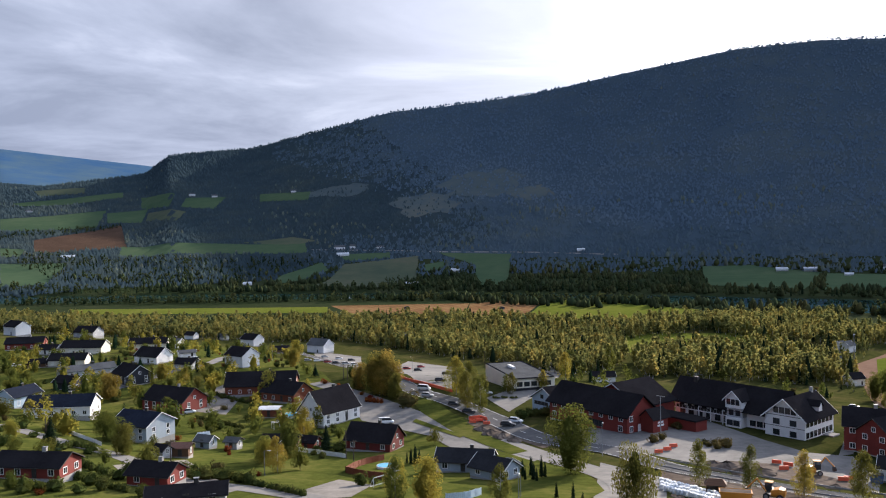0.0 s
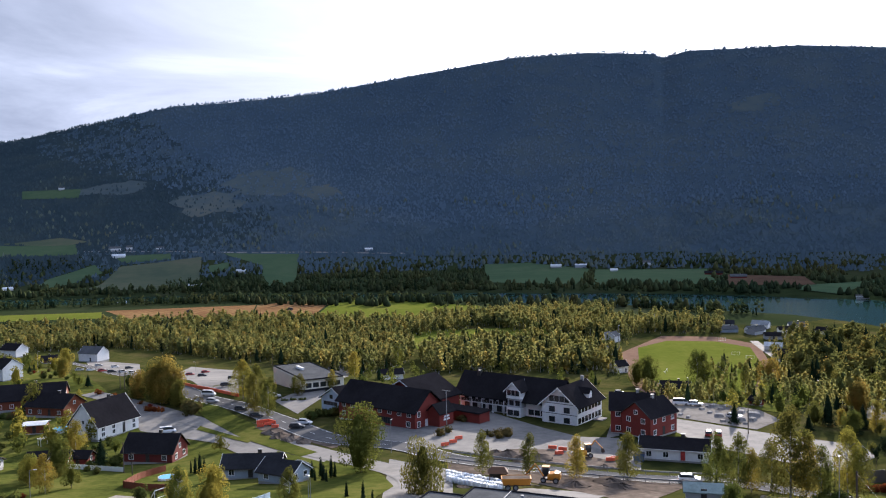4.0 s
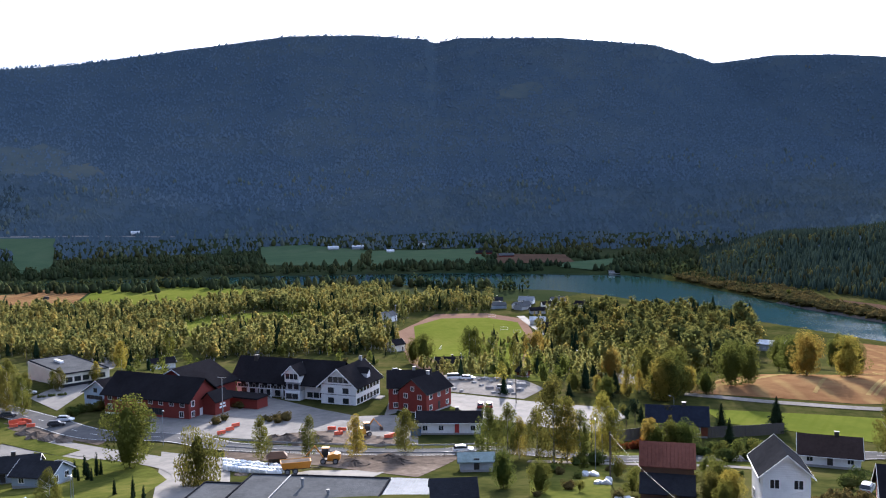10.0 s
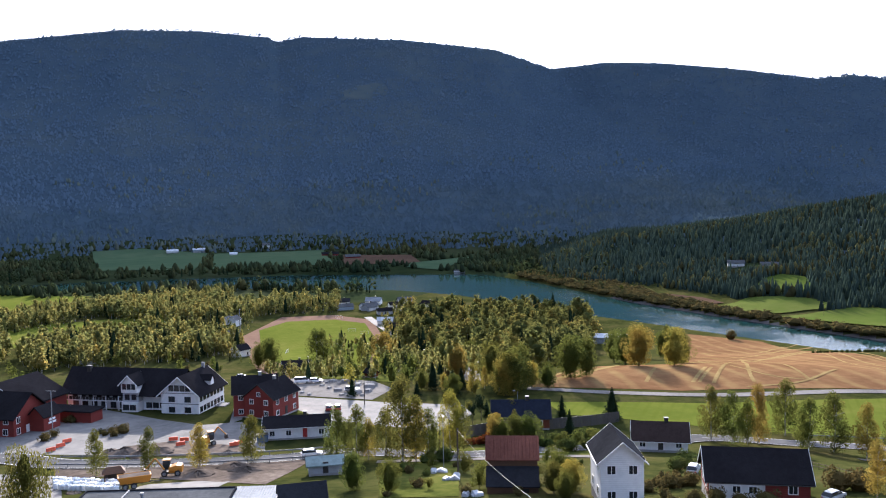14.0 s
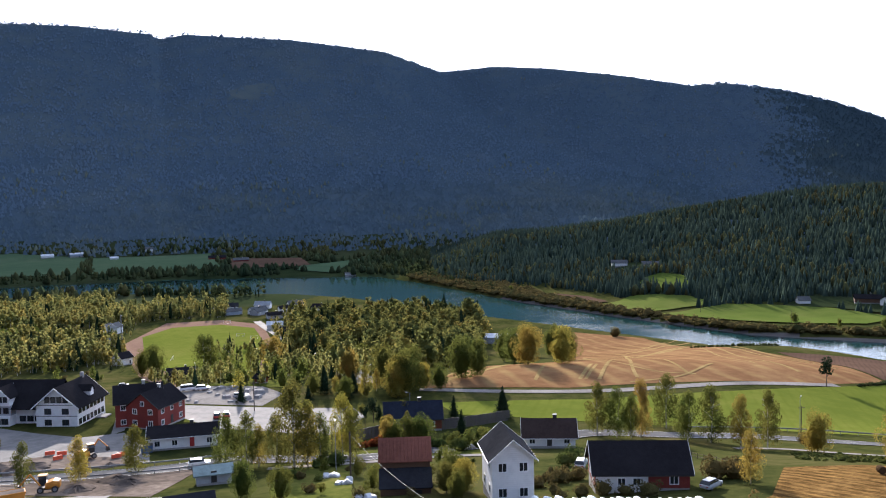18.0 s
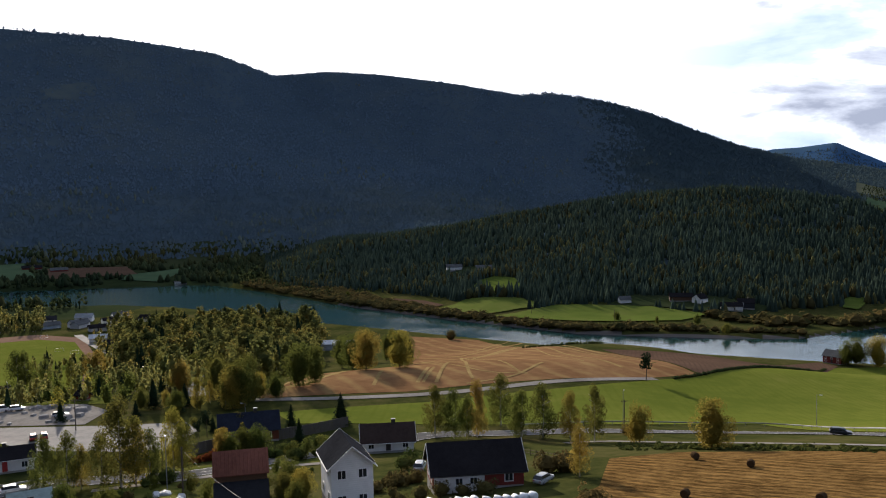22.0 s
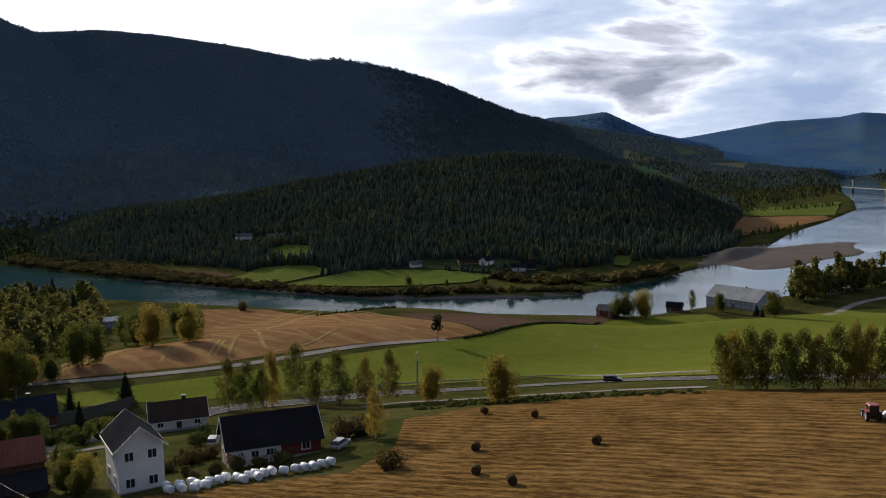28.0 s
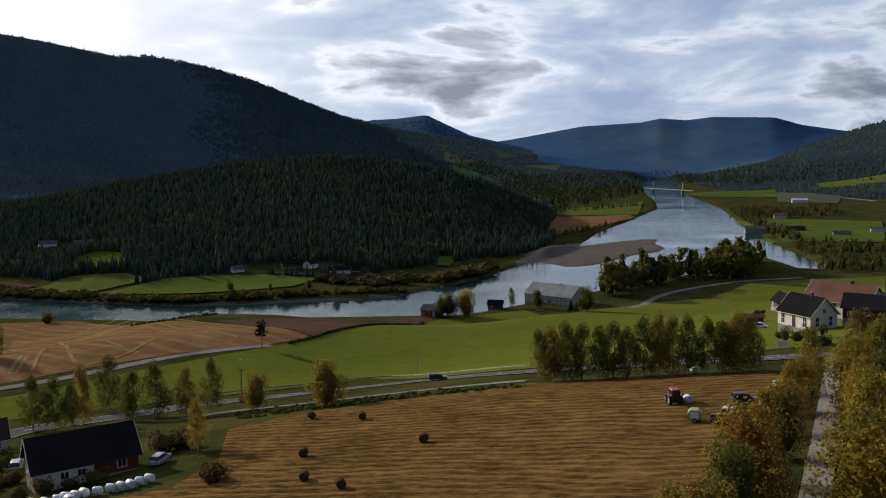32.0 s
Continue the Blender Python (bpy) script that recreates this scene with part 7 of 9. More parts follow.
tree("broad_gold", 63.5, -22.5, 10.8)
tree("birch_gold", 111.6, -40.2, 10.0)
tree("broad", 93.9, -34.4, 9.0)
tree("garden", 180.5, -46.2, 4.3)
tree("garden", 188.9, -55.8, 3.4)
tree("broad_gold", 244.9, -89.0, 4.7)
tree("spruce", 519.4, -8.1, 7.6)
tree("spruce", 506.5, -11.1, 6.7)
tree("broad", 500.0, -16.8, 15.5)
tree("broad", 505.1, 64.2, 15.3)
tree("broad_gold", 505.3, 54.0, 17.7)
tree("birch", 534.9, 28.5, 12.5)
tree("broad", 535.0, 12.7, 11.8)
tree("broad", 501.4, 68.8, 14.2)
tree("broad", 273.3, 318.3, 12.3)
tree("broad", 291.6, 367.1, 12.3)
tree("broad", 353.5, 296.8, 14.3, 0.7)
tree("birch", 341.2, 279.8, 13.6)
tree("broad", 350.0, 275.6, 17.7, 0.62)
tree("broad", 358.3, 269.3, 14.5, 0.62)
tree("birch", 362.0, 267.9, 16.3)
tree("birch", 366.5, 265.1, 12.2)
tree("birch", 100.2, 521.5, 14.8)
tree("birch_gold", 28.5, 473.3, 6.2)
tree("birch_gold", 46.3, 523.8, 8.1)
tree("birch_gold", 61.6, 439.6, 13.9)
tree("birch", 20.6, 292.4, 6.2)
tree("birch", 6.3, 267.9, 12.7)
tree("birch", 10.4, 263.7, 11.1)
tree("garden", -64.8, 315.1, 11.5)
tree("birch_gold", 33.2, 294.4, 6.8)
tree("birch_gold", 67.7, 486.4, 12.8)
tree("broad", 140.9, 149.4, 6.8)
tree("broad", 576.8, 151.8, 7.9)
tree("broad", 626.6, 514.3, 6.9)
tree("broad", 596.0, 236.1, 7.5)
tree("broad", 588.4, 203.3, 6.0)
tree("broad", 602.0, 178.9, 8.0)
tree("garden", 130.7, 125.3, 1.7)
tree("garden", 153.9, 111.6, 3.7)
tree("garden", 133.4, 116.5, 4.7)
tree("bush", 97.4, 41.9, 3.1)
tree("broad", 346.0, 278.5, 16.5, 0.75)
tree("broad", 362.5, 267.0, 15.0, 0.7)
tree("broad", 313.1, 261.7, 15.8)
tree("broad", 294.1, 239.7, 17.1)
tree("broad_gold", 234.6, 185.3, 15.3)
tree("broad_gold", 243.8, 177.4, 13.8)
tree("broad", 312.5, 223.3, 13.6)
tree("broad", 179.4, 174.8, 8.3)
tree("broad", 201.9, 179.8, 12.0)
tree("broad", 195.5, 180.8, 14.2)
tree("broad", 173.0, 179.7, 14.0)
tree("broad", 176.6, 195.9, 12.6)
tree("broad_gold", 172.0, 206.6, 10.4)
tree("broad", 256.5, 320.6, 14.8)
tree("broad", -104.1, 236.4, 5.0)
tree("garden", -107.3, 237.3, 3.6)
tree("broad", -77.7, 205.6, 7.7)
tree("garden", -80.7, 208.3, 5.8)
tree("broad_gold", -124.2, 317.6, 10.7)
tree("broad_gold", -117.4, 354.6, 7.9)
tree("broad", -96.8, 354.6, 6.5)
tree("garden", -98.8, 351.4, 6.0)
tree("broad", -79.9, 156.4, 3.7)
tree("garden", -76.3, 155.3, 2.7)
tree("garden", -73.3, 154.4, 2.6)
tree("garden", -133.1, 257.0, 6.8)
tree("broad", -168.6, 344.1, 7.9)
tree("garden", -166.0, 329.7, 6.9)
tree("garden", -94.2, 291.6, 6.7)
tree("broad", -184.5, 446.8, 8.8)
tree("broad_gold", -68.6, 388.3, 9.0)
tree("garden", -44.8, 277.3, 4.5)
tree("garden", -58.3, 263.2, 5.2)
tree("garden", -34.1, 245.0, 3.3)
tree("garden", -30.5, 242.4, 4.3)
tree("broad_gold", -9.5, 154.4, 7.2)
tree("broad", 77.9, 533.5, 10.6)
tree("broad_gold", -31.4, 320.0, 10.6)
tree("broad", -26.6, 312.3, 14.0)
tree("broad_gold", -22.5, 306.5, 16.2)
tree("broad", -17.5, 296.7, 9.4)
tree("broad", 94.6, 89.7, 6.2)
tree("broad_gold", 91.4, 84.4, 5.4)
tree("broad", 125.4, 136.1, 6.1)
tree("broad", 126.6, 132.9, 6.7)
tree("broad", 128.0, 130.1, 7.5)
tree("broad_gold", 124.8, 138.0, 5.9)
tree("pine", 130.9, 156.3, 5.4)
tree("spruce", 139.8, 129.6, 7.0)


# ---- vehicles and small things ----
def paint(name, c, rough=0.35, metal=0.0):
    MAT[name] = material(name, [tuple(v * 0.92 for v in c), c], 2.0, rough, bump=0, metal=metal, spec=0.5)


for nm, c in (("white", (0.7, 0.71, 0.72)), ("black", (0.02, 0.021, 0.024)), ("silver", (0.38, 0.39, 0.4)), ("red", (0.3, 0.025, 0.02)), ("blue", (0.03, 0.05, 0.1))):
    paint("car_" + nm, c, 0.3)
paint("tyre", (0.015, 0.015, 0.016), 0.85); paint("works_yellow", (0.5, 0.2, 0.015), 0.5); paint("signal_orange", (0.6, 0.085, 0.03), 0.55)
paint("wrap_white", (0.7, 0.74, 0.78), 0.4); paint("baler_green", (0.3, 0.36, 0.22), 0.5); paint("lamp_red", (0.3, 0.01, 0.01), 0.3); paint("lamp_glass", (0.6, 0.6, 0.58), 0.15)
paint("tarp", (0.5, 0.52, 0.55), 0.6); paint("pool_blue", (0.12, 0.42, 0.6), 0.2); paint("container_blue", (0.04, 0.09, 0.2), 0.5)
MAT["straw"] = material("straw", [(0.05, 0.032, 0.018), (0.09, 0.06, 0.032)], 4.0, 0.95, bump=0.6)
MAT["poly"] = material("poly_sheet", [(0.4, 0.45, 0.46), (0.55, 0.6, 0.6)], 0.5, 0.25, bump=0)


def wheel_mesh(r, w):
    key = ("wheel", r, w)
    if key not in SHARED:
        bm = bmesh.new()
        prof = [(r * 0.62, -w / 2), (r * 0.93, -w / 2), (r, -w * 0.32), (r, w * 0.32), (r * 0.93, w / 2), (r * 0.62, w / 2)]
        n = 14
        rings = [[bm.verts.new((q * math.cos(2 * math.pi * k / n), y, q * math.sin(2 * math.pi * k / n))) for q, y in prof] for k in range(n)]
        for k in range(n):
            for i in range(len(prof)):
                bm.faces.new((rings[k][i], rings[(k + 1) % n][i], rings[(k + 1) % n][(i + 1) % 6], rings[k][(i + 1) % 6]))
        SHARED[key] = finish(bm, "tyre", ["tyre"])
        bm = bmesh.new()
        hull(bm, [(q[0] * r * 0.64, -w * 0.36, q[1] * r * 0.64) for q in [(math.cos(2 * math.pi * k / 10), math.sin(2 * math.pi * k / 10)) for k in range(10)]],
             [(q[0] * r * 0.64, w * 0.36, q[1] * r * 0.64) for q in [(math.cos(2 * math.pi * k / 10), math.sin(2 * math.pi * k / 10)) for k in range(10)]])
        SHARED[key + ("rim",)] = finish(bm, "rim", ["metal"])
    return SHARED[key], SHARED[key + ("rim",)]


def wheels(ob, places, r, w, rim=None):
    a, b = wheel_mesh(r, w)
    for x, y in places:
        q = part("tyre", a, None, ob, at=pose(x, y, r))
        part("rim", b, None, q)


def loft(bm, sections, mat=0):
    """A body through rounded cross-sections: x, half width, low z, high z, half width on top."""
    rows = []
    for x, w, z0, z1, wt in sections:
        rows.append([bm.verts.new(p) for p in ((x, -w * 0.9, z0), (x, -w, z0 + (z1 - z0) * 0.3), (x, -w, z0 + (z1 - z0) * 0.65), (x, -wt, z1), (x, wt, z1), (x, w, z0 + (z1 - z0) * 0.65), (x, w, z0 + (z1 - z0) * 0.3), (x, w * 0.9, z0))])
    for a, b in zip(rows, rows[1:]):
        for i in range(8):
            bm.faces.new((a[i], a[(i + 1) % 8], b[(i + 1) % 8], b[i])).material_index = mat
    bm.faces.new(rows[0]).material_index = mat
    bm.faces.new(rows[-1][::-1]).material_index = mat


CAR_SHAPES = {  # length, body height, roof height
    "car": (4.4, 0.92, 1.46), "suv": (4.6, 1.05, 1.72), "van": (4.9, 1.15, 1.95)}


def car(x, y, turn, colour, shape="car", size=1.0):
    L, hb, hr = CAR_SHAPES[shape]
    words = {"car": "passenger car", "suv": "tall estate car", "van": "van"}[shape]
    ob = thing("van" if shape == "van" else "car", on_ground(x, y, turn, 0.26) @ Matrix.Scale(size, 4), colour + " " + words + " standing on asphalt", "van" if shape == "van" else "car", "cars")
    key = ("car", shape, colour)
    if key not in SHARED:
        l = L / 2
        bm = bmesh.new()
        loft(bm, [(-l, 0.7, 0.4, hb * 0.86, 0.62), (-l + 0.12, 0.84, 0.26, hb * 0.95, 0.76), (-l * 0.5, 0.9, 0.22, hb, 0.82), (l * 0.35, 0.9, 0.22, hb, 0.82), (l - 0.25, 0.84, 0.26, hb * 0.8, 0.72), (l, 0.68, 0.36, hb * 0.66, 0.58)])
        SHARED[key] = finish(bm, "body", ["car_" + colour])
        bm = bmesh.new()
        f = l * 0.42 if shape != "van" else l * 0.72
        loft(bm, [(-l + 0.14, 0.8, hb - 0.06, hb + 0.02, 0.76), (-l + (0.5 if shape == "car" else 0.3), 0.8, hb - 0.06, hr - 0.05, 0.6), (-0.2, 0.8, hb - 0.06, hr - 0.02, 0.62), (f - 0.55, 0.8, hb - 0.06, hr - 0.08, 0.6), (f + 0.15, 0.8, hb - 0.06, hb + 0.02, 0.72)])
        SHARED[key + ("cabin",)] = finish(bm, "cabin_glass", ["glass"])
        bm = bmesh.new()
        loft(bm, [(-l + (0.48 if shape == "car" else 0.28), 0.6, hr - 0.06, hr - 0.01, 0.56), (-0.2, 0.63, hr - 0.05, hr + 0.02, 0.58), (f - 0.5, 0.61, hr - 0.1, hr - 0.04, 0.56)])
        SHARED[key + ("roof",)] = finish(bm, "roof", ["car_" + colour])
        for nm, xx, mt in (("headlight", l - 0.1, "lamp_glass"), ("tail_light", -l + 0.02, "lamp_red")):
            bm = bmesh.new(); box(bm, xx - 0.06, xx + 0.06, -0.15, 0.15, 0, 0.14); SHARED[key + (nm,)] = finish(bm, nm, [mt])
    part("body", SHARED[key], None, ob)
    part("cabin_glass", SHARED[key + ("cabin",)], None, ob)
    part("roof", SHARED[key + ("roof",)], None, ob)
    for s in (-1, 1):
        part("headlight", SHARED[key + ("headlight",)], None, ob, at=pose(0, s * 0.52, hb * 0.6))
        part("tail_light", SHARED[key + ("tail_light",)], None, ob, at=pose(0, s * 0.56, hb * 0.66))
    wheels(ob, [(s * L * 0.3, q * 0.78) for s in (-1, 1) for q in (-1, 1)], 0.32, 0.22)
    return ob


def roll_mesh(key, r, w, mat):
    if key not in SHARED:
        bm = bmesh.new()
        prof = [(0, -w / 2), (r * 0.8, -w / 2), (r * 0.95, -w * 0.46), (r, -w * 0.36), (r * 1.02, 0), (r, w * 0.36), (r * 0.95, w * 0.46), (r * 0.8, w / 2), (0, w / 2)]
        n, rows = 18, []
        rng = random.Random(key)
        for k in range(n):
            a = 2 * math.pi * k / n
            q = 1 + rng.uniform(-0.025, 0.025)
            rows.append([bm.verts.new((p * q * math.cos(a), y, p * q * math.sin(a) + r)) for p, y in prof[1:-1]])
        for k in range(n):
            for i in range(len(prof) - 3):
                bm.faces.new((rows[k][i], rows[(k + 1) % n][i], rows[(k + 1) % n][i + 1], rows[k][i + 1])).smooth = True
        bm.faces.new([q[0] for q in rows]); bm.faces.new([q[-1] for q in rows[::-1]])
        SHARED[key] = finish(bm, "bale", [mat])
    return SHARED[key]


def wrapped_bale(x, y, turn):
    ob = new("wrapped_bale", roll_mesh("wrapped", 0.54, 1.05, "wrap_white"))
    ob.matrix_basis = on_ground(x, y, turn, 0.08)
    tagged(ob, "round bale wrapped in white plastic film", "bale", "wrapped bales")


def straw_bale(x, y, turn):
    ob = new("straw_bale", roll_mesh("straw", 0.56, 1.1, "straw"))
    ob.matrix_basis = on_ground(x, y, turn, 0.08)
    tagged(ob, "dark brown round hay bale on the mown field", "bale", "hay bales")


def tractor(x, y, turn, colour):
    ob = thing("tractor", on_ground(x, y, turn, 0.1) @ Matrix.Scale(0.78, 4), colour + " farm tractor with a glazed cab", "tractor", "tractors")
    bm = bmesh.new(); loft(bm, [(0.2, 0.42, 0.75, 1.6, 0.36), (1.2, 0.4, 0.75, 1.55, 0.34), (2.1, 0.34, 0.8, 1.4, 0.26)]); part("bonnet", bm, "car_" + colour, ob)
    bm = bmesh.new(); box(bm, -1.5, 1.9, -0.35, 0.35, 0.55, 0.9); part("chassis", bm, "dark_trim", ob)
    bm = bmesh.new(); loft(bm, [(-1.35, 0.72, 1.0, 2.6, 0.66), (0.25, 0.7, 1.0, 2.6, 0.6)]); part("cab_glass", bm, "glass", ob)
    bm = bmesh.new(); hull(bm, [(-1.5, -0.8, 2.6), (0.4, -0.75, 2.6), (0.4, 0.75, 2.6), (-1.5, 0.8, 2.6)], [(-1.35, -0.68, 2.78), (0.2, -0.65, 2.78), (0.2, 0.65, 2.78), (-1.35, 0.68, 2.78)])
    part("cab_roof", bm, "car_" + ("white" if colour == "black" else colour), ob)
    for sx, sy in ((-1.36, -0.68), (-1.36, 0.68), (0.26, -0.66), (0.26, 0.66)):
        bm = bmesh.new(); box(bm, sx - 0.05, sx + 0.05, sy - 0.05, sy + 0.05, 1.0, 2.62); part("cab_post", bm, "dark_trim", ob)
    for s in (-1, 1):
        bm = bmesh.new(); box(bm, -1.5, 0.0, s * 0.95 - 0.27, s * 0.95 + 0.27, 1.62, 1.72); part("mudguard", bm, "car_" + colour, ob)
    bm = bmesh.new(); rod(bm, (1.0, 0.3, 1.5), (1.0, 0.3, 2.5), 0.05); part("exhaust", bm, "dark_trim", ob)
    wheels(ob, [(-0.8, -0.95), (-0.8, 0.95)], 0.82, 0.5); wheels(ob, [(1.5, -0.85), (1.5, 0.85)], 0.58, 0.38)
    if colour == "red":
        for s in (-1, 1):
            bm = bmesh.new(); rod(bm, (0.6, s * 0.5, 1.3), (3.2, s * 0.45, 0.9), 0.08); part("loader_arm", bm, "dark_trim", ob)


def baler(x, y, turn):
    ob = thing("round_baler", on_ground(x, y, turn, 0.1) @ Matrix.Scale(0.64, 4), "pale green and white round baler behind a tractor", "baler")
    bm = bmesh.new(); loft(bm, [(-1.5, 1.0, 0.9, 2.0, 0.9), (-0.8, 1.15, 0.5, 2.5, 1.1), (0.5, 1.15, 0.5, 2.5, 1.1), (1.1, 1.0, 0.8, 1.9, 0.9)]); part("body", bm, "baler_green", ob)
    for s in (-1, 1):
        bm = bmesh.new(); box(bm, -1.0, 0.6, s * 1.17 - 0.03, s * 1.17 + 0.03, 0.9, 2.2); part("side_panel", bm, "trim", ob)
    bm = bmesh.new(); rod(bm, (1.0, 0, 0.8), (2.9, 0, 0.6), 0.08); part("drawbar", bm, "dark_trim", ob)
    wheels(ob, [(-0.2, -1.3), (-0.2, 1.3)], 0.5, 0.4)


def dump_trailer(x, y, turn):
    ob = thing("dump_trailer", on_ground(x, y, turn, 0.26), "orange-yellow tipping trailer on twin axles", "trailer")
    bm = bmesh.new()
    hull(bm, [(-2.4, -0.95, 1.0), (2.4, -0.95, 1.0), (2.4, 0.95, 1.0), (-2.4, 0.95, 1.0)], [(-2.8, -1.2, 2.2), (2.7, -1.2, 2.2), (2.7, 1.2, 2.2), (-2.8, 1.2, 2.2)]); part("skip", bm, "works_yellow", ob)
    bm = bmesh.new(); box(bm, -2.6, 2.5, -1.05, 1.05, 2.12, 2.21); part("load", bm, "dirt", ob)
    for s in (-1, 1):
        bm = bmesh.new(); rod(bm, (-2.85, s * 1.2, 2.2), (2.75, s * 1.2, 2.2), 0.08); part("rim_bar", bm, "works_yellow", ob)
    bm = bmesh.new(); box(bm, -2.4, 2.6, -0.4, 0.4, 0.7, 1.0); rod(bm, (2.6, 0, 0.8), (4.2, 0, 0.6), 0.09); part("chassis", bm, "dark_trim", ob)
    wheels(ob, [(sx, sy) for sx in (-1.6, -0.2) for sy in (-0.95, 0.95)], 0.55, 0.4)


def wheel_loader(x, y, turn):
    ob = thing("excavator", on_ground(x, y, turn, 0.2), "yellow wheeled excavator with a dark cab", "excavator", "excavators")
    bm = bmesh.new(); loft(bm, [(-2.0, 0.9, 0.8, 1.9, 0.8), (-1.0, 1.1, 0.7, 2.1, 1.0), (0.4, 1.1, 0.7, 1.7, 1.0)]); part("engine_body", bm, "works_yellow", ob)
    bm = bmesh.new(); loft(bm, [(0.2, 0.7, 1.3, 3.0, 0.62), (1.5, 0.68, 1.3, 2.9, 0.55)]); part("cab", bm, "glass", ob)
    bm = bmesh.new(); box(bm, 0.1, 1.6, -0.7, 0.7, 2.98, 3.1); part("cab_roof", bm, "works_yellow", ob)
    bm = bmesh.new(); rod(bm, (1.2, 0.8, 1.4), (2.8, 0.8, 3.6), 0.17); part("boom", bm, "works_yellow", ob)
    bm = bmesh.new(); rod(bm, (2.8, 0.8, 3.6), (4.6, 0.8, 1.6), 0.13); part("stick", bm, "works_yellow", ob)
    bm = bmesh.new(); hull(bm, [(4.3, 0.3, 0.7), (5.0, 0.3, 0.8), (5.0, 1.3, 0.8), (4.3, 1.3, 0.7)], [(4.4, 0.3, 1.6), (4.8, 0.3, 1.7), (4.8, 1.3, 1.7), (4.4, 1.3, 1.6)]); part("bucket", bm, "dark_trim", ob)
    bm = bmesh.new(); box(bm, -1.7, 1.6, -0.8, 0.8, 0.5, 0.85); part("chassis", bm, "dark_trim", ob)
    wheels(ob, [(sx, sy) for sx in (-1.2, 1.2) for sy in (-1.0, 1.0)], 0.58, 0.45)


def big_bag(x, y, turn):
    if "bag" not in SHARED:
        bm = bmesh.new(); loft(bm, [(-0.46, 0.36, 0, 0.78, 0.34), (-0.4, 0.46, 0, 0.92, 0.4), (0.0, 0.5, 0, 1.0, 0.42), (0.4, 0.46, 0, 0.92, 0.4), (0.46, 0.36, 0, 0.78, 0.34)]); SHARED["bag"] = finish(bm, "bag", ["wrap_white"])
        bm = bmesh.new(); rod(bm, (-0.3, -0.3, 0.9), (0.3, 0.3, 1.12), 0.03); SHARED["strap"] = finish(bm, "strap", ["container_blue"])
    ob = new("big_bag", SHARED["bag"]); ob.matrix_basis = on_ground(x, y, turn, 0.2)
    tagged(ob, "white woven bulk bag standing on asphalt", "bag", "bulk bags")
    part("strap", SHARED["strap"], None, ob, "dark lifting strap")


def barrier(x, y, turn):
    if "barrier" not in SHARED:
        bm = bmesh.new(); hull(bm, [(-1.0, -0.28, 0), (1.0, -0.28, 0), (1.0, 0.28, 0), (-1.0, 0.28, 0)], [(-1.0, -0.12, 0.8), (1.0, -0.12, 0.8), (1.0, 0.12, 0.8), (-1.0, 0.12, 0.8)])
        SHARED["barrier"] = finish(bm, "road_barrier", ["signal_orange"])
    ob = new("road_barrier", SHARED["barrier"]); ob.matrix_basis = on_ground(x, y, turn, 0.2)
    tagged(ob, "bright orange plastic road works barrier", "barrier", "road barriers")


def mound(x, y, r, h):
    rng = random.Random(int(x * 10))
    bm = bmesh.new()
    n, rows = 18, []
    for q in (0.0, 0.3, 0.6, 0.85, 1.0):
        rows.append([bm.verts.new((r * q * math.cos(2 * math.pi * k / n) * rng.uniform(0.8, 1.2), 0.7 * r * q * math.sin(2 * math.pi * k / n) * rng.uniform(0.8, 1.2), h * (1 - q) ** 0.8 * rng.uniform(0.7, 1.15) if q < 1 else -0.2)) for k in range(n)])
    for a, b in zip(rows, rows[1:]):
        for k in range(n):
            bm.faces.new((a[k], b[k], b[(k + 1) % n], a[(k + 1) % n]))
    ob = new("mound", finish(bm, "mound", ["dirt"])); ob.matrix_basis = on_ground(x, y, rng.uniform(0, 180), 0.1)
    tagged(ob, "heap of dug dark earth and stones", "earth heap", "earth heaps")


def shelter(x, y, turn):
    ob = thing("shelter", on_ground(x, y, turn, 0.1), "small brown timber shelter with a hipped roof", "shelter")
    bm = bmesh.new(); hull(bm, [(-2, -1.4, 2.2), (2, -1.4, 2.2), (2, 1.4, 2.2), (-2, 1.4, 2.2)], [(-1.2, -0.1, 3.2), (1.2, -0.1, 3.2), (1.2, 0.1, 3.2), (-1.2, 0.1, 3.2)]); part("roof", bm, "wall_brown", ob)
    for sx in (-1.6, 1.6):
        for sy in (-1.0, 1.0):
            bm = bmesh.new(); box(bm, sx - 0.08, sx + 0.08, sy - 0.08, sy + 0.08, -0.1, 2.25); part("post", bm, "wall_brown", ob)
    bm = bmesh.new(); box(bm, -1.6, 1.6, 0.95, 1.03, 0.2, 1.8); part("notice_board", bm, "dark_trim", ob)


def street_lamp(x, y, h):
    ob = thing("street_lamp", on_ground(x, y, (x * 37) % 360), "slim galvanised street lamp", "street lamp", "street lamps")
    bm = bmesh.new(); tube(bm, 0, 0, -0.3, h - 0.1, 0.09, 0.05, 7); part("pole", bm, "metal", ob)
    bm = bmesh.new(); rod(bm, (0, 0, h - 0.15), (0.9, 0, h), 0.035); part("arm", bm, "metal", ob)
    bm = bmesh.new(); loft(bm, [(0.75, 0.1, h - 0.06, h + 0.06, 0.07), (1.1, 0.16, h - 0.08, h + 0.08, 0.1), (1.45, 0.1, h - 0.05, h + 0.05, 0.07)]); part("lamp_head", bm, "lamp_glass", ob)


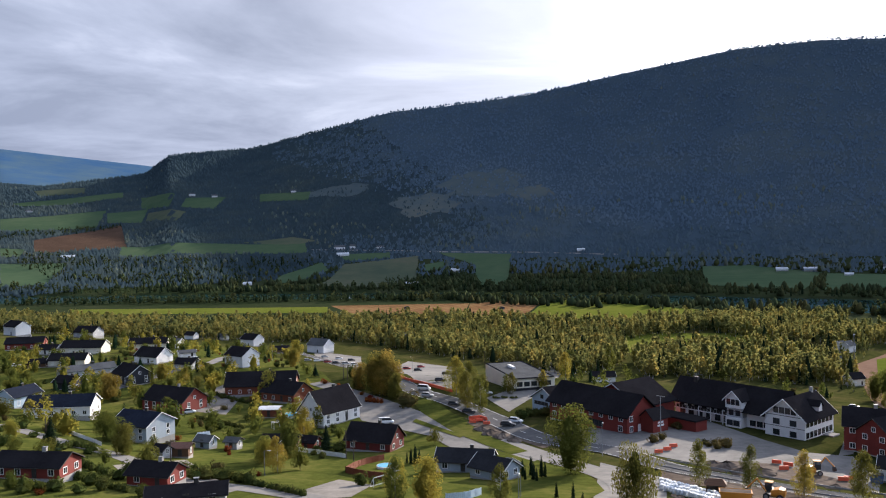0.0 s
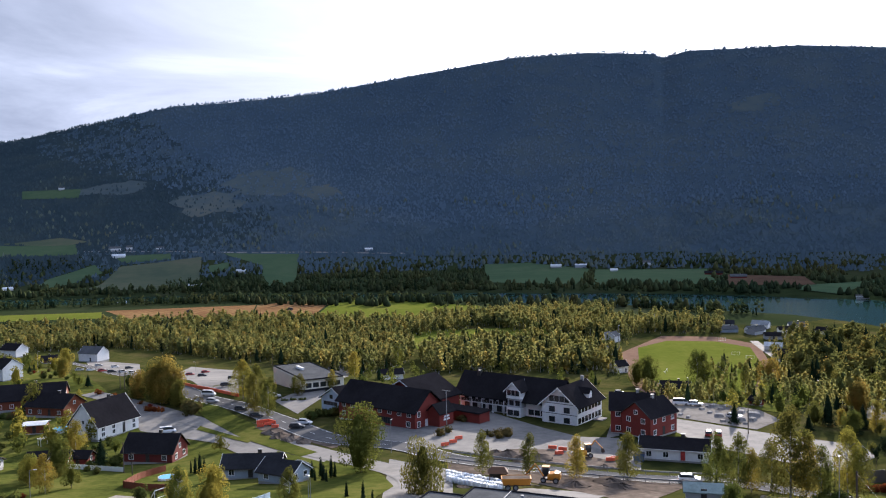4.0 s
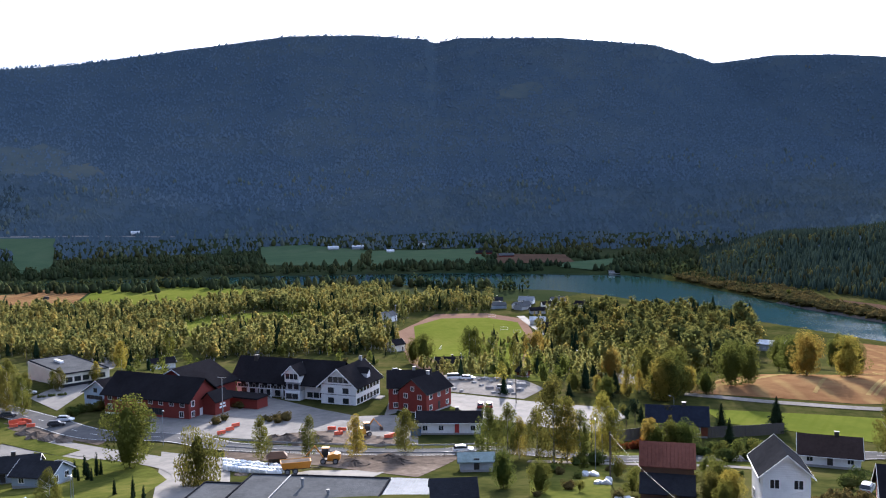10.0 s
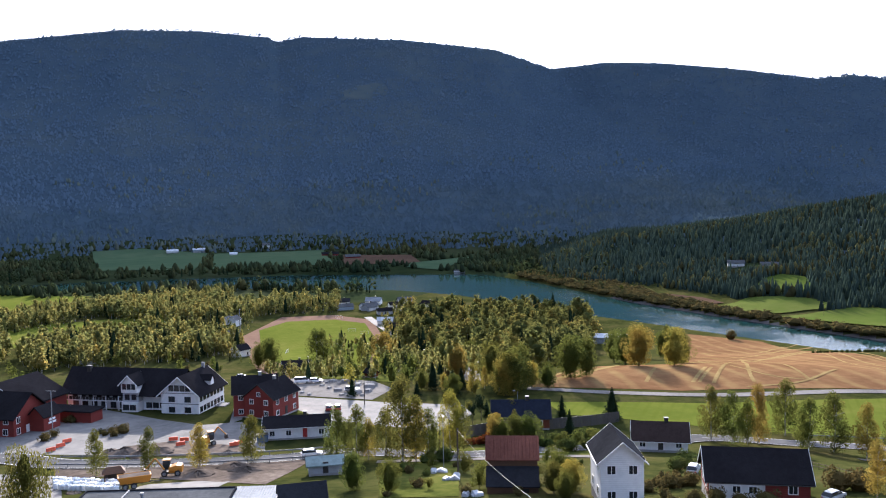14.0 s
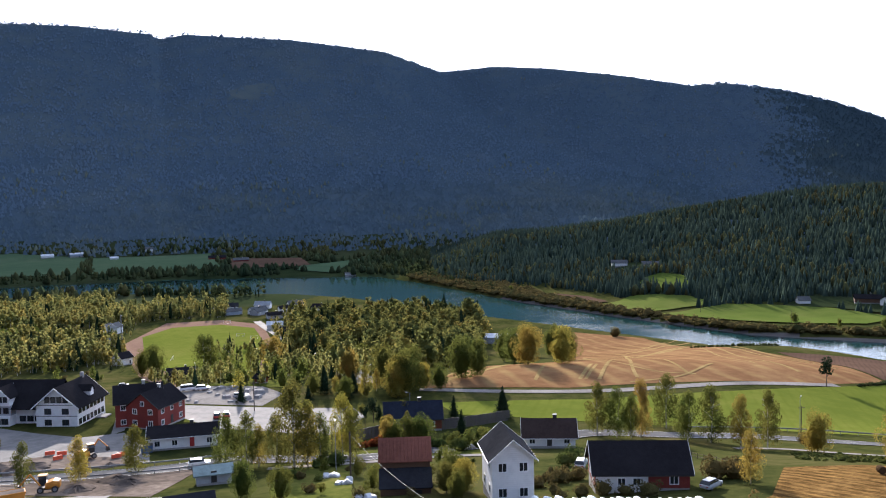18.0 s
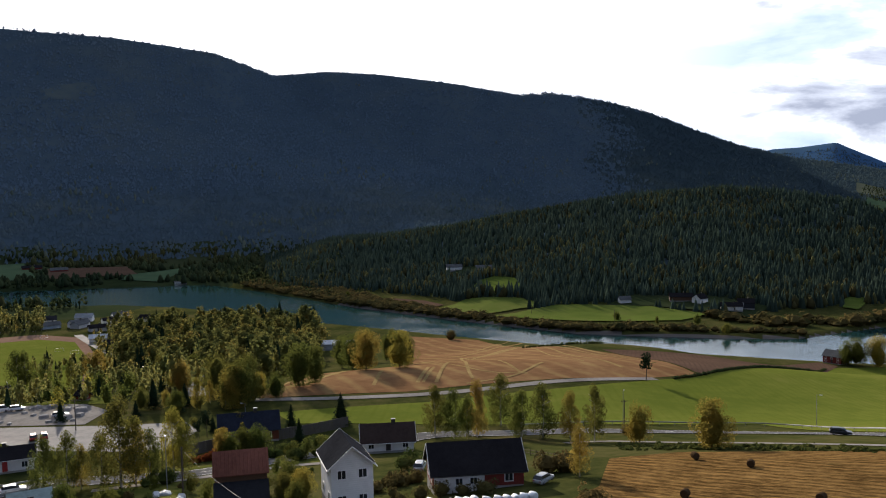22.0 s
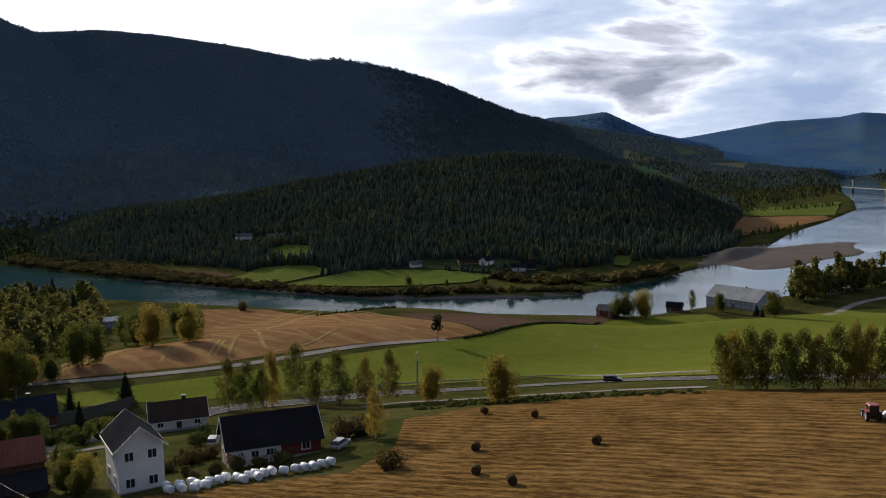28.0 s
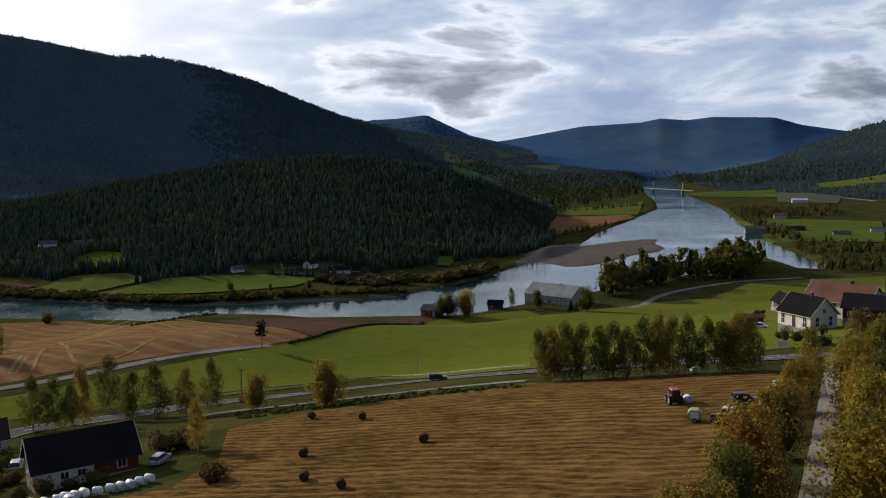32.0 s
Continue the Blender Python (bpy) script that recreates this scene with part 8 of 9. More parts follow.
def utility_pole(x, y, h):
    ob = thing("utility_pole", on_ground(x, y, (x * 53) % 180), "weathered wooden power pole with a crossarm", "power pole", "power poles")
    bm = bmesh.new(); tube(bm, 0, 0, -0.4, h, 0.14, 0.09, 8); part("pole", bm, "bark", ob)
    bm = bmesh.new(); box(bm, -0.9, 0.9, -0.06, 0.06, h - 0.5, h - 0.38); part("crossarm", bm, "bark", ob)
    for k in (-0.8, 0, 0.8):
        bm = bmesh.new(); tube(bm, k, 0, h - 0.38, h - 0.2, 0.05, 0.03, 6); part("insulator", bm, "glass", ob)


def banner_mast(x, y, h):
    ob = thing("mast", on_ground(x, y, -50), "tall grey mast with a short crossbar", "mast")
    bm = bmesh.new(); tube(bm, 0, 0, -0.3, h, 0.13, 0.09, 8); part("pole", bm, "metal", ob)
    bm = bmesh.new(); box(bm, -1.3, 1.3, -0.05, 0.05, h - 0.15, h); part("crossbar", bm, "metal", ob)


def sign_post(x, y, h):
    ob = thing("road_sign", on_ground(x, y, -90), "road sign on two pale posts", "sign")
    for s in (-0.6, 0.6):
        bm = bmesh.new(); tube(bm, s, 0, -0.2, h, 0.05); part("post", bm, "metal", ob)
    bm = bmesh.new(); box(bm, -0.9, 0.9, -0.08, -0.05, h - 1.0, h); part("panel", bm, "trim", ob)


def lattice_mast(x, y, h):
    ob = thing("lattice_mast", on_ground(x, y, 20), "thin steel lattice floodlight mast", "mast")
    for k in range(3):
        a = 2 * math.pi * k / 3
        bm = bmesh.new(); rod(bm, (0.8 * math.cos(a), 0.8 * math.sin(a), -0.3), (0.2 * math.cos(a), 0.2 * math.sin(a), h), 0.07); part("leg", bm, "metal", ob)
    for i in range(9):
        z0, z1 = h * i / 9, h * (i + 1) / 9
        for k in range(3):
            a, b = 2 * math.pi * k / 3, 2 * math.pi * (k + 1) / 3
            r0, r1 = 0.8 - 0.6 * i / 9, 0.8 - 0.6 * (i + 1) / 9
            bm = bmesh.new(); rod(bm, (r0 * math.cos(a), r0 * math.sin(a), z0), (r1 * math.cos(b), r1 * math.sin(b), z1), 0.04, 4); part("brace", bm, "metal", ob)
    for k in range(3):
        bm = bmesh.new(); box(bm, -0.7 + 0.5 * k, -0.3 + 0.5 * k, -0.5, -0.2, h - 0.6, h - 0.2); part("floodlight", bm, "lamp_glass", ob)


def fence_frames(points, step):
    line = along(points, step)
    for a, b in zip(line, line[1:]):
        if (b - a).length > 0.3:
            yield a, b


def guard_rail(points):
    start = points[0]
    ob = thing("guard_rail", pose(start[0], start[1], gz(*start)), "galvanised steel guard rail along the road", "guard rail", "guard rails")
    inv = ob.matrix_basis.inverted()
    for a, b in fence_frames(points, 4.0):
        pa, pb = inv @ Vector((a.x, a.y, gz(a.x, a.y))), inv @ Vector((b.x, b.y, gz(b.x, b.y)))
        bm = bmesh.new(); box(bm, pa.x - 0.06, pa.x + 0.06, pa.y - 0.06, pa.y + 0.06, pa.z - 0.2, pa.z + 0.85); part("post", bm, "metal", ob)
        bm = bmesh.new()
        up = Vector((0, 0, 1)); d = (pb - pa).normalized(); nrm = d.cross(up)
        ring = [(-0.03, 0.62), (0.05, 0.7), (-0.03, 0.78), (0.05, 0.86), (-0.03, 0.94), (-0.07, 0.94), (-0.07, 0.62)]
        hull(bm, [pa + nrm * u + up * v for u, v in ring], [pb + nrm * u + up * v for u, v in ring]); part("rail", bm, "metal", ob)


def board_fence(points, h, mat):
    start = points[0]
    ob = thing("fence", pose(start[0], start[1], gz(*start)), {"trim": "white painted picket fence", "fence_grey": "tall grey-brown timber noise fence", "wall_redbrown": "red-brown board fence round a garden", "wall_grey": "grey weathered board fence", "wall_paleblue": "pale blue-grey board fence"}[mat], "fence", "fences")
    inv = ob.matrix_basis.inverted()
    for a, b in fence_frames(points, 2.0):
        n = 9 if h < 2 else 5
        for k in range(n):
            p, q = a.lerp(b, k / n), a.lerp(b, (k + 0.88) / n)
            pz = gz(p.x, p.y)
            p3, q3 = inv @ Vector((p.x, p.y, pz)), inv @ Vector((q.x, q.y, pz))
            d = (q3 - p3).normalized(); nrm = Vector((-d.y, d.x, 0)) * 0.02
            bm = bmesh.new(); hull(bm, [p3 - nrm + Vector((0, 0, -0.3)), q3 - nrm + Vector((0, 0, -0.3)), q3 + nrm + Vector((0, 0, -0.3)), p3 + nrm + Vector((0, 0, -0.3))], [p3 - nrm + Vector((0, 0, h)), q3 - nrm + Vector((0, 0, h)), q3 + nrm + Vector((0, 0, h)), p3 + nrm + Vector((0, 0, h))])
            part("board", bm, mat, ob)
        p3 = inv @ Vector((a.x, a.y, gz(a.x, a.y)))
        bm = bmesh.new(); box(bm, p3.x - 0.06, p3.x + 0.06, p3.y - 0.06, p3.y + 0.06, p3.z - 0.3, p3.z + h + 0.1); part("post", bm, mat, ob)


def plastic_fence(points):
    start = points[0]
    ob = thing("safety_fence", pose(start[0], start[1], gz(*start)), "bright orange plastic safety fence beside the road", "fence", "safety fences")
    inv = ob.matrix_basis.inverted()
    for a, b in fence_frames(points, 3.0):
        pa, pb = inv @ Vector((a.x, a.y, gz(a.x, a.y) + 0.1)), inv @ Vector((b.x, b.y, gz(b.x, b.y) + 0.1))
        d = (pb - pa).normalized(); nrm = Vector((-d.y, d.x, 0)) * 0.12
        bm = bmesh.new(); up = Vector((0, 0, 1.0)); hull(bm, [pa - nrm * 2, pb - nrm * 2, pb + nrm * 2, pa + nrm * 2], [pa - nrm + up, pb - nrm + up, pb + nrm + up, pa + nrm + up]); part("panel", bm, "signal_orange", ob)
        bm = bmesh.new(); box(bm, pa.x - 0.05, pa.x + 0.05, pa.y - 0.05, pa.y + 0.05, pa.z, pa.z + 1.2); part("post", bm, "trim", ob)


def wire_fence(points):
    start = points[0]
    ob = thing("wire_fence", pose(start[0], start[1], gz(*start)), "low wooden post and rail field fence", "fence", "fences")
    inv = ob.matrix_basis.inverted()
    for a, b in fence_frames(points, 3.0):
        pa, pb = inv @ Vector((a.x, a.y, gz(a.x, a.y))), inv @ Vector((b.x, b.y, gz(b.x, b.y)))
        bm = bmesh.new(); tube(bm, pa.x, pa.y, pa.z - 0.3, pa.z + 1.15, 0.06, 0.05, 6); part("post", bm, "bark", ob)
        for k in (0.45, 0.95):
            bm = bmesh.new(); rod(bm, pa + Vector((0, 0, k)), pb + Vector((0, 0, k)), 0.045, 4); part("rail", bm, "bark", ob)


def football_goal(x, y, turn):
    ob = thing("football_goal", on_ground(x, y, turn, 0.1), "white tubular football goal on grass", "goal", "football goals")
    for a, b, nm in (((-2.5, 0, 0), (-2.5, 0, 2.1), "post"), ((2.5, 0, 0), (2.5, 0, 2.1), "post"), ((-2.5, 0, 2.1), (2.5, 0, 2.1), "crossbar"), ((-2.5, 0, 2.1), (-2.5, 1.4, 0), "stay"), ((2.5, 0, 2.1), (2.5, 1.4, 0), "stay"), ((-2.5, 1.4, 0.05), (2.5, 1.4, 0.05), "ground_bar")):
        bm = bmesh.new(); rod(bm, a, b, 0.07, 6); part(nm, bm, "trim", ob)


def swing_frame(x, y, turn):
    ob = thing("swing", on_ground(x, y, turn, 0.1), "wooden swing frame on the lawn", "swing")
    for s in (-1.6, 1.6):
        for k in (-0.8, 0.8):
            bm = bmesh.new(); rod(bm, (s, k, -0.1), (s, 0, 2.3), 0.06); part("leg", bm, "bark", ob)
    bm = bmesh.new(); rod(bm, (-1.7, 0, 2.3), (1.7, 0, 2.3), 0.07); part("beam", bm, "bark", ob)
    for s in (-0.7, 0.7):
        bm = bmesh.new(); box(bm, s - 0.22, s + 0.22, -0.1, 0.1, 0.5, 0.55); rod(bm, (s - 0.2, 0, 0.5), (s - 0.2, 0, 2.3), 0.015, 4); rod(bm, (s + 0.2, 0, 0.5), (s + 0.2, 0, 2.3), 0.015, 4); part("swing_seat", bm, "dark_trim", ob)


def greenhouse(x, y, turn):
    ob = thing("greenhouse", on_ground(x, y, turn, 0.1), "small greenhouse with pale translucent walls", "greenhouse")
    bm = bmesh.new(); gable_shell(bm, 3.4, 2.4, 1.8, 0.9); part("glazing", bm, "poly", ob)
    for k in range(5):
        xx = -1.7 + 0.85 * k
        bm = bmesh.new()
        for a, b in (((xx, -1.22, 0), (xx, -1.22, 1.8)), ((xx, -1.22, 1.8), (xx, 0, 2.72)), ((xx, 0, 2.72), (xx, 1.22, 1.8)), ((xx, 1.22, 1.8), (xx, 1.22, 0))):
            rod(bm, a, b, 0.03, 4)
        part("frame_rib", bm, "trim", ob)


def pool(x, y, turn, r):
    ob = thing("garden_pool", on_ground(x, y, turn, 0.15), "round garden pool with bright blue water", "pool")
    bm = bmesh.new(); tube(bm, 0, 0, -0.3, 0.62, r, r, 20); part("wall", bm, "trim", ob)
    bm = bmesh.new(); tube(bm, 0, 0, 0.6, 0.64, r * 0.93, r * 0.93, 20); part("water", bm, "pool_blue", ob)


def sun_shelter(x, y, turn):
    ob = thing("pergola", on_ground(x, y, turn, 0.1), "small pale slatted garden pergola", "pergola")
    for sx in (-1.3, 1.3):
        for sy in (-1, 1):
            bm = bmesh.new(); box(bm, sx - 0.06, sx + 0.06, sy - 0.06, sy + 0.06, 0, 2.1); part("post", bm, "trim", ob)
    for k in range(8):
        bm = bmesh.new(); box(bm, -1.5 + 0.42 * k, -1.42 + 0.42 * k, -1.3, 1.3, 2.1, 2.2); part("slat", bm, "trim", ob)


def tarp_stack(x, y, turn):
    ob = thing("covered_stack", on_ground(x, y, turn), "heap of goods under pale tarpaulins", "tarpaulin", "covered stacks")
    rng = random.Random(int(x * 7))
    for k in range(3):
        bm = bmesh.new(); loft(bm, [(-0.9, 0.4, -0.1, 0.35 + rng.random() * 0.3, 0.3), (0, 0.6, -0.1, 0.7 + rng.random() * 0.4, 0.4), (0.9, 0.4, -0.1, 0.3 + rng.random() * 0.3, 0.3)])
        part("tarpaulin", bm, "tarp", ob, at=pose(rng.uniform(-1.2, 1.2), rng.uniform(-1, 1), 0, 0, 0, rng.uniform(0, 180)))


def container(x, y, turn):
    ob = thing("container", on_ground(x, y, turn, 0.2), "dark blue steel waste container", "container")
    bm = bmesh.new(); hull(bm, [(-1.1, -0.8, 0), (1.1, -0.8, 0), (1.1, 0.8, 0), (-1.1, 0.8, 0)], [(-1.3, -0.9, 1.6), (1.3, -0.9, 1.6), (1.3, 0.9, 1.6), (-1.3, 0.9, 1.6)]); part("body", bm, "container_blue", ob)
    bm = bmesh.new(); box(bm, -1.35, 1.35, -0.95, 0.95, 1.6, 1.7); part("lid", bm, "dark_trim", ob)


def stone_block(x, y, turn, s):
    rng = random.Random(int(x * 11))
    bm = bmesh.new(); hull(bm, [(-s, -s * 0.6, -0.2), (s, -s * 0.7, -0.2), (s * 0.9, s * 0.7, -0.2), (-s, s * 0.6, -0.2)], [(-s * 0.8, -s * 0.5, s * 0.6), (s * 0.85, -s * 0.5, s * 0.5), (s * 0.8, s * 0.6, s * 0.62), (-s * 0.85, s * 0.5, s * 0.55)])
    ob = new("stone_block", finish(bm, "stone_block", ["stone"])); ob.matrix_basis = on_ground(x, y, turn, 0.1)
    tagged(ob, "rough pale stone block in the yard", "stone", "stone blocks")


def hay_wagon(x, y, turn):
    ob = thing("farm_machine", on_ground(x, y, turn, 0.1), "dark farm machine standing on the stubble", "farm machine", "farm machines")
    bm = bmesh.new(); loft(bm, [(-3, 1.2, 0.8, 2.6, 1.0), (0, 1.4, 0.8, 3.4, 1.2), (3, 1.2, 0.8, 2.8, 1.0)]); part("body", bm, "dark_trim", ob)
    wheels(ob, [(sx, sy) for sx in (-1.8, 1.8) for sy in (-1.2, 1.2)], 0.7, 0.5)


def bridge(x0, y0, x1, y1):
    a, b = Vector((x0, y0)), Vector((x1, y1))
    d = (b - a)
    ob = thing("bridge", pose((x0 + x1) / 2, (y0 + y1) / 2, 0, 0, 0, math.degrees(math.atan2(d.y, d.x))), "distant pale road bridge over the river", "bridge")
    l = d.length / 2 + 30
    bm = bmesh.new(); box(bm, -l, l, -4, 4, 6.0, 7.2); part("deck", bm, "concrete", ob)
    for k in (-0.4, 0.4):
        bm = bmesh.new(); box(bm, k * d.length - 1.2, k * d.length + 1.2, -3.5, 3.5, -4, 6.0); part("pier", bm, "concrete", ob)
        bm = bmesh.new(); box(bm, k * d.length - 1, k * d.length + 1, -0.9, 0.9, 7.2, 24); part("pylon", bm, "concrete", ob)




def power_cable(a, b):
    """A sagging cable between two wooden poles."""
    ends = [Vector(a), Vector(b)]
    ob = thing("power_line", pose(a[0], a[1], gz(a[0], a[1])), "thin pale power cable between two wooden poles", "power line")
    inv = ob.matrix_basis.inverted()
    for e in ends:
        foot = inv @ Vector((e.x, e.y, gz(e.x, e.y) - 0.5))
        bm = bmesh.new(); rod(bm, foot, inv @ (e + Vector((0, 0, 0.3))), 0.13, 8); part("pole", bm, "bark", ob)
    bm = bmesh.new()
    last = None
    for k in range(25):
        f = k / 24
        p = inv @ (ends[0].lerp(ends[1], f) - Vector((0, 0, 1.2 * 4 * f * (1 - f))))
        if last is not None:
            rod(bm, last, p, 0.013, 5)
        last = p
    part("cable", bm, "metal", ob)


def road_lines(points, half):
    """Painted edge lines and a broken centre line on the main road."""
    for side in (-half, half):
        ribbon("road_marking", points, 0.16, "marking", 0.2, side, label="white painted edge line on the road", category="road marking")
    ob = thing("centre_line", Matrix.Identity(4), "broken white centre line on the road", "road marking")
    pts = along(points, 3.0)
    for k in range(0, len(pts) - 1, 3):
        a, b = pts[k], pts[k + 1]
        d = Vector((b[0] - a[0], b[1] - a[1])).normalized() * 0.08
        q = [(a[0] - d.y, a[1] + d.x), (a[0] + d.y, a[1] - d.x), (b[0] + d.y, b[1] - d.x), (b[0] - d.y, b[1] + d.x)]
        me = bpy.data.meshes.new("dash"); me.from_pydata([(x, y, gz(x, y) + 0.2) for x, y in q], [], [(0, 1, 2, 3)]); me.materials.append(MAT["marking"])
        part("dash", me, None, ob)


car(19.9, 245.9, -30, "white")
car(-62.6, 354.0, -10, "black")
car(-88.0, 293.4, 17, "white", "suv")
car(-117.9, 258.3, 25, "black")
car(-200.2, 401.3, 27, "white")
car(-75.7, 328.9, 13, "silver")
car(2.8, 277.1, -26, "black")
car(-6.3, 295.8, -24, "silver")
car(-7.8, 308.0, -24, "white", "van")
car(-2.0, 323.4, 0, "black")
car(-18.5, 261.2, 9, "white", "van")
car(7.1, 264.3, -14, "black")
car(17.4, 242.4, -16, "black")
car(88.8, 154.7, -25, "white")
car(114.6, 122.8, -38, "black", "suv")
car(117.1, 194.4, 59, "red")
car(119.1, 193.2, 58, "red")
car(109.3, 54.5, -3, "silver", "car", 0.9)
car(119.1, 82.9, 25, "silver")
car(193.4, 27.5, -77, "black")
car(113.0, -24.0, -82, "blue", "suv", 0.76)
car(-75.8, 474.0, 9, "silver")
car(-70.6, 474.3, 18, "white")
car(-64.2, 468.6, 13, "red")
car(-58.7, 461.7, 2, "black")
car(-53.5, 461.7, 12, "silver")
car(-48.0, 454.8, 6, "white")
car(-63.1, 510.3, 12, "white")
car(-73.2, 522.1, 13, "silver")
car(-54.4, 498.2, 11, "black")
car(-90.0, 359.0, 14, "white", "van")
car(-82.1, 357.8, 23, "silver")
car(-117.2, 402.0, 16, "white", "van")
car(-19.9, 442.6, 3, "red")
car(-13.8, 431.8, 2, "black")
car(-13.3, 467.1, 12, "red")
car(13.6, 290.7, -3, "silver")
car(0.4, 410.0, -0, "black")
car(130.7, 232.5, -24, "white", "van")
car(134.4, 230.4, -30, "white")
car(165.7, 347.9, -15, "silver")
car(134.8, 210.5, -33, "silver")
car(247.4, -56.3, -103, "white")

wrapped_bale(89.2, 69.5, -32)
wrapped_bale(89.7, 67.9, 4)
wrapped_bale(90.7, 66.7, -10)
wrapped_bale(89.5, 64.9, -23)
wrapped_bale(90.8, 64.1, 13)
wrapped_bale(91.5, 63.1, -0)
wrapped_bale(92.8, 63.0, -14)
wrapped_bale(92.4, 61.0, -28)
wrapped_bale(93.2, 59.8, 9)
wrapped_bale(94.1, 59.4, -5)
wrapped_bale(94.3, 58.2, -18)
wrapped_bale(95.2, 57.6, -32)
wrapped_bale(95.2, 55.8, 4)
wrapped_bale(96.0, 54.5, -9)
wrapped_bale(96.6, 53.5, -23)
wrapped_bale(97.1, 52.5, -37)
wrapped_bale(98.1, 51.8, -0)
wrapped_bale(99.1, 51.0, -14)
wrapped_bale(87.3, 67.7, -16)
wrapped_bale(87.9, 66.2, -30)
wrapped_bale(88.0, 64.4, 6)
wrapped_bale(89.3, 63.6, -8)
wrapped_bale(91.5, 59.5, -23)
wrapped_bale(92.6, 58.0, -37)
wrapped_bale(142.8, -22.2, -69)
wrapped_bale(120.6, -29.9, -74)
wrapped_bale(116.5, -17.4, -69)
straw_bale(130.1, 39.0, -44)
straw_bale(125.1, 29.5, -78)
straw_bale(107.0, 17.2, -99)
straw_bale(105.0, 32.7, -89)
straw_bale(93.7, 29.2, -82)
straw_bale(89.5, 23.8, -63)
tractor(116.7, -15.5, 12, "red")
tractor(103.2, -19.7, 74, "black")
baler(105.8, -16.5, 76)
dump_trailer(49.9, 148.0, -16)
wheel_loader(59.6, 156.1, 149)
wheel_loader(77.9, 182.3, -8)
shelter(49.1, 156.6, -17)
big_bag(42.3, 169.0, -22)
big_bag(42.9, 167.8, -40)
big_bag(43.2, 166.7, -29)
big_bag(43.7, 165.0, -17)
big_bag(44.5, 164.2, -7)
big_bag(44.7, 163.2, 7)
big_bag(45.3, 161.9, -5)
big_bag(45.6, 160.8, -10)
big_bag(46.5, 160.6, 6)
big_bag(46.7, 158.4, 6)
big_bag(47.2, 157.2, -23)
big_bag(47.8, 156.5, 9)
big_bag(48.4, 155.8, -39)
big_bag(48.4, 154.2, -21)
big_bag(49.2, 153.5, -17)
big_bag(41.4, 165.1, -9)
big_bag(41.8, 163.4, -3)
big_bag(42.3, 161.7, 15)
big_bag(43.1, 162.0, 7)
big_bag(43.2, 159.4, -11)
big_bag(44.0, 159.7, 4)
big_bag(44.4, 158.6, -42)
big_bag(44.7, 156.4, -41)
big_bag(45.2, 155.7, -37)
big_bag(45.5, 154.6, 6)
big_bag(45.9, 153.9, -44)
big_bag(46.6, 152.7, 6)
big_bag(47.1, 151.5, 13)
big_bag(47.6, 151.3, -11)
big_bag(47.9, 150.2, -23)
big_bag(40.6, 161.6, -42)
big_bag(41.0, 160.0, 13)
big_bag(41.5, 158.8, -17)
big_bag(41.7, 157.2, -9)
big_bag(42.2, 156.1, 11)
big_bag(42.7, 155.4, -2)
big_bag(43.2, 154.7, 13)
big_bag(43.6, 153.1, -45)
big_bag(44.0, 151.9, -45)
big_bag(44.5, 150.7, -43)
big_bag(45.0, 150.0, -6)
big_bag(45.2, 148.5, -3)
big_bag(45.9, 148.7, -7)
big_bag(46.4, 147.0, -20)
barrier(50.2, 203.0, 6)
barrier(52.9, 205.5, 11)
barrier(55.3, 209.1, 10)
barrier(74.2, 192.7, -26)
barrier(75.9, 190.4, -32)
barrier(73.6, 186.9, -2)
barrier(7.7, 251.0, -7)
barrier(9.8, 252.0, -2)
barrier(11.6, 247.3, -8)
barrier(83.8, 178.5, -15)
barrier(82.2, 177.6, -15)
mound(61.0, 187.1, 4.8, 1.6)
mound(62.9, 182.8, 4, 1.2)
mound(66.6, 182.0, 4, 1.5)
mound(59.5, 190.8, 3.2, 1)
mound(77.8, 171.2, 2.4, 0.8)
mound(71.5, 154.7, 4.8, 1)
mound(71.6, 149.7, 4, 0.9)
mound(62.8, 151.5, 4, 1)
mound(12.3, 236.0, 4, 1.2)
mound(15.1, 230.2, 4, 1.3)
mound(17.9, 224.9, 3.2, 1)
mound(9.9, 241.2, 3.2, 1)
mound(41.4, 153.7, 1.6, 0.3)
street_lamp(204.6, 79.5, 9.7)
street_lamp(240.3, 40.0, 8.5)
street_lamp(98.7, 123.3, 9.4)
street_lamp(36.5, 201.2, 8.2)
street_lamp(11.9, 143.7, 5.0)
street_lamp(-9.7, 147.4, 5.7)
street_lamp(-39.2, 183.3, 5.6)
street_lamp(-88.7, 440.2, 10.2)
street_lamp(13.0, 152.6, 4.0)
street_lamp(171.9, 181.5, 7.3)
street_lamp(158.6, 165.8, 3.7)
street_lamp(138.2, 241.0, 7.4)
street_lamp(55.0, 443.1, 8.3)
street_lamp(-15.9, 412.9, 7.6)
street_lamp(185.3, 213.0, 3.3)
utility_pole(-96.2, 205.6, 7.7)
utility_pole(-57.0, 176.4, 8.1)
utility_pole(-25.1, 212.6, 7.3)
utility_pole(-22.8, 208.4, 5.3)
utility_pole(-40.8, 343.0, 7.2)
utility_pole(-39.0, 341.2, 7.4)
utility_pole(146.6, -33.5, 3.9)
utility_pole(127.9, 193.6, 8.0)
utility_pole(23.7, 516.4, 10.2)
utility_pole(602.6, 309.4, 9.8)
utility_pole(583.7, 232.9, 10.2)
banner_mast(55.2, 220.8, 10.6)
lattice_mast(249.3, 523.4, 21.6)
utility_pole(110.6, 139.4, 7.7)
utility_pole(209.8, 81.2, 6.9)
utility_pole(903.9, -183.8, 15.0)
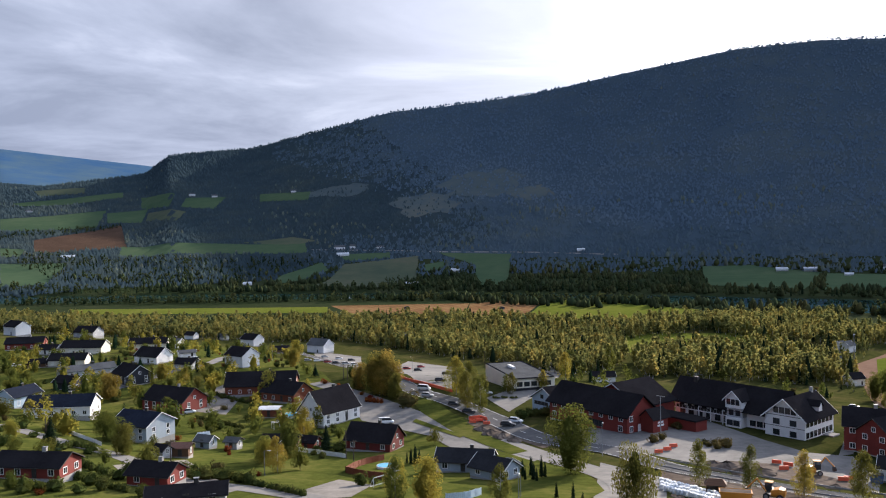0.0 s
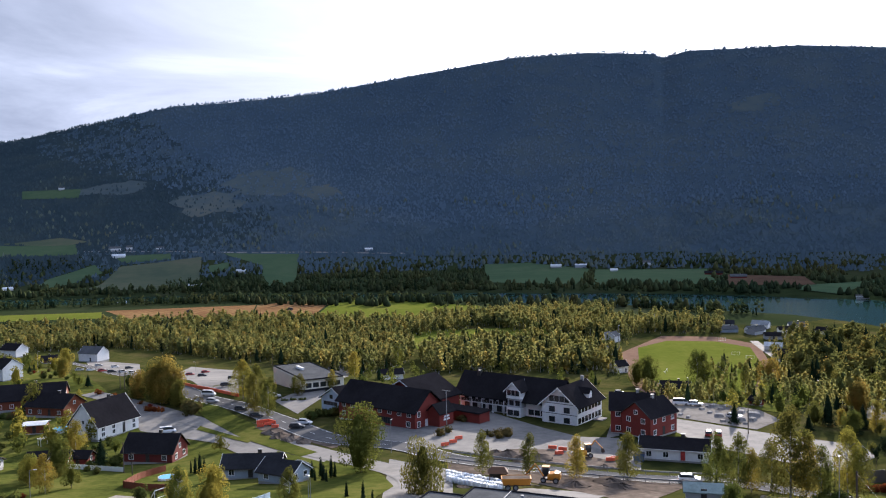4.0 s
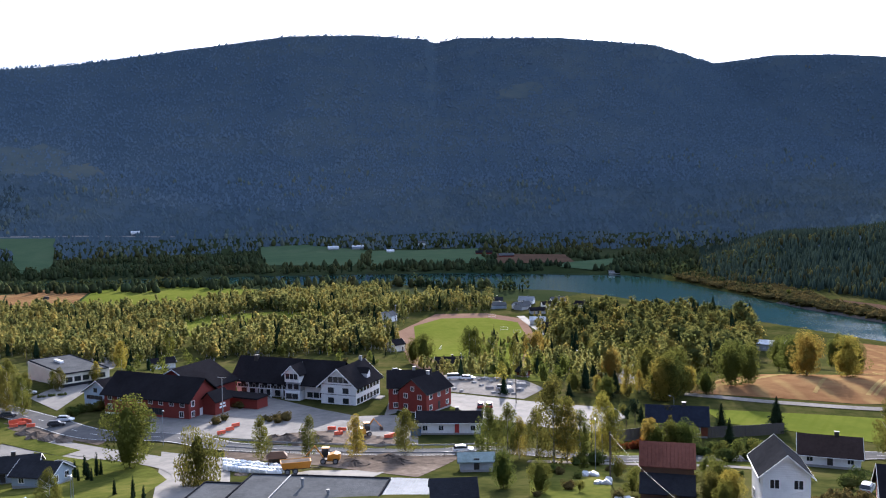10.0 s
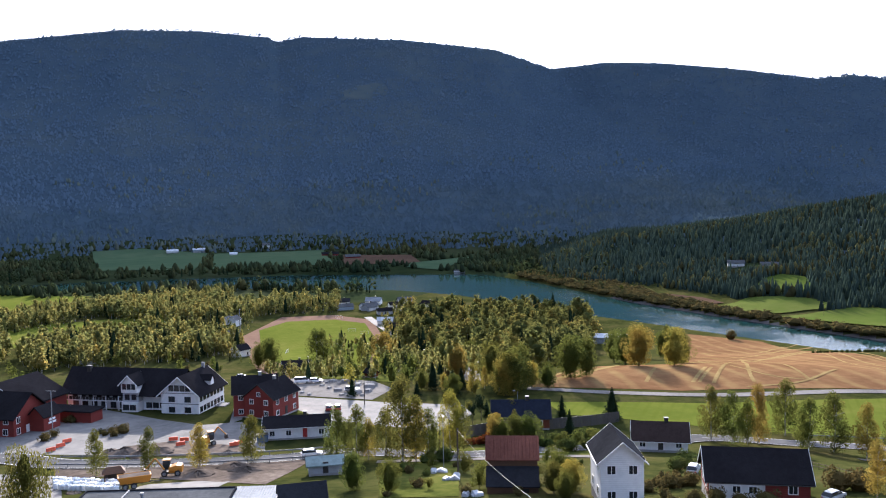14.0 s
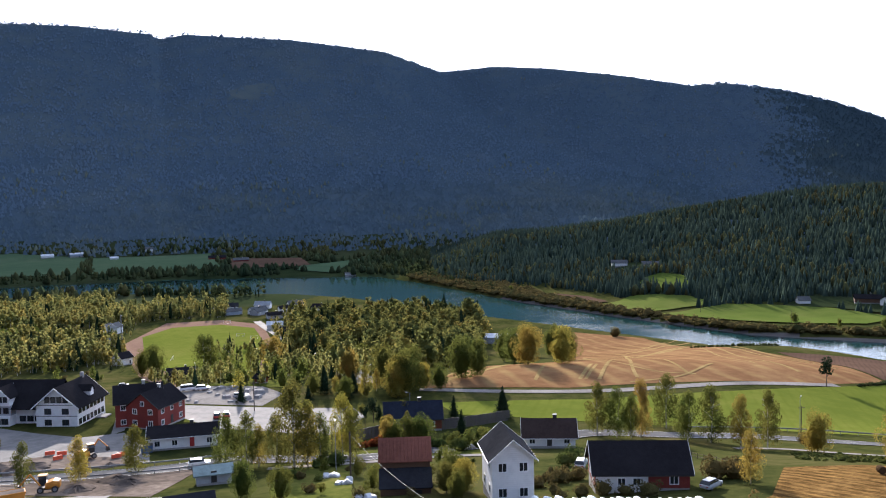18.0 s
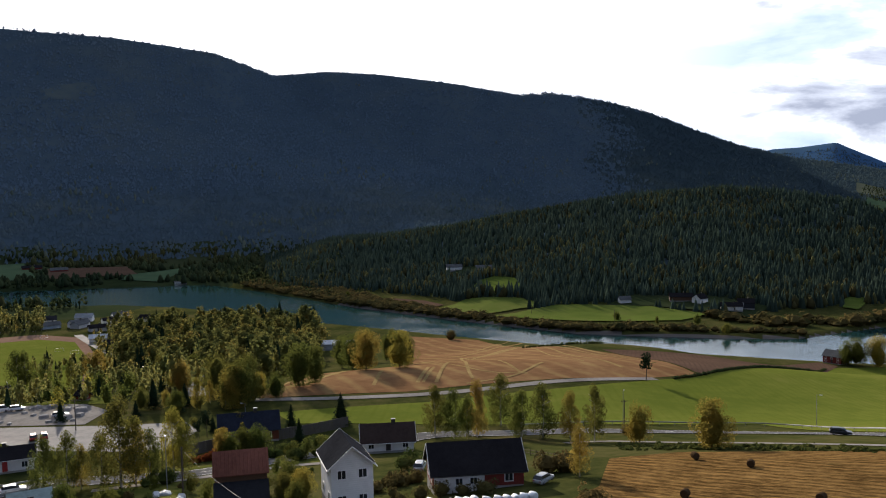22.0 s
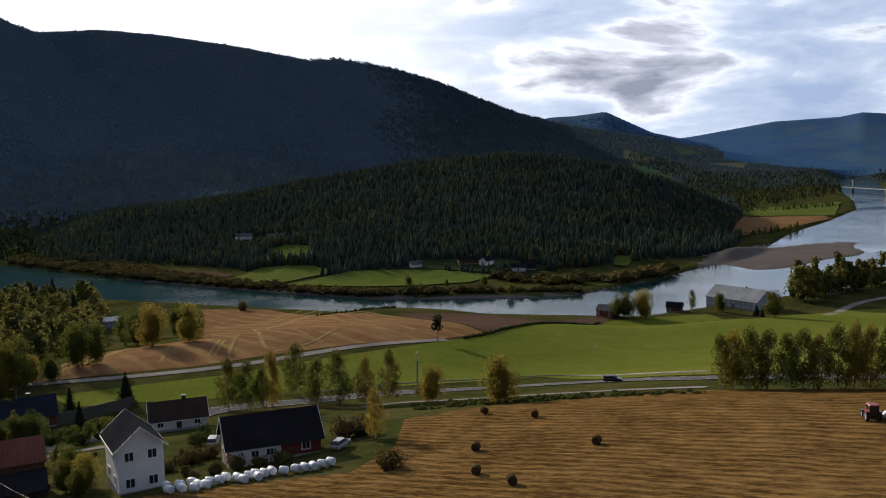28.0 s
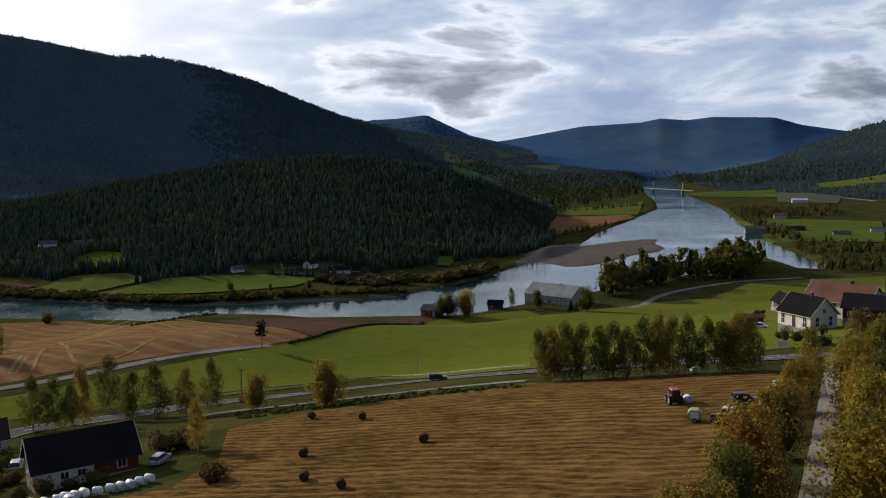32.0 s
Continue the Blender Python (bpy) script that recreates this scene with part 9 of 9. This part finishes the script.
utility_pole(904.5, -180.6, 13.8)
sign_post(152.6, -38.6, 3.3)
guard_rail([(189.5, 100.8), (210.1, 84.6), (222.9, 67.8), (233.0, 46.2), (191.0, 7.0)])
guard_rail([(45.5, 186.8), (60.0, 169.3), (79.4, 155.3), (95.1, 149.7)])
guard_rail([(49.5, 192.6), (63.3, 178.3), (83.6, 163.4), (99.5, 156.6)])
board_fence([(123.5, 147.2), (135.6, 146.0), (142.6, 142.0), (154.4, 138.3), (165.3, 136.6)], 2.6, "fence_grey")
board_fence([(-22.5, 188.8), (-17.0, 180.9), (-12.0, 177.2)], 1.5, "wall_redbrown")
board_fence([(-22.5, 188.8), (-20.2, 201.1), (-15.4, 209.0)], 1.5, "wall_redbrown")
board_fence([(-40.1, 228.2), (-32.4, 221.3), (-25.4, 214.1)], 1.2, "trim")
board_fence([(-112.5, 247.0), (-97.1, 229.5), (-88.3, 218.9)], 1.0, "trim")
board_fence([(-0.4, 148.2), (2.9, 149.7), (6.1, 155.1)], 1.4, "wall_paleblue")
board_fence([(8.6, 190.5), (14.0, 195.7), (16.5, 187.5)], 1.6, "wall_grey")
plastic_fence([(-22.9, 352.8), (-15.0, 331.6), (-6.0, 315.2), (2.2, 300.1)])
plastic_fence([(6.7, 255.6), (10.1, 255.6), (11.9, 251.9)])
wire_fence([(143.9, 76.8), (128.9, 62.4), (124.3, 56.1)])
wire_fence([(179.1, 120.4), (191.7, 105.2), (212.3, 88.7)])
football_goal(248.2, 457.6, 52)
football_goal(351.1, 563.8, -32)
football_goal(323.5, 503.5, -33)
football_goal(323.5, 487.2, -34)
football_goal(298.6, 443.5, -34)
football_goal(-12.6, 167.7, 44)
swing_frame(-46.6, 223.0, 12)
greenhouse(-69.3, 244.0, 26)
pool(-51.5, 284.9, 10, 3.4)
pool(-14.2, 195.6, 4, 2.0)
sun_shelter(-52.9, 267.0, 31)
tarp_stack(90.0, 109.9, -39)
tarp_stack(80.6, 94.6, -20)
tarp_stack(93.8, 118.3, -48)
container(88.7, 176.7, -22)
stone_block(136.8, 227.8, 49, 0.8)
stone_block(138.9, 227.7, 25, 1.3)
stone_block(138.2, 222.8, 13, 0.8)
stone_block(141.5, 224.3, 2, 1.6)
stone_block(140.9, 219.9, -23, 0.8)
stone_block(141.1, 216.8, 43, 1.3)
stone_block(143.9, 217.4, 31, 0.8)
stone_block(141.9, 212.0, -32, 1.8)
stone_block(132.4, 219.2, 24, 0.8)
stone_block(132.4, 214.4, -26, 1.3)
stone_block(135.2, 213.9, 28, 0.8)
stone_block(134.7, 208.2, -9, 1.6)
stone_block(133.9, 203.8, -33, 0.8)
stone_block(138.2, 207.1, 32, 1.3)
stone_block(132.9, 224.3, 9, 0.8)
stone_block(135.2, 231.1, -30, 0.8)
stone_block(123.2, 219.3, 31, 0.8)
stone_block(123.5, 215.6, 45, 0.8)
stone_block(130.6, 204.1, -23, 0.8)
stone_block(129.8, 208.2, -12, 0.8)
hay_wagon(-40.8, 938.3, 7)
hay_wagon(61.1, 913.0, 1)
power_cable((92.2, 111.3, 54.7), (43.5, 37.2, 71.2))
bridge(2214, -232, 2052, -298)
tree("thuja", 15.8, 173.9, 2.9)
tree("thuja", 17.5, 173.8, 3.8)
tree("thuja", 19.4, 176.6, 4.8)
tree("thuja", 20.2, 177.0, 3.3)
tree("thuja", 17.5, 178.8, 4.3)
tree("thuja", 17.9, 171.7, 2.9)
tree("thuja", 15.6, 178.0, 3.8)
tree("thuja", -9.5, 201.4, 2.9)
tree("thuja", -8.5, 200.9, 3.8)
tree("thuja", -7.5, 201.0, 4.8)
tree("thuja", -6.6, 202.5, 3.3)
tree("thuja", 19.8, 135.8, 2.9)
tree("thuja", 21.0, 133.1, 3.8)
tree("thuja", 19.2, 151.0, 2.9)
tree("thuja", 21.3, 145.2, 3.8)
tree("hedge_bush", -54.2, 179.3, 2.0)
tree("hedge_bush", -51.4, 175.9, 2.7)
tree("hedge_bush", -49.8, 176.3, 3.3)
tree("hedge_bush", -48.5, 178.1, 2.3)
tree("hedge_bush", -46.0, 175.2, 3.0)
tree("hedge_bush", -44.7, 177.0, 2.0)
tree("hedge_bush", -42.1, 173.5, 2.7)
tree("hedge_bush", -39.9, 171.4, 3.3)
tree("hedge_bush", -60.4, 185.8, 2.3)
tree("hedge_bush", -57.0, 182.6, 3.0)
tree("red_bush", -30.5, 309.9, 1.5)
tree("red_bush", -26.7, 301.0, 2.0)
tree("red_bush", -40.3, 323.5, 2.5)
tree("red_bush", -25.3, 296.5, 1.8)
tree("red_bush", -47.4, 336.4, 2.3)
tree("red_bush", -35.3, 316.5, 1.5)
tree("bush", 52.9, 216.6, 1.5)
tree("bush", 54.7, 217.7, 2.0)
tree("bush", 51.8, 214.7, 2.5)
tree("bush", 61.2, 230.8, 1.8)
tree("bush", 62.2, 229.0, 2.3)
tree("bush", 64.2, 230.5, 1.5)
tree("bush", 64.1, 209.7, 1.5)
tree("bush", 65.5, 207.2, 2.0)
tree("bush", 68.1, 208.5, 2.5)
tree("bush", 66.1, 211.3, 1.8)
tree("bush", 68.1, 210.6, 2.3)
tree("bush", 64.0, 211.9, 1.5)
tree("hedge_bush", 24.8, 253.7, 2.0)
tree("hedge_bush", 26.9, 253.0, 2.7)
tree("hedge_bush", 29.1, 252.8, 3.3)
tree("hedge_bush", 23.3, 253.3, 2.3)
tree("hedge_bush", 22.4, 251.9, 3.0)
tree("hedge_bush", 30.7, 254.2, 2.0)
tree("hedge_bush", 99.6, 130.2, 2.0)
tree("hedge_bush", 102.6, 132.3, 2.7)
tree("hedge_bush", 102.8, 128.9, 3.3)
tree("hedge_bush", 133.0, 118.5, 2.3)
tree("hedge_bush", 138.6, 120.4, 3.0)
tree("hedge_bush", 134.6, 127.0, 2.0)
tree("red_bush", 120.5, 140.4, 1.5)
tree("red_bush", 122.2, 139.6, 2.0)
tree("red_bush", 123.2, 138.1, 2.5)
tree("red_bush", 119.6, 141.2, 1.8)
tree("bush", 104.2, 79.5, 1.5)
tree("bush", 102.6, 76.7, 2.0)
tree("bush", 104.6, 76.6, 2.5)
tree("bush", 106.6, 76.4, 1.8)
tree("bush", 107.8, 75.6, 2.3)
tree("bush", 100.8, 79.1, 1.5)
tree("bush", 99.7, 77.2, 2.0)
tree("hedge_bush", -129.0, 305.9, 2.0)
tree("hedge_bush", -123.7, 300.4, 2.7)
tree("hedge_bush", -110.9, 275.6, 3.3)
tree("hedge_bush", -105.4, 270.7, 2.3)
tree("hedge_bush", -118.8, 240.0, 3.0)
tree("hedge_bush", -107.8, 223.5, 2.0)
tree("hedge_bush", -93.2, 201.4, 2.7)
tree("hedge_bush", -81.2, 180.2, 3.3)
tree("hedge_bush", -73.0, 169.3, 2.3)
tree("hedge_bush", -68.8, 164.5, 3.0)
tree("hedge_bush", -68.0, 168.0, 2.0)
tree("hedge_bush", -66.1, 171.9, 2.7)
tree("hedge_bush", -66.6, 179.2, 3.3)
tree("hedge_bush", -172.0, 344.1, 2.3)
tree("hedge_bush", -165.2, 344.0, 3.0)
tree("hedge_bush", -166.8, 357.3, 2.0)
tree("hedge_bush", -199.2, 415.9, 2.7)
tree("hedge_bush", -157.9, 408.0, 3.3)
tree("hedge_bush", -163.7, 434.4, 2.3)
tree("hedge_bush", -191.8, 574.8, 3.0)
tree("hedge_bush", -203.1, 484.6, 2.0)
tree("hedge_bush", -208.3, 417.6, 2.7)
tree("hedge_bush", -198.5, 387.4, 3.3)
tree("hedge_bush", -145.1, 541.0, 2.3)
tree("hedge_bush", -103.2, 404.2, 3.0)
tree("hedge_bush", -98.5, 406.8, 2.0)
tree("hedge_bush", -90.2, 430.9, 2.7)
tree("hedge_bush", -75.6, 385.0, 3.3)
tree("hedge_bush", -103.3, 327.1, 2.3)
tree("hedge_bush", -92.8, 306.4, 3.0)
tree("hedge_bush", -86.7, 306.0, 2.0)
tree("hedge_bush", -77.6, 286.8, 2.7)
tree("hedge_bush", -70.7, 267.6, 3.3)
tree("hedge_bush", -63.2, 258.5, 2.3)
tree("hedge_bush", -65.0, 281.6, 3.0)
tree("hedge_bush", -59.3, 267.7, 2.0)
tree("hedge_bush", -52.7, 248.9, 2.7)
tree("hedge_bush", -46.8, 252.6, 3.3)
tree("hedge_bush", -42.3, 256.0, 2.3)
tree("hedge_bush", -39.2, 246.7, 3.0)
tree("hedge_bush", -34.6, 261.4, 2.0)
tree("hedge_bush", -31.8, 252.5, 2.7)
tree("hedge_bush", -64.8, 160.0, 3.3)
tree("hedge_bush", -67.5, 156.3, 2.3)
tree("hedge_bush", -72.2, 157.6, 3.0)
tree("hedge_bush", -76.7, 154.0, 2.0)
tree("hedge_bush", -56.0, 156.1, 2.7)
tree("garden", -116.7, 328.5, 4.3)
tree("garden", -117.1, 323.5, 5.7)
tree("garden", -139.5, 342.1, 7.1)
tree("garden", -108.9, 338.1, 5.0)
tree("garden", -105.9, 342.9, 6.4)
tree("garden", -102.2, 371.0, 4.3)
tree("garden", -96.8, 346.7, 5.7)
tree("garden", -178.2, 699.8, 7.1)
tree("garden", -133.2, 566.3, 5.0)
tree("garden", -239.4, 641.8, 6.4)
tree("garden", -182.6, 480.7, 4.3)
tree("garden", -175.3, 411.2, 5.7)
tree("garden", -181.3, 358.1, 7.1)
tree("garden", -184.7, 385.2, 5.0)
tree("garden", -167.9, 329.3, 6.4)
tree("garden", -103.1, 256.1, 4.3)
tree("garden", -140.1, 303.9, 5.7)
tree("garden", -136.4, 287.4, 7.1)
tree("hedge_bush", -34.7, 227.5, 2.0)
tree("hedge_bush", -32.9, 236.4, 2.7)
tree("hedge_bush", -28.6, 226.4, 3.3)
tree("hedge_bush", -31.4, 214.9, 2.3)
tree("hedge_bush", -17.1, 169.4, 3.0)
tree("hedge_bush", -14.9, 170.6, 2.0)
tree("hedge_bush", -11.3, 167.3, 2.7)
tree("hedge_bush", 128.6, 126.7, 2.0)
tree("hedge_bush", 133.3, 128.4, 2.7)
tree("hedge_bush", 127.7, 119.0, 3.3)
tree("hedge_bush", 124.0, 125.0, 2.3)
tree("hedge_bush", 144.0, 127.9, 3.0)
tree("hedge_bush", 147.3, 123.3, 2.0)
tree("hedge_bush", 120.0, 86.7, 2.7)
tree("hedge_bush", 125.4, 89.4, 3.3)
tree("bush", 94.2, 68.8, 1.5)
tree("bush", 97.0, 67.6, 2.0)
tree("bush", 99.1, 65.4, 2.5)
tree("bush", 100.4, 62.6, 1.8)
tree("bush", 101.6, 59.7, 2.3)
tree("bush", 96.8, 72.0, 1.5)
tree("hedge_bush", 200.5, -50.0, 2.0)
tree("hedge_bush", 187.7, -50.3, 2.7)
tree("hedge_bush", 192.5, -53.9, 3.3)
tree("hedge_bush", 171.6, -51.2, 2.3)
tree("hedge_bush", 351.8, -78.9, 3.0)
tree("hedge_bush", 389.0, -89.6, 2.0)
hedge([(-62.7, 193.5), (-49.9, 184.0), (-38.1, 169.2), (-25.8, 155.7)], 1.6, 1.7)
hedge([(-83.5, 285.7), (-63.2, 267.3)], 1.6, 1.6)
hedge([(-90.2, 172.3), (-85.6, 170.0)], 3, 3)
hedge([(-80.4, 159.6), (-74.2, 156.2), (-73.0, 159.5)], 2.2, 2.4)
hedge([(-81.3, 187.8), (-69.1, 173.5)], 2.2, 2)
hedge([(-66.4, 164.3), (-59.5, 158.7)], 1.5, 1.6)
hedge([(-34.0, 338.2), (-24.5, 317.1), (-13.1, 289.3)], 3.2, 3.4)
hedge([(-28.3, 298.8), (-21.8, 291.7)], 1.8, 2, "leaf_red", "dense red-leaved garden hedge")
hedge([(24.3, 258.9), (31.2, 252.6)], 1.5, 1.5)
hedge([(15.5, 284.0), (23.6, 281.0)], 1, 1.2)
hedge([(-37.5, 348.0), (-27.6, 324.5), (-17.9, 304.4)], 4.5, 4)
hedge([(-92.3, 202.3), (-93.3, 213.8), (-85.0, 207.3)], 2, 2)
hedge([(-119.5, 229.1), (-119.9, 238.9)], 2, 2)
hedge([(-38.5, 253.0), (-32.4, 257.6)], 1.4, 1.4)
hedge([(-49.4, 257.3), (-40.7, 250.6)], 1.6, 1.6)
hedge([(-78.9, 333.4), (-68.9, 317.4)], 1.6, 2)
hedge([(-130.3, 324.5), (-124.8, 329.9)], 1.8, 2)
hedge([(-174.1, 343.7), (-169.1, 352.3)], 2, 2.4)
hedge([(-121, 402), (-105.8, 384.3)], 2, 2.4)
hedge([(-160.4, 387.8), (-146.7, 378.6)], 1.8, 2)
hedge([(-256, 559), (-223, 515)], 2.4, 3)
hedge([(-87.6, 324.8), (-70.9, 307.5)], 1.5, 1.6)
hedge([(106.6, 81.3), (109.6, 75.8)], 2.2, 2.4, "leaf_scrub", "brownish flowering garden hedge")
hedge([(119.6, 141.2), (124.3, 138.4)], 1.4, 1.8, "leaf_red", "low red-leaved roadside hedge")
hedge([(128.1, 129.4), (130.9, 122.2)], 2.4, 3)
hedge([(414, 218), (439, 182)], 1.5, 2.2)
hedge([(302, 98), (322, 93.6), (400, 86), (485, 76.5)], 1.3, 2.2, "leaf_dark", "dark rough growth along the edge of the tilled field")
road_lines(MAIN_ROAD, 3.6)


# ---- gardens of the town: loose shrubs and small trees between the houses ----
far_trees = []


def join_far_trees():
    """The small garden trees that stand far off, as one mesh."""
    rng = random.Random(41)
    verts, faces, mats = [], [], []
    leaves = ["leaf_green", "leaf_gold", "needle"]
    for kind, x, y, h in far_trees:
        v, f = leaf_arrays(rng, TREE_KINDS[kind][0], 260, 0.055)
        b, z, w = len(verts), gz(x, y) - 0.1, h * rng.uniform(0.85, 1.2)
        verts += [(x + p[0] * w, y + p[1] * w, z + p[2] * h) for p in v]
        faces += [tuple(i + b for i in q) for q in f]
        mats += [leaves.index(TREE_KINDS[kind][1])] * len(f)
    ob = mesh_object("garden_trees", verts, faces, [MAT[k] for k in leaves])
    ob.data.polygons.foreach_set("material_index", np.array(mats, np.int32))
    tagged(ob, "small green and golden trees among the far houses", "trees", kind="stuff")


def gardens(outline, count, seed, kinds):
    rng = random.Random(seed)
    spots = [(o.matrix_basis.translation.x, o.matrix_basis.translation.y, 7.5 if o.name.startswith("house") else 4) for o in scene.objects if o.parent is None and o.name.split(".")[0] in ("house", "shed", "car", "van")]
    made = 0
    xs, ys = [p[0] for p in outline], [p[1] for p in outline]
    for _ in range(count * 12):
        x, y = rng.uniform(min(xs), max(xs)), rng.uniform(min(ys), max(ys))
        if not inside(outline, np.array([x]), np.array([y]))[0]:
            continue
        if any(math.hypot(x - a, y - b) < c for a, b, c in spots) or any((x - q.x) ** 2 + (y - q.y) ** 2 < 22 for q in ROAD_LINE):
            continue
        kind, lo, hi = kinds[rng.randrange(len(kinds))]
        if math.hypot(x, y) > 250 and "bush" not in kind:
            far_trees.append((kind, x, y, rng.uniform(lo, hi)))
        else:
            tree(kind, x, y, rng.uniform(lo, hi))
        spots.append((x, y, 1.8))
        made += 1
        if made >= count:
            break


gardens([(-236, 455), (-157, 585), (-82, 465), (-41.2, 314.1), (-32.8, 261.1), (-26.1, 169.8), (-52.5, 175.6), (-78.1, 148.8)], 330, 5, [("hedge_bush", 1.6, 3.2), ("garden", 3.5, 6.5), ("hedge_bush", 1.2, 2.6), ("bush", 1.2, 2.6), ("garden", 4, 7), ("birch_gold", 6, 10), ("broad", 6, 10), ("red_bush", 1.2, 2), ("spruce", 4, 9), ("broad_gold", 5, 9)])
gardens([(189.2, 323.7), (213.4, 297.9), (178.2, 225.8), (165.4, 176.4), (142.6, 160.4), (142.0, 195.7), (137.9, 232.4)], 46, 6, [("garden", 3, 6), ("broad", 5, 9), ("spruce", 4, 8), ("bush", 1.2, 2.4), ("birch_gold", 5, 9)])
gardens([(49, 522), (215, 463), (184, 402), (123, 474), (59.6, 296.3), (42, 418)], 40, 8, [("garden", 3, 6), ("birch", 6, 10), ("bush", 1.2, 2.4), ("spruce", 4, 8)])
gardens([(95.3, 139.4), (113.7, 126.3), (124.0, 110.5), (92.9, 82.8), (69.4, 101.8)], 26, 9, [("hedge_bush", 1, 2), ("bush", 1, 2), ("garden", 2, 4)])
join_far_trees()
